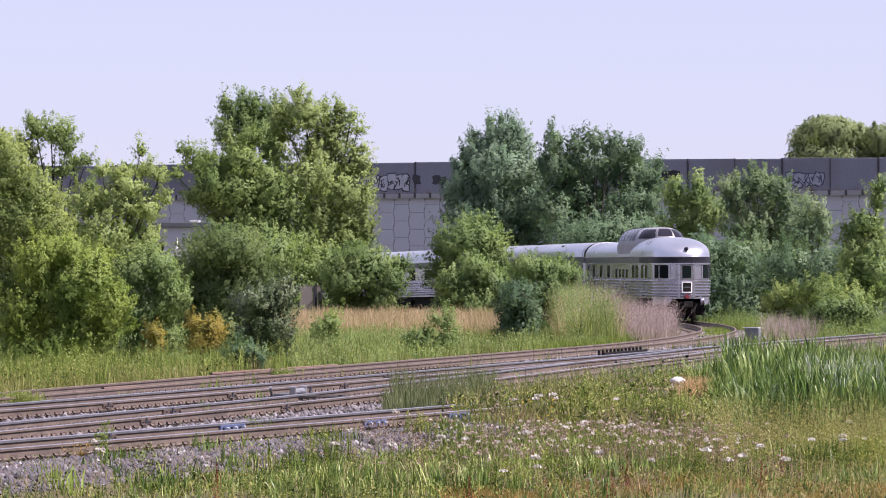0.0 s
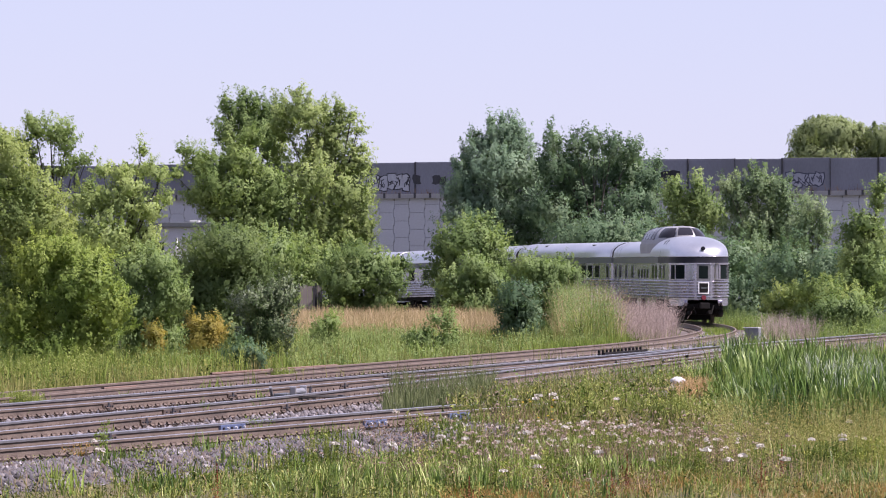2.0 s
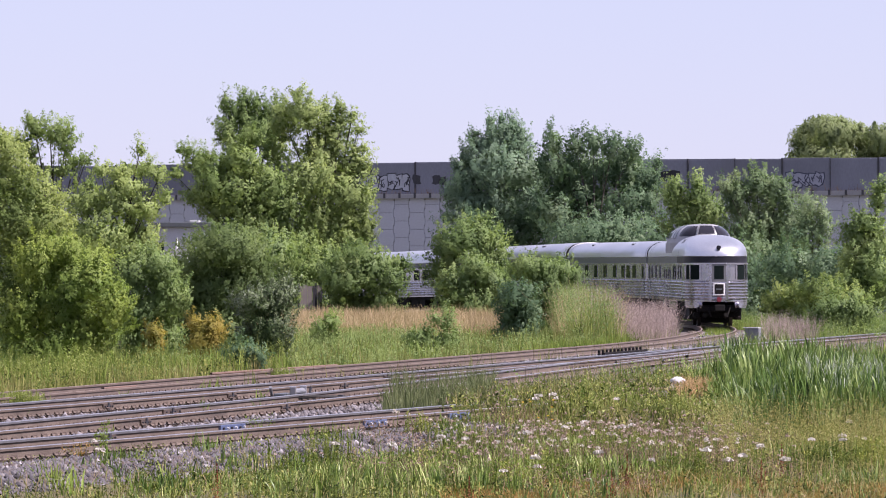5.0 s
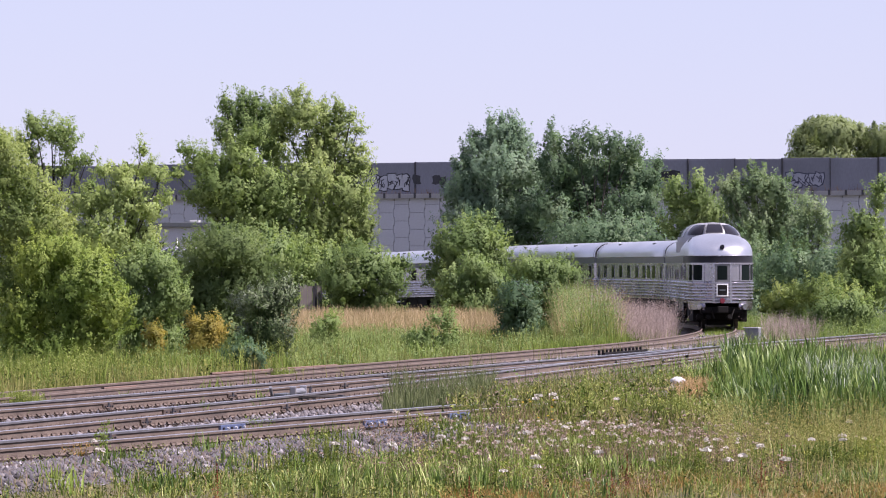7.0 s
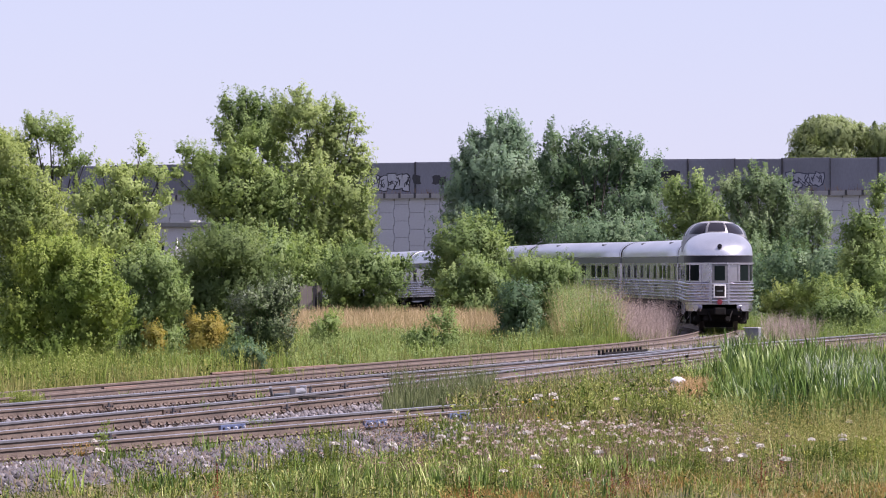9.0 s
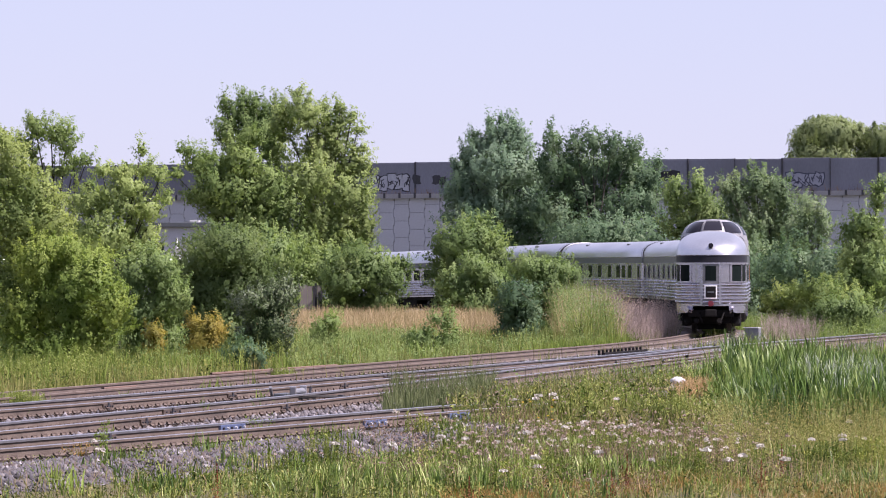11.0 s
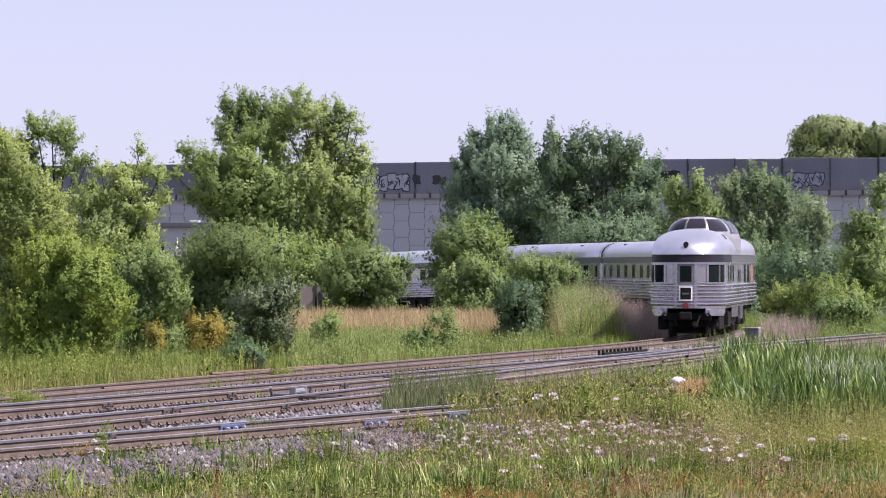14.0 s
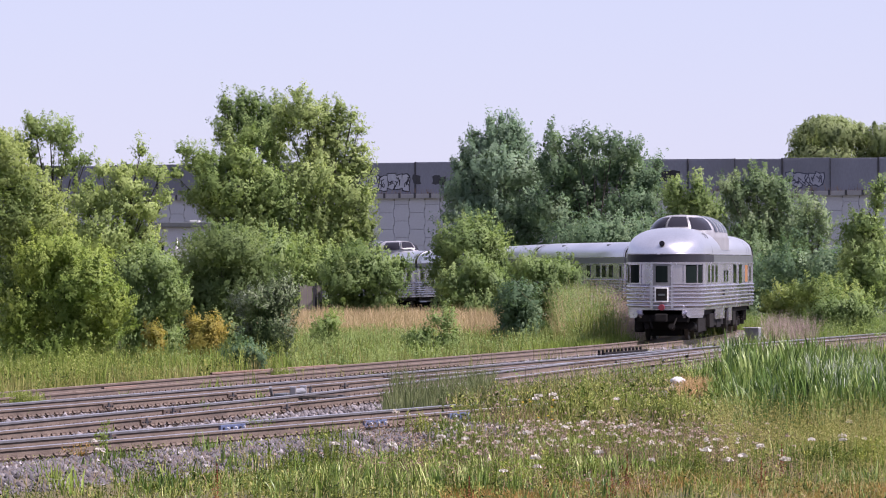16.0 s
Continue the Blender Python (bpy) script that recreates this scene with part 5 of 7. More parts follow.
plant("bush", "deep green undergrowth before the wall", "deep", 332, [(10.01, 4.27, 3.76, 1.58), (13.78, 4.27, 2.11, 1.73)], 0.19, category="bush", seed=33, dens=0.75)
plant("bush", "dark green undergrowth before the wall", "deep", 350, [(2.62, 4.82, 3.02, 1.67), (5.79, 4.35, 2.22, 1.67)], 0.19, category="bush", seed=34, dens=0.75)
plant("bush", "green undergrowth below the large tree", "light", 309, [(-8.37, 2.49, 1.4, 1.05), (-10.3, 2.14, 1.96, 1.47)], 0.17, category="bush", seed=35, dens=0.75)
plant("bush", "green undergrowth below the yellow-green tree", "mid", 162, [(-11.65, 1.15, 1.1, 0.84), (-12.93, 0.6, 0.92, 0.66)], 0.1, category="bush", seed=36, dens=0.75)
plant("bush", "low green bush beside the track", "mid", 152, [(-10.75, 0.56, 0.86, 0.55), (-12.82, 0.39, 0.97, 0.62)], 0.1, category="bush", seed=37, dens=0.75)
plant("bush", "green undergrowth deep in the wood", "mid", 255, [(-20.93, 3.71, 2.2, 1.62), (-17.46, 3.27, 2.2, 1.45)], 0.16, category="bush", seed=38, dens=0.75)
plant("bush", "dark undergrowth deep in the wood", "dark", 262, [(-14.68, 2.39, 1.66, 0.95), (-11.41, 3.37, 1.9, 1.37), (-9.03, 3.08, 1.66, 1.37)], 0.16, category="bush", seed=39, dens=0.75)


# ---- grasses, reeds and flowers ----
def field(name, label, mat, n, ur, yr, height, width, seed, lean=0.25, keep=2.0, sink=0.05, where=None, clump=0.0, category="grass", ypow=1.0, z_on=None, tall=None, simple=False):
    """Bent blades; ur is the span across as a share of the view's half width at that distance."""
    rng = np.random.default_rng(seed)
    y = yr[0] + (yr[1] - yr[0]) * rng.uniform(0, 1, n) ** ypow
    x = rng.uniform(ur[0], ur[1], n) * 0.0889 * y
    if clump:
        k = max(1, n // 14)
        sel = rng.integers(0, k, n)
        x = x[sel] + rng.normal(size=n) * clump
        y = y[sel] + rng.normal(size=n) * clump
    ok = np.ones(n, bool)
    if keep:
        ok &= track_dist(x, y) > keep + 0.35 * wav(x, y, 1.3, seed)
    if where:
        ok &= where(x, y)
    x, y = x[ok], y[ok]
    n = len(x)
    z = ground_z(x, y) - sink if z_on is None else np.full(n, z_on)
    h = rng.uniform(height[0], height[1], n) * (1 + 0.25 * wav(x, y, 0.9, seed + 1))
    if tall:
        h = h * tall(x, y)
    w = rng.uniform(width[0], width[1], n)
    a = rng.uniform(0, 6.283, n)
    ln = np.abs(rng.normal(size=n)) * lean * h
    b = rng.uniform(0, 6.283, n)
    dx, dy = np.cos(b) * ln, np.sin(b) * ln
    wx, wy = np.cos(a) * w * 0.5, np.sin(a) * w * 0.5
    V = np.empty((n, 6, 3))
    for i, (f, g, ww) in enumerate(((0, 0, 0.8), (0.55, 0.3, 1.0), (1.0, 1.0, 0.12))):
        for j, s in enumerate((-1, 1)):
            V[:, 2 * i + j, 0] = x + dx * g + s * wx * ww
            V[:, 2 * i + j, 1] = y + dy * g + s * wy * ww
            V[:, 2 * i + j, 2] = z + h * f * (1 - 0.12 * g)
    if simple:
        ob = quads_mesh(name, V[:, [0, 1, 5, 4]].reshape(-1, 3), 4, [(0, 1, 2, 3)], mat)
    else:
        ob = quads_mesh(name, V.reshape(-1, 3), 6, [(0, 1, 3, 2), (2, 3, 5, 4)], mat)
    tagged(ob, label, category, kind="stuff")
    return ob


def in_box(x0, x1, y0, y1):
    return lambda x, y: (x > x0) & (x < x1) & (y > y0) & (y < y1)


def near_edge(x, y):
    """Signed distance to the near track's centre line, positive on the camera's side."""
    xc = np.interp(y, TRACKS["near"][:, 1], TRACKS["near"][:, 0])
    return (x - xc) * 0.943


def edge(y):
    """How far the weeds stand off the near track."""
    return np.interp(y, [70, 74, 80, 88, 93, 97, 104, 110], [3.0, 2.4, 1.5, 1.45, 1.4, 1.25, 0.6, 0.1])


field("foreground_grass", "mixed green and straw meadow grass in the foreground", GRASS["mixed"], 19000, (-1.1, 1.1), (70, 112), (0.12, 0.4), (0.007, 0.016), 11, 0.4, 0, where=lambda x, y: near_edge(x, y) > edge(y) + 0.5 * wav(x, y, 0.8, 2))
field("straw_grass", "pale straw stems with seed heads", GRASS["tan"], 2000, (-1.1, 1.1), (72, 112), (0.3, 0.65), (0.006, 0.012), 21, 0.3, 0, where=lambda x, y: (near_edge(x, y) > edge(y) + 0.2) & (wav(x, y, 0.6, 9) > -0.3))
field("foreground_green_grass", "tufts of long green grass in the foreground", GRASS["lush"], 15000, (-1.2, 1.2), (74, 112), (0.15, 0.5), (0.014, 0.03), 12, 0.35, 0, where=lambda x, y: (near_edge(x, y) > edge(y) - 0.1) & (wav(x, y, 0.55, 5) > 0.0), clump=0.12)
field("russet_grass", "low russet dry grass in the foreground", GRASS["russet"], 11000, (0.0, 1.1), (71, 80), (0.15, 0.34), (0.008, 0.016), 13, 0.4, 0, where=lambda x, y: wav(x, y, 0.9, 8) > 0.05 * (y - 74))
field("strip_grass", "weeds and grass among the overgrown tracks", GRASS["green"], 19000, (-0.15, 1.1), (97, 142), (0.25, 0.6), (0.010, 0.02), 14, 0.4, 0, where=lambda x, y: (near_edge(x, y) > -30) & (x > np.interp(y, TRACKS["second"][:, 1], TRACKS["second"][:, 0]) + 1.5) & (x > 0.35 - (y - 97) * 0.02))
field("strip_straw", "pale straw among the overgrown tracks", GRASS["tan"], 4500, (-0.05, 1.1), (98, 139), (0.3, 0.65), (0.008, 0.016), 22, 0.35, 0, where=lambda x, y: (x > np.interp(y, TRACKS["second"][:, 1], TRACKS["second"][:, 0]) + 1.7) & (x > 0.6))
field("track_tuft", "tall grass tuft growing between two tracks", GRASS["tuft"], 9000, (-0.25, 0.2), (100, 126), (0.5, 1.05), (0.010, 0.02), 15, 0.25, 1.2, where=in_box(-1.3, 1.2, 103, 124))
def reeds(name, label, mat, n, ur, yr, height, width, seed, where, lift=0.0, tall=None):
    """Broad arching leaves in five steps, tips hanging over."""
    rng = np.random.default_rng(seed)
    y = rng.uniform(yr[0], yr[1], n)
    x = rng.uniform(ur[0], ur[1], n) * 0.0889 * y
    k = max(1, n // 12)
    sel = rng.integers(0, k, n)
    x, y = x[sel] + rng.normal(size=n) * 0.08, y[sel] + rng.normal(size=n) * 0.08
    ok = where(x, y)
    x, y = x[ok], y[ok]
    n = len(x)
    k = tall(x, y) if tall else np.ones(n)
    z = ground_z(x, y) - 0.05 + rng.uniform(0.3, 1, n) * lift * k
    h = rng.uniform(height[0], height[1], n) * (1 + 0.22 * wav(x, y, 0.8, seed)) * k
    w = rng.uniform(width[0], width[1], n) * 0.5
    b = rng.normal(size=n) * 1.1 + rng.choice([0.2, 3.0], n)
    a = b + 1.57 + rng.normal(size=n) * 0.5
    bend = rng.uniform(0.04, 0.42, n) * h
    hang = rng.uniform(-0.1, 0.35, n)
    V = np.empty((n, 12, 3))
    for i in range(6):
        f = i / 5
        ww = (0.7, 1.0, 1.0, 0.85, 0.55, 0.06)[i]
        up = h * (f - hang * max(0, f - 0.55) ** 1.5 * 1.6)
        out = bend * f ** 2.2
        for j, sg in enumerate((-1, 1)):
            V[:, 2 * i + j, 0] = x + np.cos(b) * out + sg * np.cos(a) * w * ww
            V[:, 2 * i + j, 1] = y + np.sin(b) * out + sg * np.sin(a) * w * ww
            V[:, 2 * i + j, 2] = z + up
    ob = quads_mesh(name, V.reshape(-1, 3), 12, [(2 * i, 2 * i + 1, 2 * i + 3, 2 * i + 2) for i in range(5)], mat)
    return tagged(ob, label, "reeds", kind="stuff")


def reed_edge(x, y):
    """Reeds grow lower towards the open side of their stand."""
    return np.clip((x - 4.6) / 2.3, 0.3, 1.0)


reeds("tall_reeds", "stand of tall green reeds with arching leaves", GRASS["reed"], 7000, (0.50, 1.12), (96, 124), (0.6, 1.75), (0.014, 0.03), 16, lambda x, y: x > 4.9 + 0.6 * wav(x, y, 0.7, 3) + (y - 98) * 0.06, tall=reed_edge)
reeds("pale_reeds", "silvery seeding reed leaves", GRASS["palereed"], 1000, (0.85, 1.3), (100, 124), (1.0, 1.45), (0.018, 0.04), 46, lambda x, y: (x > 6.5) & (wav(x, y, 0.9, 2) > 0.2))
field("mound_grass", "tall green grass beside the dead reeds", GRASS["leaf2"], 8000, (0.2, 0.5), (200, 232), (1.2, 2.75), (0.015, 0.03), 47, 0.25, 2.4, where=lambda x, y: (x < np.interp(-y, -AY, AX) - 2.5) & (x > 4.6) & (x < 7.6), tall=lambda x, y: np.clip(1.1 - ((x - 6.2) / 1.5) ** 2, 0.25, 1.1) * (1 + 0.25 * wav(x, y, 1.5, 2)))
field("meadow_grass", "green meadow grass behind the tracks", GRASS["green"], 56000, (-1.25, 1.25), (112, 300), (0.35, 0.8), (0.022, 0.048), 17, 0.35, 1.9, simple=True)
field("meadow_straw", "pale seeding grass in the meadow", GRASS["mixed"], 45000, (-1.25, 1.25), (112, 300), (0.4, 0.95), (0.018, 0.036), 23, 0.3, 2.0, simple=True)
field("meadow_lush", "lush green weeds along the track", GRASS["lush"], 14000, (-1.25, 1.25), (112, 260), (0.45, 1.0), (0.025, 0.05), 18, 0.3, 2.6, where=lambda x, y: wav(x, y, 0.18, 4) > 0.0)
field("tan_grass", "ripe tan grass strip across the meadow", GRASS["tan"], 42000, (-0.42, 0.3), (232, 300), (0.6, 1.5), (0.022, 0.05), 19, 0.4, 3.0, simple=True, where=lambda x, y: (x < 4.5) & (wav(x, y, 0.3, 6) > -0.5))
field("dry_reeds", "dead reddish brown reeds beside the curved track", GRASS["deadreed"], 16000, (0.33, 0.62), (203, 240), (0.7, 2.1), (0.01, 0.02), 20, 0.3, 1.9, simple=True, where=lambda x, y: (x < np.interp(-y, -AY, AX) - 1.8) & (x > 6.7 + 0.7 * wav(x, y, 0.6, 2)), tall=lambda x, y: np.clip(1.3 - (x - 6.8) * 0.13, 0.5, 1.3))
field("track_weeds", "green weeds sprouting between the rails", GRASS["lush"], 2600, (-1.2, 0.6), (76, 150), (0.2, 0.5), (0.012, 0.026), 52, 0.35, 0, where=lambda x, y: (track_dist(x, y) < 2.0) & (wav(x, y, 0.9, 2) > 0.45), clump=0.07)
field("edge_weeds", "grass overhanging the far rail", GRASS["green"], 5000, (-1.25, 0.45), (108, 165), (0.25, 0.6), (0.014, 0.028), 53, 0.35, 0.9, where=lambda x, y: (x < np.interp(-y, -AY, AX) - 0.7) & (x > np.interp(-y, -AY, AX) - 2.4) & (wav(x, y, 0.7, 5) > 0.1))

reeds("broad_grass", "tufts of broad bright green grass blades in the foreground", GRASS["blade"], 15000, (-1.15, 1.15), (77, 104), (0.22, 0.52), (0.02, 0.044), 61, lambda x, y: (near_edge(x, y) > edge(y) + 0.3) & (wav(x, y, 0.9, 5) > -0.1 + 0.35 * (x > 3.5) + 0.02 * np.abs(y - 88)), tall=lambda x, y: np.clip((near_edge(x, y) - edge(y)) / 4, 0.4, 1))
reeds("dark_tufts", "dark green leafy tufts low in the foreground", GRASS["reed"], 6000, (-1.15, 1.15), (68, 92), (0.25, 0.5), (0.014, 0.03), 62, lambda x, y: (near_edge(x, y) > edge(y)) & (wav(x, y, 1.1, 1) > 0.2))
field("verge_grass", "tall fresh green grass below the trees beside the far track", GRASS["fresh"], 9000, (-1.15, -0.3), (121, 146), (0.4, 1.25), (0.016, 0.034), 63, 0.2, 2.3, where=lambda x, y: wav(x, y, 0.5, 2) > -0.15)
field("verge_straw", "pale seeding grass beside the far track", GRASS["airy"], 9000, (-1.15, -0.2), (117, 140), (0.4, 1.0), (0.012, 0.024), 64, 0.25, 2.0)
reeds("reed_leaves", "broad reed leaves standing off the reed stems", GRASS["reed"], 9500, (0.50, 1.12), (96, 122), (0.3, 0.62), (0.03, 0.058), 65, lambda x, y: x > 5.0 + 0.6 * wav(x, y, 0.7, 3) + (y - 98) * 0.06, 1.0, tall=reed_edge)
field("tie_weeds", "weeds growing over the rail of the old track", GRASS["fresh"], 9000, (-1.1, 0.3), (106, 150), (0.2, 0.5), (0.014, 0.026), 68, 0.35, 0, where=lambda x, y: (x > np.interp(-y, -AY, AX) + 0.2) & (x < np.interp(-y, -AY, AX) + 1.5) & (wav(x, y, 0.8, 3) > 0.3), clump=0.15)
field("shoulder_weeds", "thin weeds sprouting on the ballast shoulder", GRASS["mixed"], 6000, (-1.15, 0.2), (72, 104), (0.12, 0.4), (0.008, 0.018), 72, 0.4, 0, where=lambda x, y: (near_edge(x, y) > 1.5) & (near_edge(x, y) < 3.0) & (wav(x, y, 1.2, 4) > 0.0), clump=0.12)
field("bright_tufts", "bright green tufts before the dead reeds", GRASS["fresh"], 4000, (0.2, 0.42), (174, 200), (0.35, 0.8), (0.016, 0.03), 73, 0.3, 1.9, where=lambda x, y: wav(x, y, 0.8, 4) > -0.1, clump=0.2)
reeds("pale_reed_leaves", "silvery reed leaves at the far end of the reeds", GRASS["palereed"], 1300, (0.82, 1.06), (98, 116), (0.25, 0.5), (0.016, 0.034), 75, lambda x, y: (x > 7.8) & (wav(x, y, 0.9, 2) > -0.4), 1.15)
reeds("rail_tufts", "bright green grass tufts along the near rail", GRASS["blade"], 4500, (-0.3, 0.35), (84, 100), (0.22, 0.44), (0.016, 0.036), 76, lambda x, y: (near_edge(x, y) > np.interp(y, [84, 92, 97, 100], [3.2, 2.7, 2.0, 1.4]) + 0.3 * wav(x, y, 1.4, 3)) & (near_edge(x, y) < 6.5) & (wav(x, y, 0.8, 2) > -0.45), tall=lambda x, y: np.clip((near_edge(x, y) - edge(y)) / 4, 0.4, 1))
field("curve_weeds", "green weeds between the rails of the curved track", GRASS["fresh"], 6000, (0.5, 0.72), (212, 236), (0.2, 0.42), (0.014, 0.028), 77, 0.35, 0, where=lambda x, y: (np.abs(x - np.interp(-y, -AY, AX)) < 0.55) & (wav(x, y, 0.5, 3) > -0.4))


reeds("field_tufts", "broad green grass tufts among the thistles", GRASS["blade"], 7000, (0.0, 0.55), (76, 96), (0.22, 0.5), (0.02, 0.042), 87, lambda x, y: wav(x, y, 0.8, 6) > 0.15)
reeds("meadow_blades", "dense long green grass blades beside the ballast", GRASS["blade"], 9000, (-0.75, 0.2), (73, 97), (0.24, 0.56), (0.012, 0.028), 86, lambda x, y: (near_edge(x, y) > edge(y) + 1.2 + 0.6 * wav(x, y, 1.4, 3)) & (wav(x, y, 0.7, 7) > -0.4), tall=lambda x, y: np.clip((near_edge(x, y) - edge(y)) / 4, 0.4, 1))


def weeds(name, label, mat, n, ur, yr, zr, size, seed, where=None, clump=0.15, category="weeds", slim=0.5, per=16):
    """Low broad-leaved weeds: clumps of small leaves."""
    rng = np.random.default_rng(seed)
    k = n // per
    y = rng.uniform(yr[0], yr[1], k)
    x = rng.uniform(ur[0], ur[1], k) * 0.0889 * y
    if where:
        ok = where(x, y)
        x, y = x[ok], y[ok]
    k = len(x)
    hh = rng.uniform(0.5, 1.0, k) * zr[1]
    g = ground_z(x, y)
    sel = rng.integers(0, k, n)
    f = rng.uniform(0, 1, n)
    px = x[sel] + rng.normal(size=n) * clump * (0.4 + f * 0.6)
    py = y[sel] + rng.normal(size=n) * clump
    pz = g[sel] + zr[0] + f * hh[sel]
    ob = leaves(name, np.column_stack([px, py, pz]), rng.uniform(size[0], size[1], n) * 1.15, mat, None, rng, slim=slim * 1.3, tri=True)
    return tagged(ob, label, category, kind="stuff")


def herbs(name, label, mat, n, ur, yr, height, leaf, seed, where=None, per=16, bunch=9, spread=0.16, slim=0.3, category="weeds"):
    """Upright leafy herbs: narrow leaves ranked up the stem, held out and upwards."""
    rng = np.random.default_rng(seed)
    k = max(1, n // bunch)
    y = rng.uniform(yr[0], yr[1], k)
    x = rng.uniform(ur[0], ur[1], k) * 0.0889 * y
    if where:
        ok = where(x, y)
        x, y = x[ok], y[ok]
    sel = rng.integers(0, len(x), n)
    big = rng.uniform(0.65, 1.15, len(x))[sel]
    x, y = x[sel] + rng.normal(size=n) * spread, y[sel] + rng.normal(size=n) * spread * 1.6
    z = ground_z(x, y) - 0.03
    h = rng.uniform(height[0], height[1], n) * big
    lx, ly = rng.normal(size=n) * 0.1 * h, rng.normal(size=n) * 0.1 * h
    f = np.sort(rng.uniform(0.12, 1.0, (n, per)), axis=1)
    a = np.arange(per)[None] * 2.4 + rng.uniform(0, 6.28, (n, 1)) + rng.normal(size=(n, per)) * 0.3
    ln = leaf[0] + (leaf[1] - leaf[0]) * rng.uniform(0, 1, (n, per)) * (1.15 - 0.6 * f)
    rise = 0.25 + 0.7 * f + rng.normal(size=(n, per)) * 0.15
    d = np.stack([np.cos(a), np.sin(a), rise], -1)
    d /= np.linalg.norm(d, axis=-1)[..., None]
    e = np.stack([-np.sin(a), np.cos(a), np.zeros_like(a)], -1)
    p = np.stack([x[:, None] + lx[:, None] * f, y[:, None] + ly[:, None] * f, z[:, None] + h[:, None] * f], -1)
    L = ln[..., None]
    V = np.empty((n, per, 4, 3))
    V[:, :, 0] = p
    V[:, :, 1] = p + d * L * 0.45 + e * L * slim * 0.5
    V[:, :, 2] = p + d * L - np.array([0, 0, 0.15]) * L
    V[:, :, 3] = p + d * L * 0.45 - e * L * slim * 0.5
    ob = quads_mesh(name, V.reshape(-1, 3), 4, [(0, 1, 2, 3)], mat)
    tagged(ob, label, category, kind="stuff")
    W = np.empty((n, 4, 3))
    for i, (dx, t) in enumerate(((-1, 0), (1, 0), (0.4, 1), (-0.4, 1))):
        W[:, i] = np.column_stack([x + lx * t + dx * 0.006, y + ly * t, z + h * t])
    st = quads_mesh(name + "_stems", W.reshape(-1, 3), 4, [(0, 1, 2, 3)], mat)
    return tagged(st, "thin upright stems of leafy herbs", category, kind="stuff")


def flower_heads(name, label, head, stem_h, radius, n, ur, yr, seed, where=None, petals=9, dome=0.3, bunch=0, spread=0.2):
    """Flat-topped flower heads: a fan of small florets on a thin stalk."""
    rng = np.random.default_rng(seed)
    y = rng.uniform(yr[0], yr[1], n)
    x = rng.uniform(ur[0], ur[1], n) * 0.0889 * y
    if bunch:
        sel = (bunch * rng.uniform(0, 1, n) ** 1.5).astype(int)
        x = x[sel] + rng.normal(size=n) * spread
        y = y[sel] + rng.normal(size=n) * spread
    if where:
        ok = where(x, y)
        x, y = x[ok], y[ok]
    n = len(x)
    z = ground_z(x, y) + rng.uniform(stem_h[0], stem_h[1], n)
    r = rng.uniform(radius[0], radius[1], n)
    a = rng.uniform(0, 6.283, (n, petals))
    q = np.sqrt(rng.uniform(0, 1, (n, petals))) * r[:, None]
    c = np.stack([x[:, None] + np.cos(a) * q, y[:, None] + np.sin(a) * q, z[:, None] + dome * (r[:, None] - q) + rng.normal(size=(n, petals)) * 0.006], -1).reshape(-1, 3)
    ob = leaves(name, c, np.repeat(r, petals) * rng.uniform(0.6, 1.1, n * petals), head, None, rng, up=0.0, slim=0.9)
    tagged(ob, label, "flowers", kind="stuff")
    V = np.empty((n, 4, 3))
    lx = rng.normal(size=n) * 0.05
    for i, (dx, zz) in enumerate(((-1, 0), (1, 0), (1, 1), (-1, 1))):
        V[:, i] = np.column_stack([x + dx * 0.004 + (1 - zz) * lx, y + (1 - zz) * lx * 0.5, np.where(zz, z, ground_z(x, y) - 0.05)])
    st = quads_mesh(name + "_stalks", V.reshape(-1, 3), 4, [(0, 1, 2, 3)], GRASS["green"])
    return tagged(st, "thin green flower stalks", "flowers", kind="stuff")


front = lambda x, y: near_edge(x, y) > edge(y) + 0.2
weeds("leafy_weeds", "low leafy weeds among the grass", GRASS["herb"], 15000, (-1.1, 1.1), (70, 118), (0.02, 0.36), (0.025, 0.06), 31, lambda x, y: front(x, y) & (wav(x, y, 0.8, 2) > -0.35), 0.12)
weeds("pale_weeds", "pale dusty weeds among the grass", GRASS["mixed"], 10000, (-1.1, 1.1), (70, 118), (0.05, 0.42), (0.02, 0.05), 32, lambda x, y: front(x, y) & (wav(x, y, 0.7, 6) > -0.2), 0.14, slim=0.3)
weeds("brown_weeds", "withered brown weeds among the grass", GRASS["stem"], 24000, (-0.2, 0.8), (74, 104), (0.05, 0.5), (0.02, 0.045), 33, lambda x, y: front(x, y) & (wav(x, y, 0.7, 3) > 0.15), 0.15, slim=0.3)
weeds("overgrowth", "weeds overgrowing the disused end of the near track", GRASS["herb"], 30000, (-0.05, 1.25), (97, 140), (0.0, 0.72), (0.04, 0.09), 34, lambda x, y: (near_edge(x, y) > -1.7) & (x > 0.4 - (y - 97) * 0.05) & (x > np.interp(y, TRACKS["second"][:, 1], TRACKS["second"][:, 0]) + 1.6), 0.2)
weeds("overgrowth_straw", "withered stems overgrowing the near track", GRASS["dry"], 16000, (-0.05, 1.25), (97, 140), (0.0, 0.75), (0.03, 0.08), 35, lambda x, y: (near_edge(x, y) > -1.7) & (x > 0.4 - (y - 97) * 0.05) & (x > np.interp(y, TRACKS["second"][:, 1], TRACKS["second"][:, 0]) + 1.6), 0.2, slim=0.25)
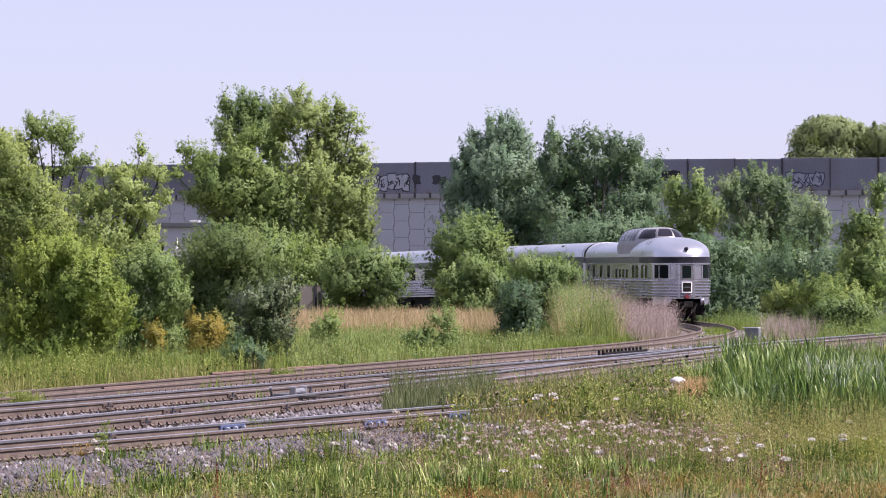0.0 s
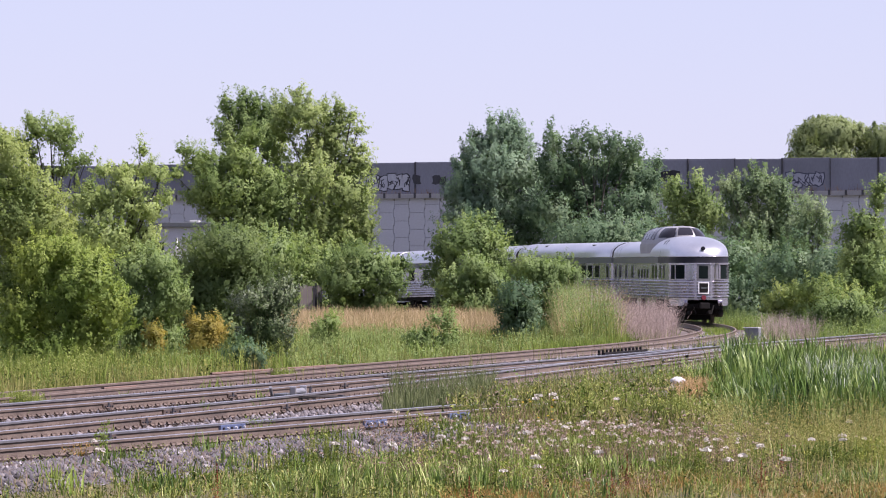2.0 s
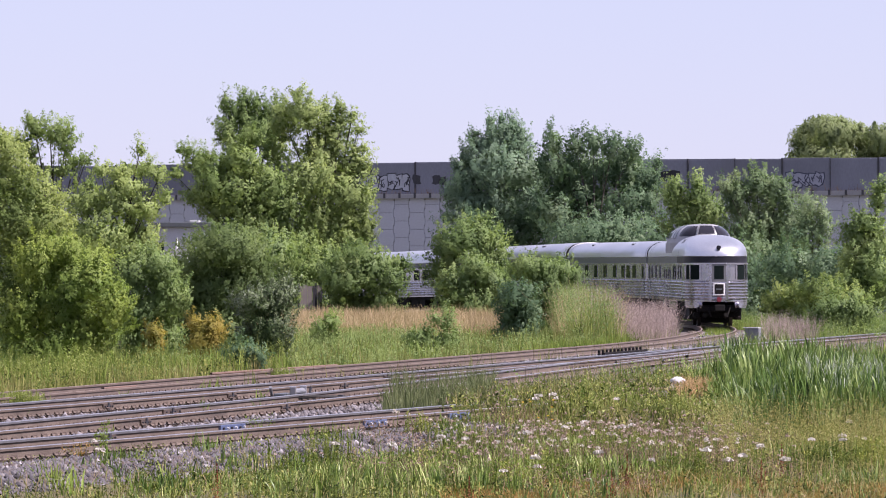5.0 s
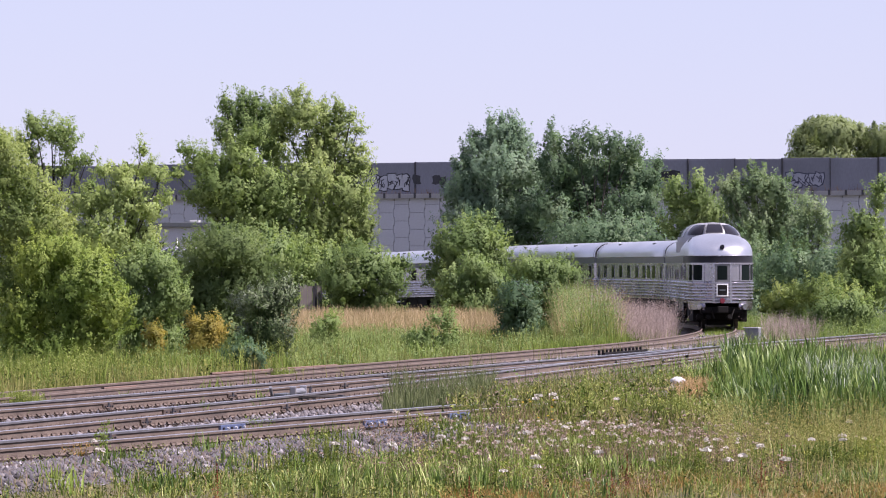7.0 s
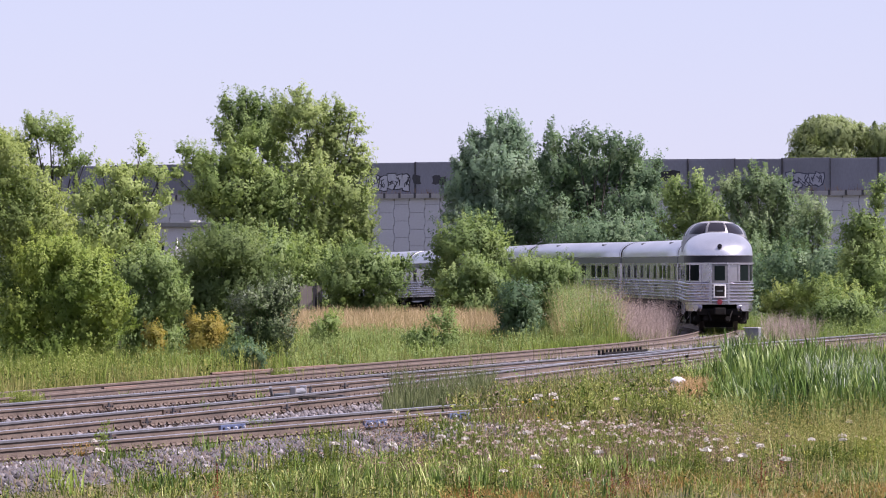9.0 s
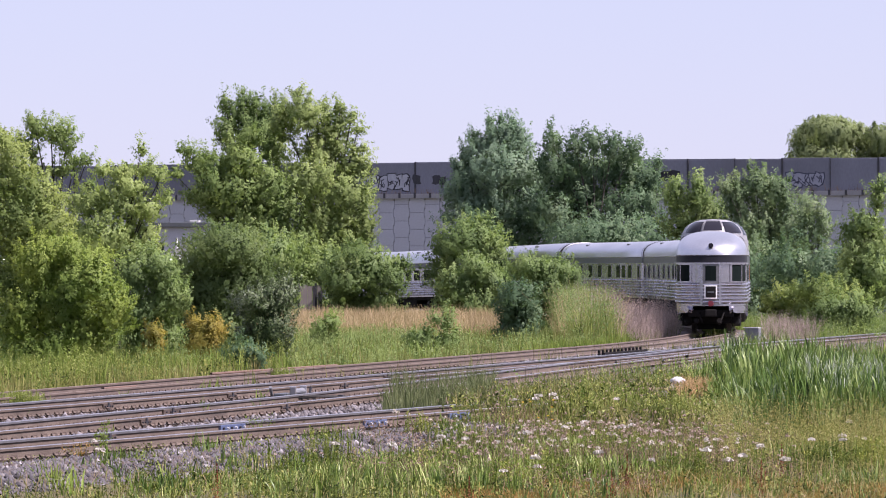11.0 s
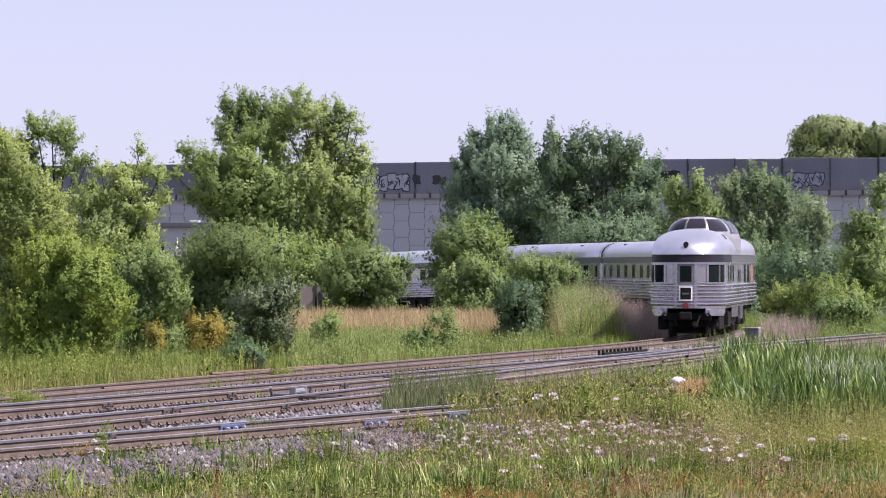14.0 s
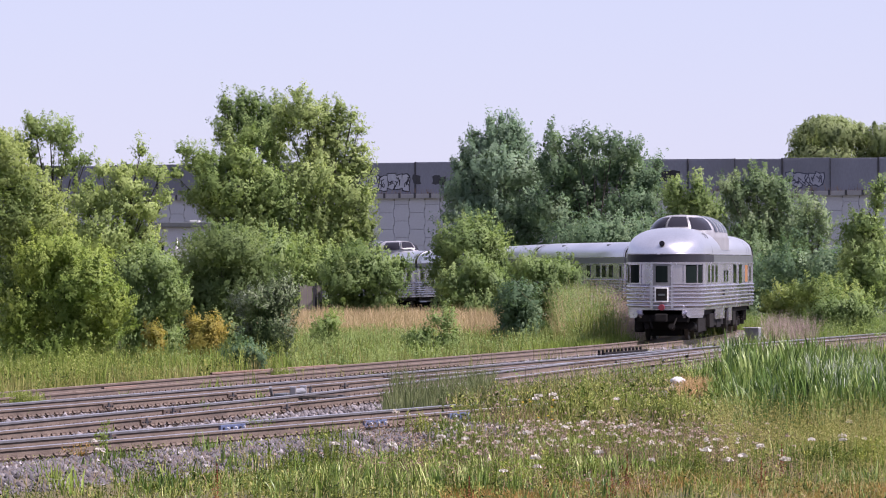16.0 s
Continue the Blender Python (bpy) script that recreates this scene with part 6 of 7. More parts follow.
field("overgrowth_grass", "tall grass overgrowing the disused end of the near track", GRASS["mixed"], 15000, (-0.05, 1.25), (97, 135), (0.5, 0.95), (0.008, 0.018), 36, 0.35, 0, where=lambda x, y: (near_edge(x, y) > -1.6) & (x > 0.5 - (y - 97) * 0.05) & (x > np.interp(y, TRACKS["second"][:, 1], TRACKS["second"][:, 0]) + 1.6))
weeds("meadow_weeds", "leafy weeds in the meadow behind the tracks", LEAF["mid"], 34000, (-1.1, 1.1), (118, 270), (0.05, 0.75), (0.045, 0.1), 37, lambda x, y: (track_dist(x, y) > 2.6) & (wav(x, y, 0.22, 1) > -0.3), 0.3)
weeds("meadow_pale_weeds", "soft green weeds in the meadow", LEAF["mid"], 16000, (-1.1, 1.1), (118, 270), (0.1, 0.8), (0.035, 0.085), 38, lambda x, y: (track_dist(x, y) > 2.6) & (wav(x, y, 0.25, 7) > 0.0), 0.3)
weeds("bank_weeds", "light green weeds on the bank beside the curved track", LEAF["light"], 9000, (0.55, 1.25), (205, 262), (0.1, 0.9), (0.05, 0.11), 39, lambda x, y: x > np.interp(-y, -AY, AX) + 2.4, 0.3)
field("bank_grass", "tall green grass on the bank beside the curved track", GRASS["lush"], 9000, (0.55, 1.25), (205, 262), (0.6, 1.3), (0.02, 0.04), 48, 0.25, 2.2, where=lambda x, y: x > np.interp(-y, -AY, AX) + 2.2, simple=True)
field("dead_scrub", "dead purplish brown scrub on the bank", GRASS["deadreed"], 9000, (0.66, 0.84), (205, 226), (0.7, 1.5), (0.012, 0.026), 49, 0.4, 2.4, where=lambda x, y: (x > np.interp(-y, -AY, AX) + 2.3) & (wav(x, y, 0.5, 3) > -0.3), simple=True)
weeds("airy_weeds", "pale airy weeds before the reeds", GRASS["airy"], 36000, (0.6, 1.06), (84, 99), (0.1, 1.05), (0.016, 0.036), 50, lambda x, y: wav(x, y, 0.6, 4) > -0.5, 0.18, slim=0.3)
weeds("low_weeds", "low small-leaved weeds in the foreground", GRASS["herb"], 26000, (-1.1, 1.1), (70, 84), (0.0, 0.26), (0.016, 0.036), 69, lambda x, y: wav(x, y, 1.0, 3) > -0.6, 0.12)
weeds("olive_haze", "fine olive and tan weeds in the foreground", GRASS["airy"], 17000, (0.5, 1.1), (70, 99), (0.02, 0.5), (0.014, 0.034), 70, front, 0.16, slim=0.3)
field("tan_stems", "thin tan grass stems in the foreground", GRASS["tan"], 1200, (0.4, 1.15), (66, 96), (0.25, 0.55), (0.006, 0.012), 71, 0.35, 0)
flower_heads("white_umbel_flowers", "flat white flower heads on thin stalks", GRASS["flower"], (0.4, 0.66), (0.045, 0.075), 62, (-0.95, 1.0), (73, 104), 41, lambda x, y: front(x, y), 40, 0.35, 26, 0.5)
flower_heads("mauve_thistle_flowers", "fading mauve thistle heads in the foreground", GRASS["pink"], (0.36, 0.62), (0.022, 0.042), 250, (0.02, 0.68), (77, 94), 42, front, 22, 0.9, 12, 0.6)
flower_heads("pale_thistle_flowers", "pale seeding thistle heads along the field", GRASS["fluff"], (0.4, 0.62), (0.02, 0.04), 150, (0.0, 0.68), (78, 94), 51, front, 20, 0.9, 10, 0.5)
flower_heads("scattered_thistle_flowers", "single mauve thistle heads among the grass", GRASS["pink"], (0.36, 0.6), (0.02, 0.034), 70, (-0.4, 0.95), (76, 104), 58, front, 18, 0.9)
flower_heads("yellow_flowers", "small yellow flowers in the grass", GRASS["yellow"], (0.4, 0.6), (0.02, 0.034), 16, (0.17, 0.25), (96, 104), 43, front, 12, 0.5)
herbs("thistle_stems", "withered brown thistle stems below the seed heads", GRASS["stem"], 1300, (0.1, 0.66), (78, 104), (0.3, 0.58), (0.03, 0.075), 54, front, 12, 10, 0.26, 0.3)
herbs("tall_herbs", "dark green leafy herbs among the grass", GRASS["leaf"], 1700, (-0.75, 1.02), (76, 118), (0.28, 0.62), (0.05, 0.12), 55, lambda x, y: (near_edge(x, y) > edge(y) + 0.4) & (wav(x, y, 0.75, 3) > 0.05), 15, 12, 0.24)
herbs("low_herbs", "leafy green herbs in the near foreground", GRASS["leaf"], 1500, (0.0, 0.95), (75, 96), (0.2, 0.45), (0.04, 0.085), 56, lambda x, y: wav(x, y, 0.9, 6) > -0.1, 14, 12, 0.22)
herbs("pale_herbs", "yellow-green leafy herbs overgrowing the track end", GRASS["leaf2"], 1300, (0.02, 0.62), (100, 138), (0.4, 0.85), (0.06, 0.13), 57, lambda x, y: (wav(x, y, 0.6, 8) > 0.0) & (x > np.interp(y, TRACKS["second"][:, 1], TRACKS["second"][:, 0]) + 1.9) & (near_edge(x, y) > -1.2), 13, 10, 0.25)
herbs("verge_herbs", "fresh green upright herbs below the trees", GRASS["leaf2"], 2000, (-1.08, -0.32), (121, 150), (0.5, 1.25), (0.07, 0.15), 59, lambda x, y: (track_dist(x, y) > 2.3) & (wav(x, y, 0.45, 1) > -0.1), 13, 12, 0.28)
herbs("track_herbs", "green herbs growing through the old curved track", GRASS["leaf2"], 700, (-1.05, 0.2), (106, 142), (0.2, 0.5), (0.05, 0.1), 85, lambda x, y: (np.abs(x - np.interp(-y, -AY, AX) - 0.4) < 1.5) & (wav(x, y, 0.7, 6) > 0.15), 12, 12, 0.22)
herbs("meadow_herbs", "leafy green herbs across the meadow", LEAF["olive2"], 2300, (-0.7, 0.35), (140, 228), (0.5, 1.0), (0.06, 0.13), 80, lambda x, y: (track_dist(x, y) > 2.5) & (wav(x, y, 0.3, 9) > 0.1), 10, 12, 0.4)
for i, (dx, dy) in enumerate(((2.75, 74.5), (4.6, 72.0), (0.35, 66.5), (5.3, 78.0), (-3.2, 70.5), (2.3, 68.0))):
    rng = np.random.default_rng(60 + i)
    n = 260
    f = rng.uniform(0, 1, n)
    ang = rng.uniform(0, 6.283, n)
    gz = float(ground_z(np.array([dx]), np.array([dy]))[0])
    rr = 0.028 * (1.1 - f)
    br = np.where(rng.uniform(0, 1, n) < 0.7, 0.0, rng.choice([-0.07, 0.06], n))
    pts = np.column_stack([dx + br * (0.4 + f * 0.6) + np.cos(ang) * rr, dy + np.sin(ang) * rr, gz + 0.15 + f * np.where(br == 0, 0.52, 0.36)])
    d = leaves("dock_plant", pts, rng.uniform(0.014, 0.03, n), GRASS["dock"], None, rng, slim=0.7)
    tagged(d, "red-brown seeding dock plant in the grass", "weed", "dock plants")


# ---- trackside things ----
def joint_bar(x, y, lat, label):
    """Blue painted insulated rail joint with bolts, clamped to one side of a rail."""
    pts = TRACKS["near"]
    h = headings(pts)
    cx, hx, hy = (np.interp(y, pts[:, 1], v) for v in (pts[:, 0], h[:, 0], h[:, 1]))
    m = Matrix.Translation((cx, y, 0)) @ Matrix.Rotation(math.atan2(-hx, hy), 4, "Z")
    ob = empty("rail_joint", m, label, "rail joint", "rail joints")
    side = 1 if lat > 0 else -1
    x0 = lat + 0.012
    part("bar", box_bm(x0, x0 + 0.05, -0.6, 0.6, -0.15, -0.035, 0.012), M["blue"], ob)
    part("lip", box_bm(x0, x0 + 0.085, -0.6, 0.6, -0.168, -0.15, 0.006), M["blue"], ob)
    for q in range(6):
        yy = -0.5 + q * 0.2
        part("bolt", cyl_bm((x0 + 0.04, yy, -0.095), (x0 + 0.085, yy, -0.095), 0.022, seg=6), M["palegrey"] if q % 2 else M["black"], ob)


joint_bar(0, 93.1, 0.7525, "blue painted insulated joint on the near rail")
joint_bar(0, 89.9, -0.7525, "blue painted insulated joint on the far rail")
joint_bar(0, 97.6, 0.7525, "blue painted insulated joint half hidden in weeds")


def fishplate(key, y, lat, half, mat, label):
    """Bolted joint plates on both sides of a rail."""
    pts = TRACKS[key]
    h = headings(pts)
    cx, hx, hy = (np.interp(y, pts[:, 1], v) for v in (pts[:, 0], h[:, 0], h[:, 1]))
    m = Matrix.Translation((cx, y, 0)) @ Matrix.Rotation(math.atan2(-hx, hy), 4, "Z")
    ob = empty("fishplate", m, label, "rail joint", "rail joints")
    for sg in (-1, 1):
        part("bar", box_bm(lat + sg * 0.012, lat + sg * 0.05, -half, half, -0.15, -0.045, 0.01), mat, ob)
    for q in range(4):
        yy = -half * 0.75 + q * half * 0.5
        part("bolt", cyl_bm((lat - 0.07, yy, -0.1), (lat + 0.08, yy, -0.1), 0.02, seg=6), M["black"], ob)
    part("bond_wire", box_bm(lat + 0.05, lat + 0.075, -0.05, 0.05, -0.2, -0.02, 0.01), M["black"], ob)


for key, y, lat in (("third", 104.2, 0.7525), ("third", 112.5, 0.7525), ("third", 121.5, 0.7525), ("second", 93.6, 0.7525), ("second", 103.0, 0.7525), ("second", 89.2, -0.7525), ("near", 84.6, -0.7525), ("third", 131.0, -0.7525)):
    fishplate(key, y, lat, 0.3, M["clip"], "rusty bolted rail joint with a dark bond wire")
fishplate("second", 100.0, -0.7525, 0.6, M["clip"], "dark brown bolted rail joint")


def build_tall_weed(x, y, h, n, seed, pal):
    """Upright weed: leaves ranked along a few straight stems."""
    rng = np.random.default_rng(seed)
    gz = float(ground_z(np.array([x]), np.array([y]))[0])
    ob = empty("tall_weed", Matrix.Translation((x, y, gz)), "upright leafy green weed growing beside the rail", "weed", "tall weeds")
    bm = bmesh.new()
    C = []
    for q in range(4):
        tip = Vector((rng.normal() * 0.12, rng.normal() * 0.08, h * rng.uniform(0.65, 1.0)))
        cyl_bm((0, 0, 0), tip, 0.008, 0.003, 5, bm)
        f = rng.uniform(0.1, 1.0, n)
        C.append(np.array(tip)[None] * f[:, None] + rng.normal(size=(n, 3)) * np.array([0.045, 0.045, 0.02]))
    part("stem", bm, GRASS["fresh"], ob)
    leaves("foliage", np.vstack(C), rng.uniform(0.03, 0.075, 4 * n), GRASS[pal], ob, rng, slim=0.35)


build_tall_weed(-5.42, 79.6, 0.72, 60, 1, "fresh")
build_tall_weed(-5.75, 79.0, 0.4, 40, 2, "russet")
build_tall_weed(-3.3, 90.6, 0.5, 30, 3, "fresh")
build_tall_weed(1.2, 99.0, 0.8, 50, 4, "fresh")
build_tall_weed(2.9, 100.5, 0.95, 60, 5, "lush")
build_tall_weed(-9.5, 122.0, 1.0, 60, 6, "fresh")


def build_switch_machine(x, y, turn, label):
    ob = empty("switch_machine", Matrix.Translation((x, y, -0.12)) @ Matrix.Rotation(turn, 4, "Z"), label, "switch machine")
    part("base_plate", box_bm(-0.5, 0.45, -0.55, 0.6, -0.12, 0.04, 0.01), M["under"], ob)
    part("housing", box_bm(-0.26, 0.02, -0.4, 0.42, 0.04, 0.13, 0.035), M["greyband"], ob, "dark grey cast housing")
    part("motor", cyl_bm((0.16, -0.3, 0.16), (0.16, 0.5, 0.17), 0.07, 0.075, 12), M["cabinet"], ob, "pale grey motor tube")
    for q in (-0.36, 0.5):
        part("end_lug", box_bm(0.1, 0.24, q, q + 0.07, 0.04, 0.28, 0.02), M["cabinet"], ob, "pale end lug")
    part("hand_lever", cyl_bm((-0.3, -0.35, 0.08), (-0.3, -0.5, 0.27), 0.03, 0.04, 8), M["cabinet"], ob)
    for q in (-0.25, 0.3):
        part("rod", cyl_bm((0.3, q, 0.07), (1.5, q, 0.05), 0.022, seg=8), M["wheel"], ob)
    part("crank", cyl_bm((0.3, 0.6, 0.1), (0.32, 0.64, 0.26), 0.03, seg=8), M["black"], ob)


build_switch_machine(-3.4, 110.4, -0.24, "low grey switch machine beside the rails")


def build_rod_box():
    ob = empty("switch_rod_cover", Matrix.Translation((-2.35, 109.9, -0.22)) @ Matrix.Rotation(-0.24, 4, "Z"), "small dark switch fittings beside the rail", "switch fitting")
    part("cover", box_bm(-0.12, 0.14, -0.3, 0.25, 0, 0.12, 0.03), M["cabinet"], ob)
    part("foot", box_bm(-0.18, 0.2, -0.4, 0.3, -0.03, 0.05, 0.02), M["under"], ob)
    part("lug", box_bm(-0.06, 0.06, 0.32, 0.42, 0, 0.2, 0.02), M["black"], ob)


build_rod_box()


def build_cabinet():
    ob = empty("equipment_cabinet", Matrix.Translation((12.42, 200.0, -0.42)) @ Matrix.Rotation(-0.35, 4, "Z"), "small grey steel trackside cabinet on a post", "cabinet")
    part("post", box_bm(-0.06, 0.06, -0.06, 0.06, 0, 0.25), M["cabinet"], ob)
    body = part("body", box_bm(-0.27, 0.27, -0.2, 0.2, 0.1, 0.74, 0.015), M["cabinet"], ob)
    part("lid", box_bm(-0.31, 0.31, -0.24, 0.24, 0.74, 0.78, 0.01), M["palegrey"], ob, "pale overhanging lid")
    part("door", box_bm(-0.24, 0.24, -0.215, -0.2, 0.14, 0.7, 0.008), M["cabinet"], body)
    part("side_strap", box_bm(0.27, 0.31, -0.2, 0.2, 0.1, 0.74, 0.01), M["cabinet"], body)
    part("brace", cyl_bm((0.35, -0.1, 0.55), (0.95, -0.2, 0.0), 0.025, seg=8), M["cabinet"], ob)


build_cabinet()


def build_bag():
    """Crumpled white sack among the weeds."""
    rng = random.Random(8)
    bm = bmesh.new()
    bmesh.ops.create_icosphere(bm, subdivisions=3, radius=1)
    for v in bm.verts:
        k = 1 + 0.18 * noise.noise(v.co * 2.2) + 0.08 * noise.noise(v.co * 6)
        v.co = Vector((v.co.x * 0.17 * k, v.co.y * 0.2 * k, max(v.co.z, -0.5) * 0.11 * k))
    me = bpy.data.meshes.new("white_sack")
    bm.to_mesh(me)
    bm.free()
    me.materials.append(M["sack"])
    for p in me.polygons:
        p.use_smooth = True
    ob = new("white_sack", me)
    ob.location = (5.25, 111.5, 0.24)
    tagged(ob, "crumpled white sack lying on a stone in the weeds", "sack")
    bm = bmesh.new()
    bmesh.ops.create_icosphere(bm, subdivisions=2, radius=1)
    for v in bm.verts:
        k = 1 + 0.25 * noise.noise(v.co * 1.7 + Vector((5, 0, 0)))
        v.co = Vector((v.co.x * 0.24 * k, v.co.y * 0.3 * k, v.co.z * 0.52 * k))
    me = bpy.data.meshes.new("boulder")
    bm.to_mesh(me)
    bm.free()
    me.materials.append(M["coping"])
    ob = new("boulder", me)
    ob.location = (5.2, 111.4, -0.27)
    tagged(ob, "grey boulder half hidden in the weeds", "stone")


build_bag()
plank = empty("plank", Matrix.Translation((4.65, 110.3, 0.1)) @ Matrix.Rotation(0.2, 4, "Z"), "weathered reddish plank lying in the weeds", "plank")
part("board", box_bm(-0.45, 0.45, -0.1, 0.1, -0.03, 0.03, 0.008), M["plank"], plank)
part("stone", box_bm(-0.38, 0.3, -0.1, 0.12, -0.8, -0.03, 0.05), M["coping"], plank)
field("orange_straw", "orange dry straw beside the reeds", GRASS["straw"], 2200, (0.535, 0.6), (108, 114), (0.4, 0.8), (0.01, 0.02), 45, 0.3, 0)


def build_loose_rails():
    """Old rusty rails lying in the grass on the far side."""
    for (x0, y0), (x1, y1), z in (((-6.1, 131.0), (-3.05, 142.2), 0.02), ((-7.9, 115.7), (-7.25, 117.7), 0.01)):
        d = Vector((x1 - x0, y1 - y0, 0))
        ob = empty("loose_rail", Matrix.Translation((x0, y0, z)) @ Matrix.Rotation(math.atan2(-d.x, d.y), 4, "Z"), "rusty old rail lying on timbers in the grass", "rail", "loose rails")
        pts = np.array([(0.0, 0.0), (0.0, d.length / 2), (0.0, d.length)])
        sweep("rail_bar", pts, np.zeros(3), RAIL, M["oldrust"], ob)
        for q in (0.15, 0.5, 0.85):
            part("timber", box_bm(-0.3, 0.3, d.length * q - 0.12, d.length * q + 0.12, -0.9, -0.185, 0.02), M["tie"], ob)


build_loose_rails()


def build_rod_covers():
    """Row of dark switch heater covers across the points."""
    ob = empty("switch_heater", Matrix.Translation((5.75, 163.5, -0.2)) @ Matrix.Rotation(-0.235, 4, "Z"), "row of dark ribbed switch heater covers between rails", "switch fitting")
    me_bm = box_bm(-0.035, 0.035, -0.08, 0.08, 0, 0.32, 0.02)
    me = bpy.data.meshes.new("cover")
    me_bm.to_mesh(me)
    me_bm.free()
    me.materials.append(M["under"])
    part("beam", box_bm(0.22, 0.3, -3.6, 3.5, -0.02, 0.24, 0.02), M["under"], ob, "dark sooty steel beam")
    for q in range(-1, 11):
        c = new("cover", me)
        c.parent, c.matrix_basis = ob, Matrix.Translation((0.15, -3.2 + q * 0.62, 0))


build_rod_covers()


def build_switch_rails():
    """Old diverging rails of the points."""
    for (x0, y0), (x1, y1) in (((7.78, 158.5), (10.9, 181.0)), ((6.57, 149.0), (9.9, 163.0)), ((7.2, 156.5), (11.6, 178.0)), ((5.11, 147.3), (10.16, 170.4)), ((6.26, 143.1), (9.27, 158.5))):
        d = Vector((x1 - x0, y1 - y0, 0))
        ob = empty("switch_rail", Matrix.Translation((x0, y0, 0.004)) @ Matrix.Rotation(math.atan2(-d.x, d.y), 4, "Z"), "worn diverging rail of the points", "rail", "switch rails")
        sweep("rail_bar", np.array([(0.0, 0.0), (0.0, d.length / 2), (0.0, d.length)]), np.zeros(3), RAIL, [M["rust"], M["polish"]], ob, [0, 0, 0, 0, 1, 1, 1, 0, 0, 0, 0, 0, 0, 0])


build_switch_rails()


def build_board_fence():
    ob = empty("board_fence", Matrix.Translation((-8.85, 304, -1.0)), "weathered grey-pink board fence with dark posts", "fence")
    for q in range(5):
        part("board", box_bm(q * 0.3, q * 0.3 + 0.285, 0, 0.03, 0.1, 2.6 + 0.04 * math.sin(q * 2.1), 0.004), M["fence"], ob)
    for q in (0.05, 1.1):
        part("post", box_bm(q - 0.06, q + 0.06, -0.08, 0.0, 0, 2.75, 0.01), M["black"], ob)


build_board_fence()


def build_shed():
    ob = empty("shed", Matrix.Translation((-22.2, 425, -1.1)) @ Matrix.Rotation(-0.1, 4, "Z"), "pale low building with a flat dark roof behind trees", "building")
    part("wall", box_bm(-2.6, 2.6, -0.1, 4, 0, 7.2), M["wallpanel"], ob)
    rf = part("roof", box_bm(-2.9, 3.1, -0.5, 4.3, 7.2, 7.6, 0.05), M["greyband"], ob, "flat dark grey roof")
    part("skylight", box_bm(0.5, 1.3, 0.5, 2, 7.6, 7.78, 0.05), M["palegrey"], rf)
    part("pipe", cyl_bm((-0.45, -0.3, 5.3), (-0.45, -0.3, 6.3), 0.13, 0.05, 8), M["white"], ob, "white vent pipe")
    part("window", box_bm(-2.2, -1.6, -0.16, -0.1, 5.0, 5.9, 0.01), M["glass"], ob, "dark small window")
    aw = part("awning", box_bm(-1.1, 0.1, -1.0, -0.1, 4.72, 4.84, 0.02), M["red"], ob, "faded red awning")
    part("valance", box_bm(-1.1, 0.1, -1.04, -1.0, 4.72, 4.95, 0.01), M["palegrey"], aw)


build_shed()


def build_spray(u0, u1, z0, z1, fill, line, count, seed):
    """Spray-painted lettering kept as plain angular shapes with slashes across."""
    rng = random.Random(seed)
    ob = empty("spray_paint", wall_m(0, 0, 0), "spray-painted angular shapes on the grey barrier", "graffiti", "graffiti")
    step = (u1 - u0) / count
    for q in range(count):
        cx, cz = u0 + step * (q + 0.5), (z0 + z1) / 2 + rng.uniform(-0.08, 0.08)
        w, h = step * 0.62, (z1 - z0) / 2
        angs = sorted(radians(a * 45 + rng.uniform(-16, 16)) for a in range(8))
        prof = [(max(-1, min(1, 1.35 * math.cos(a))) * w * rng.uniform(0.62, 1.12), max(-1, min(1, 1.35 * math.sin(a))) * h * rng.uniform(0.7, 1.12)) for a in angs]
        n = len(prof)
        for grow, dep, mat, nm in ((0.09, -0.032, line, "outline"), (0.0, -0.038 - 0.001 * (q % 2), fill, "fill")):
            if mat is None:
                continue
            ring = [(cx + px + math.copysign(grow, px), cz + pz + math.copysign(grow, pz)) for px, pz in prof]
            V = [(a, dep, b) for a, b in ring] + [(a, dep + 0.004, b) for a, b in ring]
            link_mesh(nm, V, [tuple(range(n))] + [(i, i + n, (i + 1) % n + n, (i + 1) % n) for i in range(n)], mat, ob)
        for k in range(5):
            bx, bz = cx + rng.uniform(-0.6, 0.6) * w, cz + rng.uniform(-0.5, 0.5) * h
            bm = box_bm(-0.045, 0.045, -0.046, -0.041, -h * rng.uniform(0.2, 0.55), h * rng.uniform(0.2, 0.55))
            bmesh.ops.rotate(bm, verts=bm.verts, cent=(0, 0, 0), matrix=Matrix.Rotation(rng.choice((-0.9, -0.35, 0.1, 0.5, 1.2)), 3, "Y"))
            bmesh.ops.translate(bm, verts=bm.verts, vec=(bx, 0, bz))
            part("stroke", bm, line, ob)


build_spray(38.6, 43.2, 9.55, 10.95, M["grafwhite"], M["black"], 6, 1)
build_spray(79.9, 83.2, 9.6, 10.8, M["grafpale"], M["inkblue"], 5, 2)
build_spray(67.2, 69.6, 10.2, 10.95, None, M["black"], 3, 3)
build_spray(43.6, 44.2, 10.2, 10.9, None, M["postgrey"], 1, 4)
build_spray(45.6, 46.8, 10.1, 10.8, None, M["postgrey"], 2, 5)


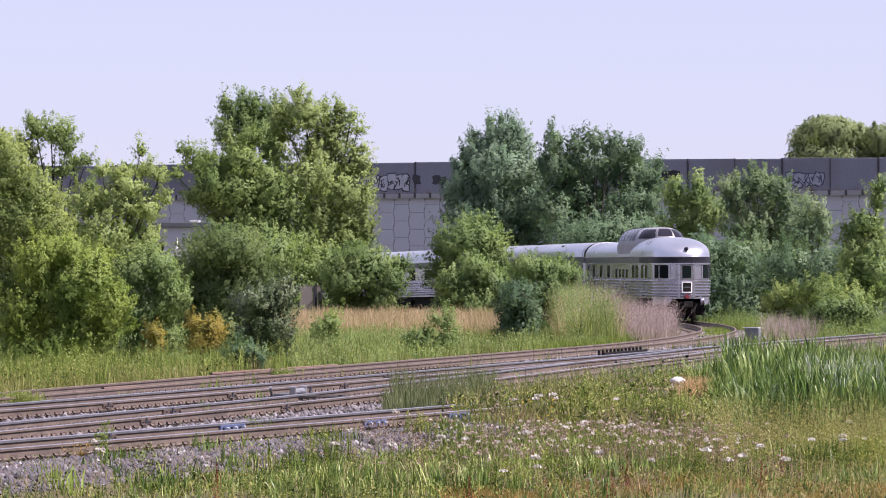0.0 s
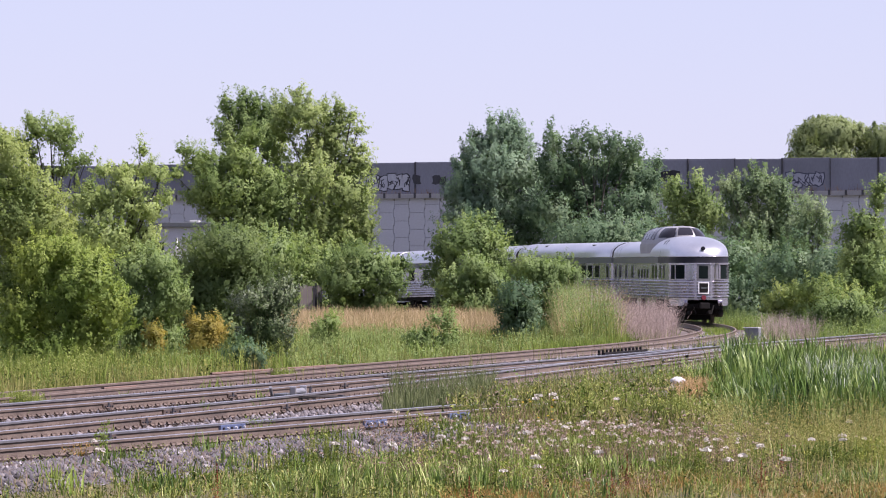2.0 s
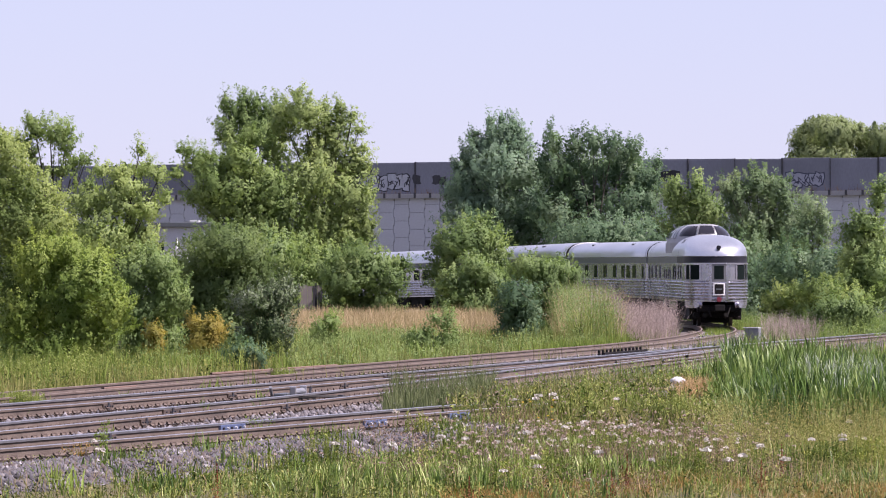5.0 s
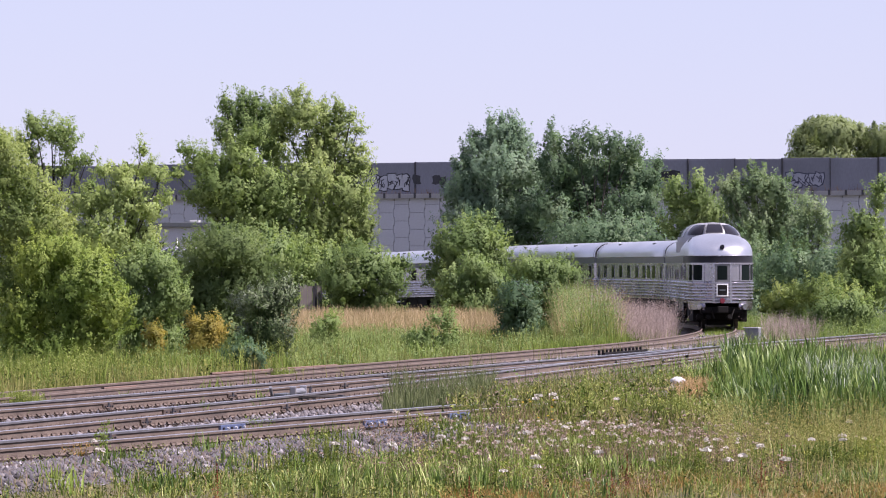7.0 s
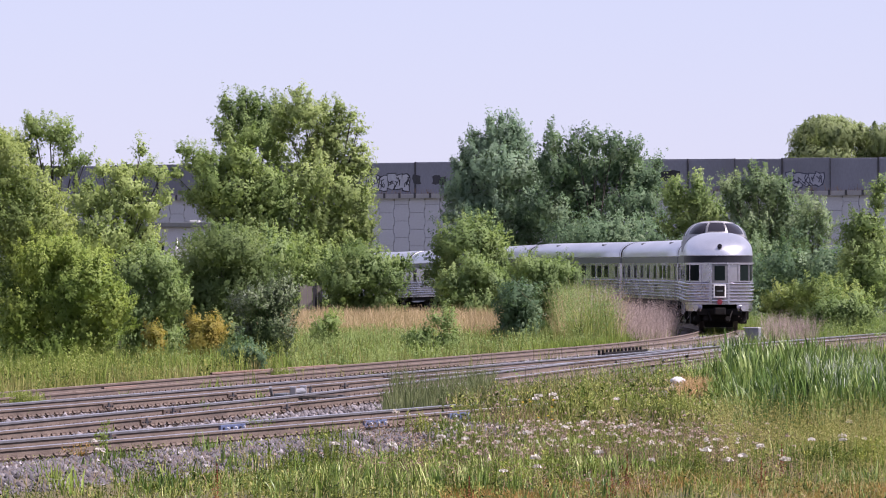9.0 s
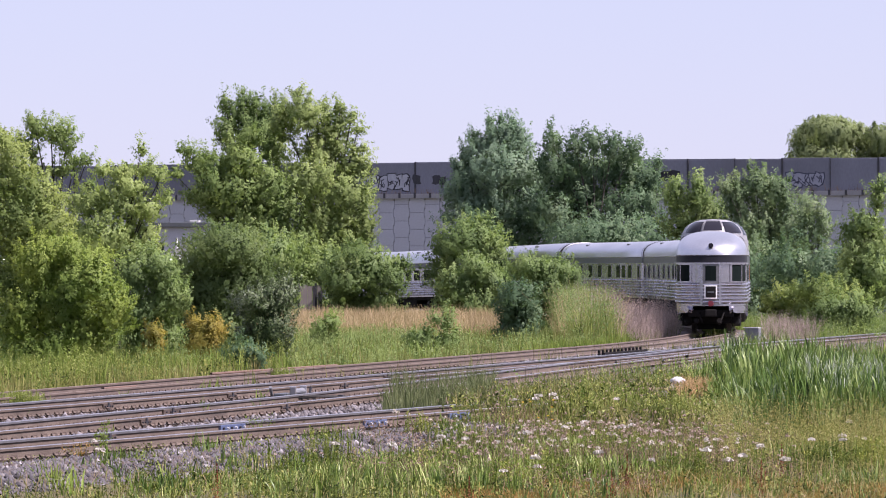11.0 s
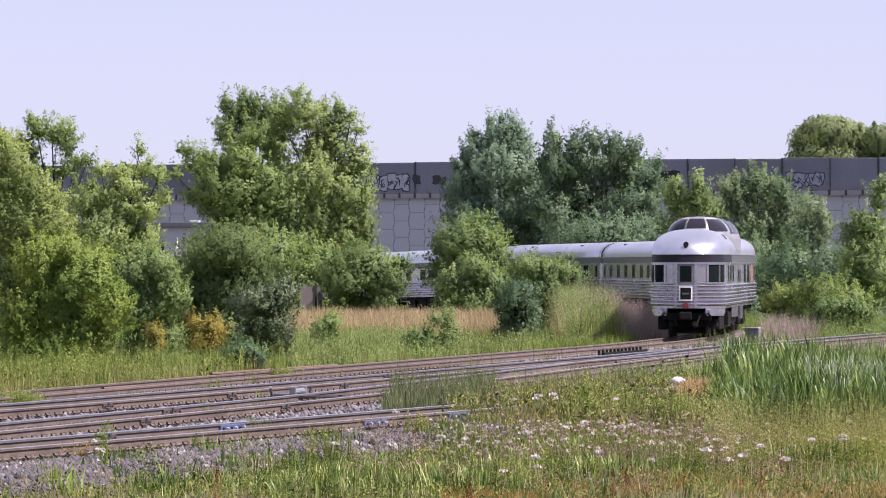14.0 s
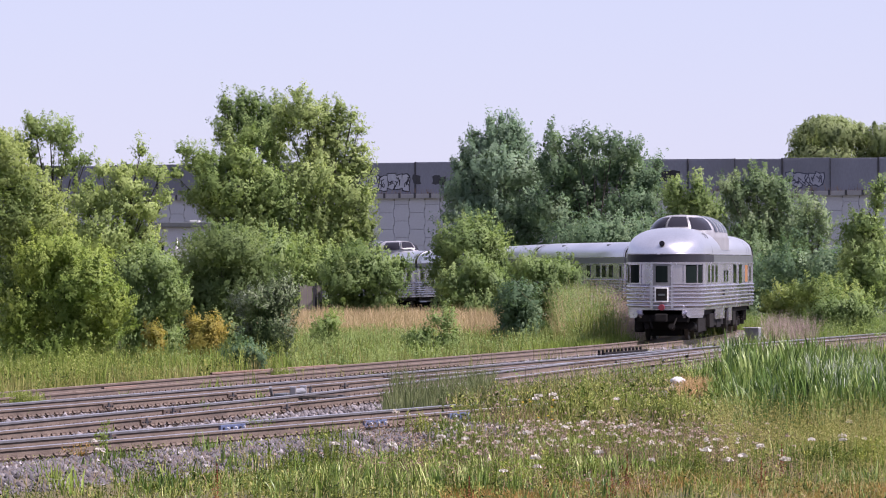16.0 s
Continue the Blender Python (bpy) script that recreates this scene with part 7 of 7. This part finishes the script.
def ledge_weeds():
    """Dry stalks rooted on the ledge at the foot of the barrier."""
    rng = np.random.default_rng(81)
    n = 700
    u = rng.uniform(-2, 92, n)
    u = u[wav(u, u * 0.3, 0.5, 4) > -0.3]
    n = len(u)
    h, w = rng.uniform(0.15, 0.6, n), 0.02
    lean = rng.normal(size=n) * 0.08
    V = np.empty((n, 4, 3))
    for i, (dx, t) in enumerate(((-1, 0), (1, 0), (0.5, 1), (-0.5, 1))):
        V[:, i] = np.column_stack([u + dx * w + lean * t, np.full(n, -0.2), 9.2 + h * t])
    ob = quads_mesh("ledge_weeds", V.reshape(-1, 3), 4, [(0, 1, 2, 3)], GRASS["stem"])
    ob.matrix_basis = wall_m(0, 0, 0)
    tagged(ob, "dry weeds growing along the wall ledge", "weeds", kind="stuff")


ledge_weeds()

weeds("mound_weeds", "pale green leafy weeds beside the dead reeds", LEAF["mid"], 14000, (0.24, 0.47), (200, 226), (0.2, 2.5), (0.045, 0.09), 66, lambda x, y: (x < np.interp(-y, -AY, AX) - 2.6) & (np.abs(x - 6.1) < 1.0 + 0.5 * wav(x, y, 1.1, 1)), 0.3)
weeds("dry_plumes", "feathery brown seed heads of the dead reeds", GRASS["deadreed"], 15000, (0.36, 0.62), (203, 240), (0.5, 1.35), (0.03, 0.075), 83, lambda x, y: (x < np.interp(-y, -AY, AX) - 1.9) & (x > 7.0), 0.22, slim=0.3)
herbs("bank_herbs", "lush green herbs on the bank beside the curved track", LEAF["sage"], 2200, (0.64, 1.03), (206, 262), (0.6, 1.35), (0.1, 0.2), 84, lambda x, y: (x > np.interp(-y, -AY, AX) + 2.4) & (wav(x, y, 0.35, 2) > -0.35), 10, 12, 0.4)
field("straw_plumes", "pale straw plumes standing above the weeds", GRASS["tan"], 3000, (0.26, 0.46), (203, 226), (1.5, 2.8), (0.014, 0.03), 82, 0.25, 2.4, where=lambda x, y: (x > 5.0) & (x < 7.4), simple=True)
field("pink_plumes", "pinkish seeding grass plumes among the weeds", GRASS["deadreed"], 5000, (0.28, 0.5), (203, 230), (1.5, 2.9), (0.012, 0.026), 67, 0.2, 2.4, where=lambda x, y: (x > 5.6) & (x < 7.4), simple=True)

weeds("verge_weeds", "leafy weeds below the trees beside the far track", GRASS["herb"], 11000, (-1.15, -0.28), (119, 142), (0.05, 0.85), (0.04, 0.085), 74, lambda x, y: (track_dist(x, y) > 2.2) & (wav(x, y, 0.4, 5) > -0.2), 0.2)


# ---- what moves ----
def car_pose(s_tail, index):
    """A car rides on its two trucks along the curve; s_tail is the arc length of the train's tail."""
    mid_s = s_tail + 0.2 - 12.65 - index * 25.9
    a, b = on_curve(mid_s - TRUCK_Y), on_curve(mid_s + TRUCK_Y)
    d = b - a
    m = Matrix.Translation((a + b) / 2) @ Matrix.Rotation(math.atan2(-d.x, d.y), 4, "Z")
    return m @ Matrix.Rotation(math.atan2(d.z, math.hypot(d.x, d.y)), 4, "X")


def motions():
    steps = [i * 0.5 for i in range(33)]
    for i, car in enumerate(cars):
        walk(car, [(t, car_pose(arc_at(t), i)) for t in steps])
    # crowns stir in the breeze
    rng = random.Random(17)
    for ob in plants:
        base = ob.matrix_basis.copy()
        amp = 0.55 if ob.name.startswith(("elm", "ash")) else 0.22 if ob.name.startswith(("maple", "poplar", "broadleaf")) else 0.12
        p, q, w = rng.uniform(0, 6.28), rng.uniform(0, 6.28), rng.uniform(1.3, 2.1)
        walk(ob, [(t, base @ Matrix.Rotation(radians(amp * (0.6 * math.sin(w * t + p) + 0.4 * math.sin(2.3 * w * t + q))), 4, "Y")) for t in steps])
    spins = [i * 4 / 30 for i in range(121)]
    for w, (x, y, z) in wheelsets:
        walk(w, [(t, Matrix.Translation((x, y, z)) @ Matrix.Rotation(-arc_at(t) / 0.46, 4, "X")) for t in spins])


motions()
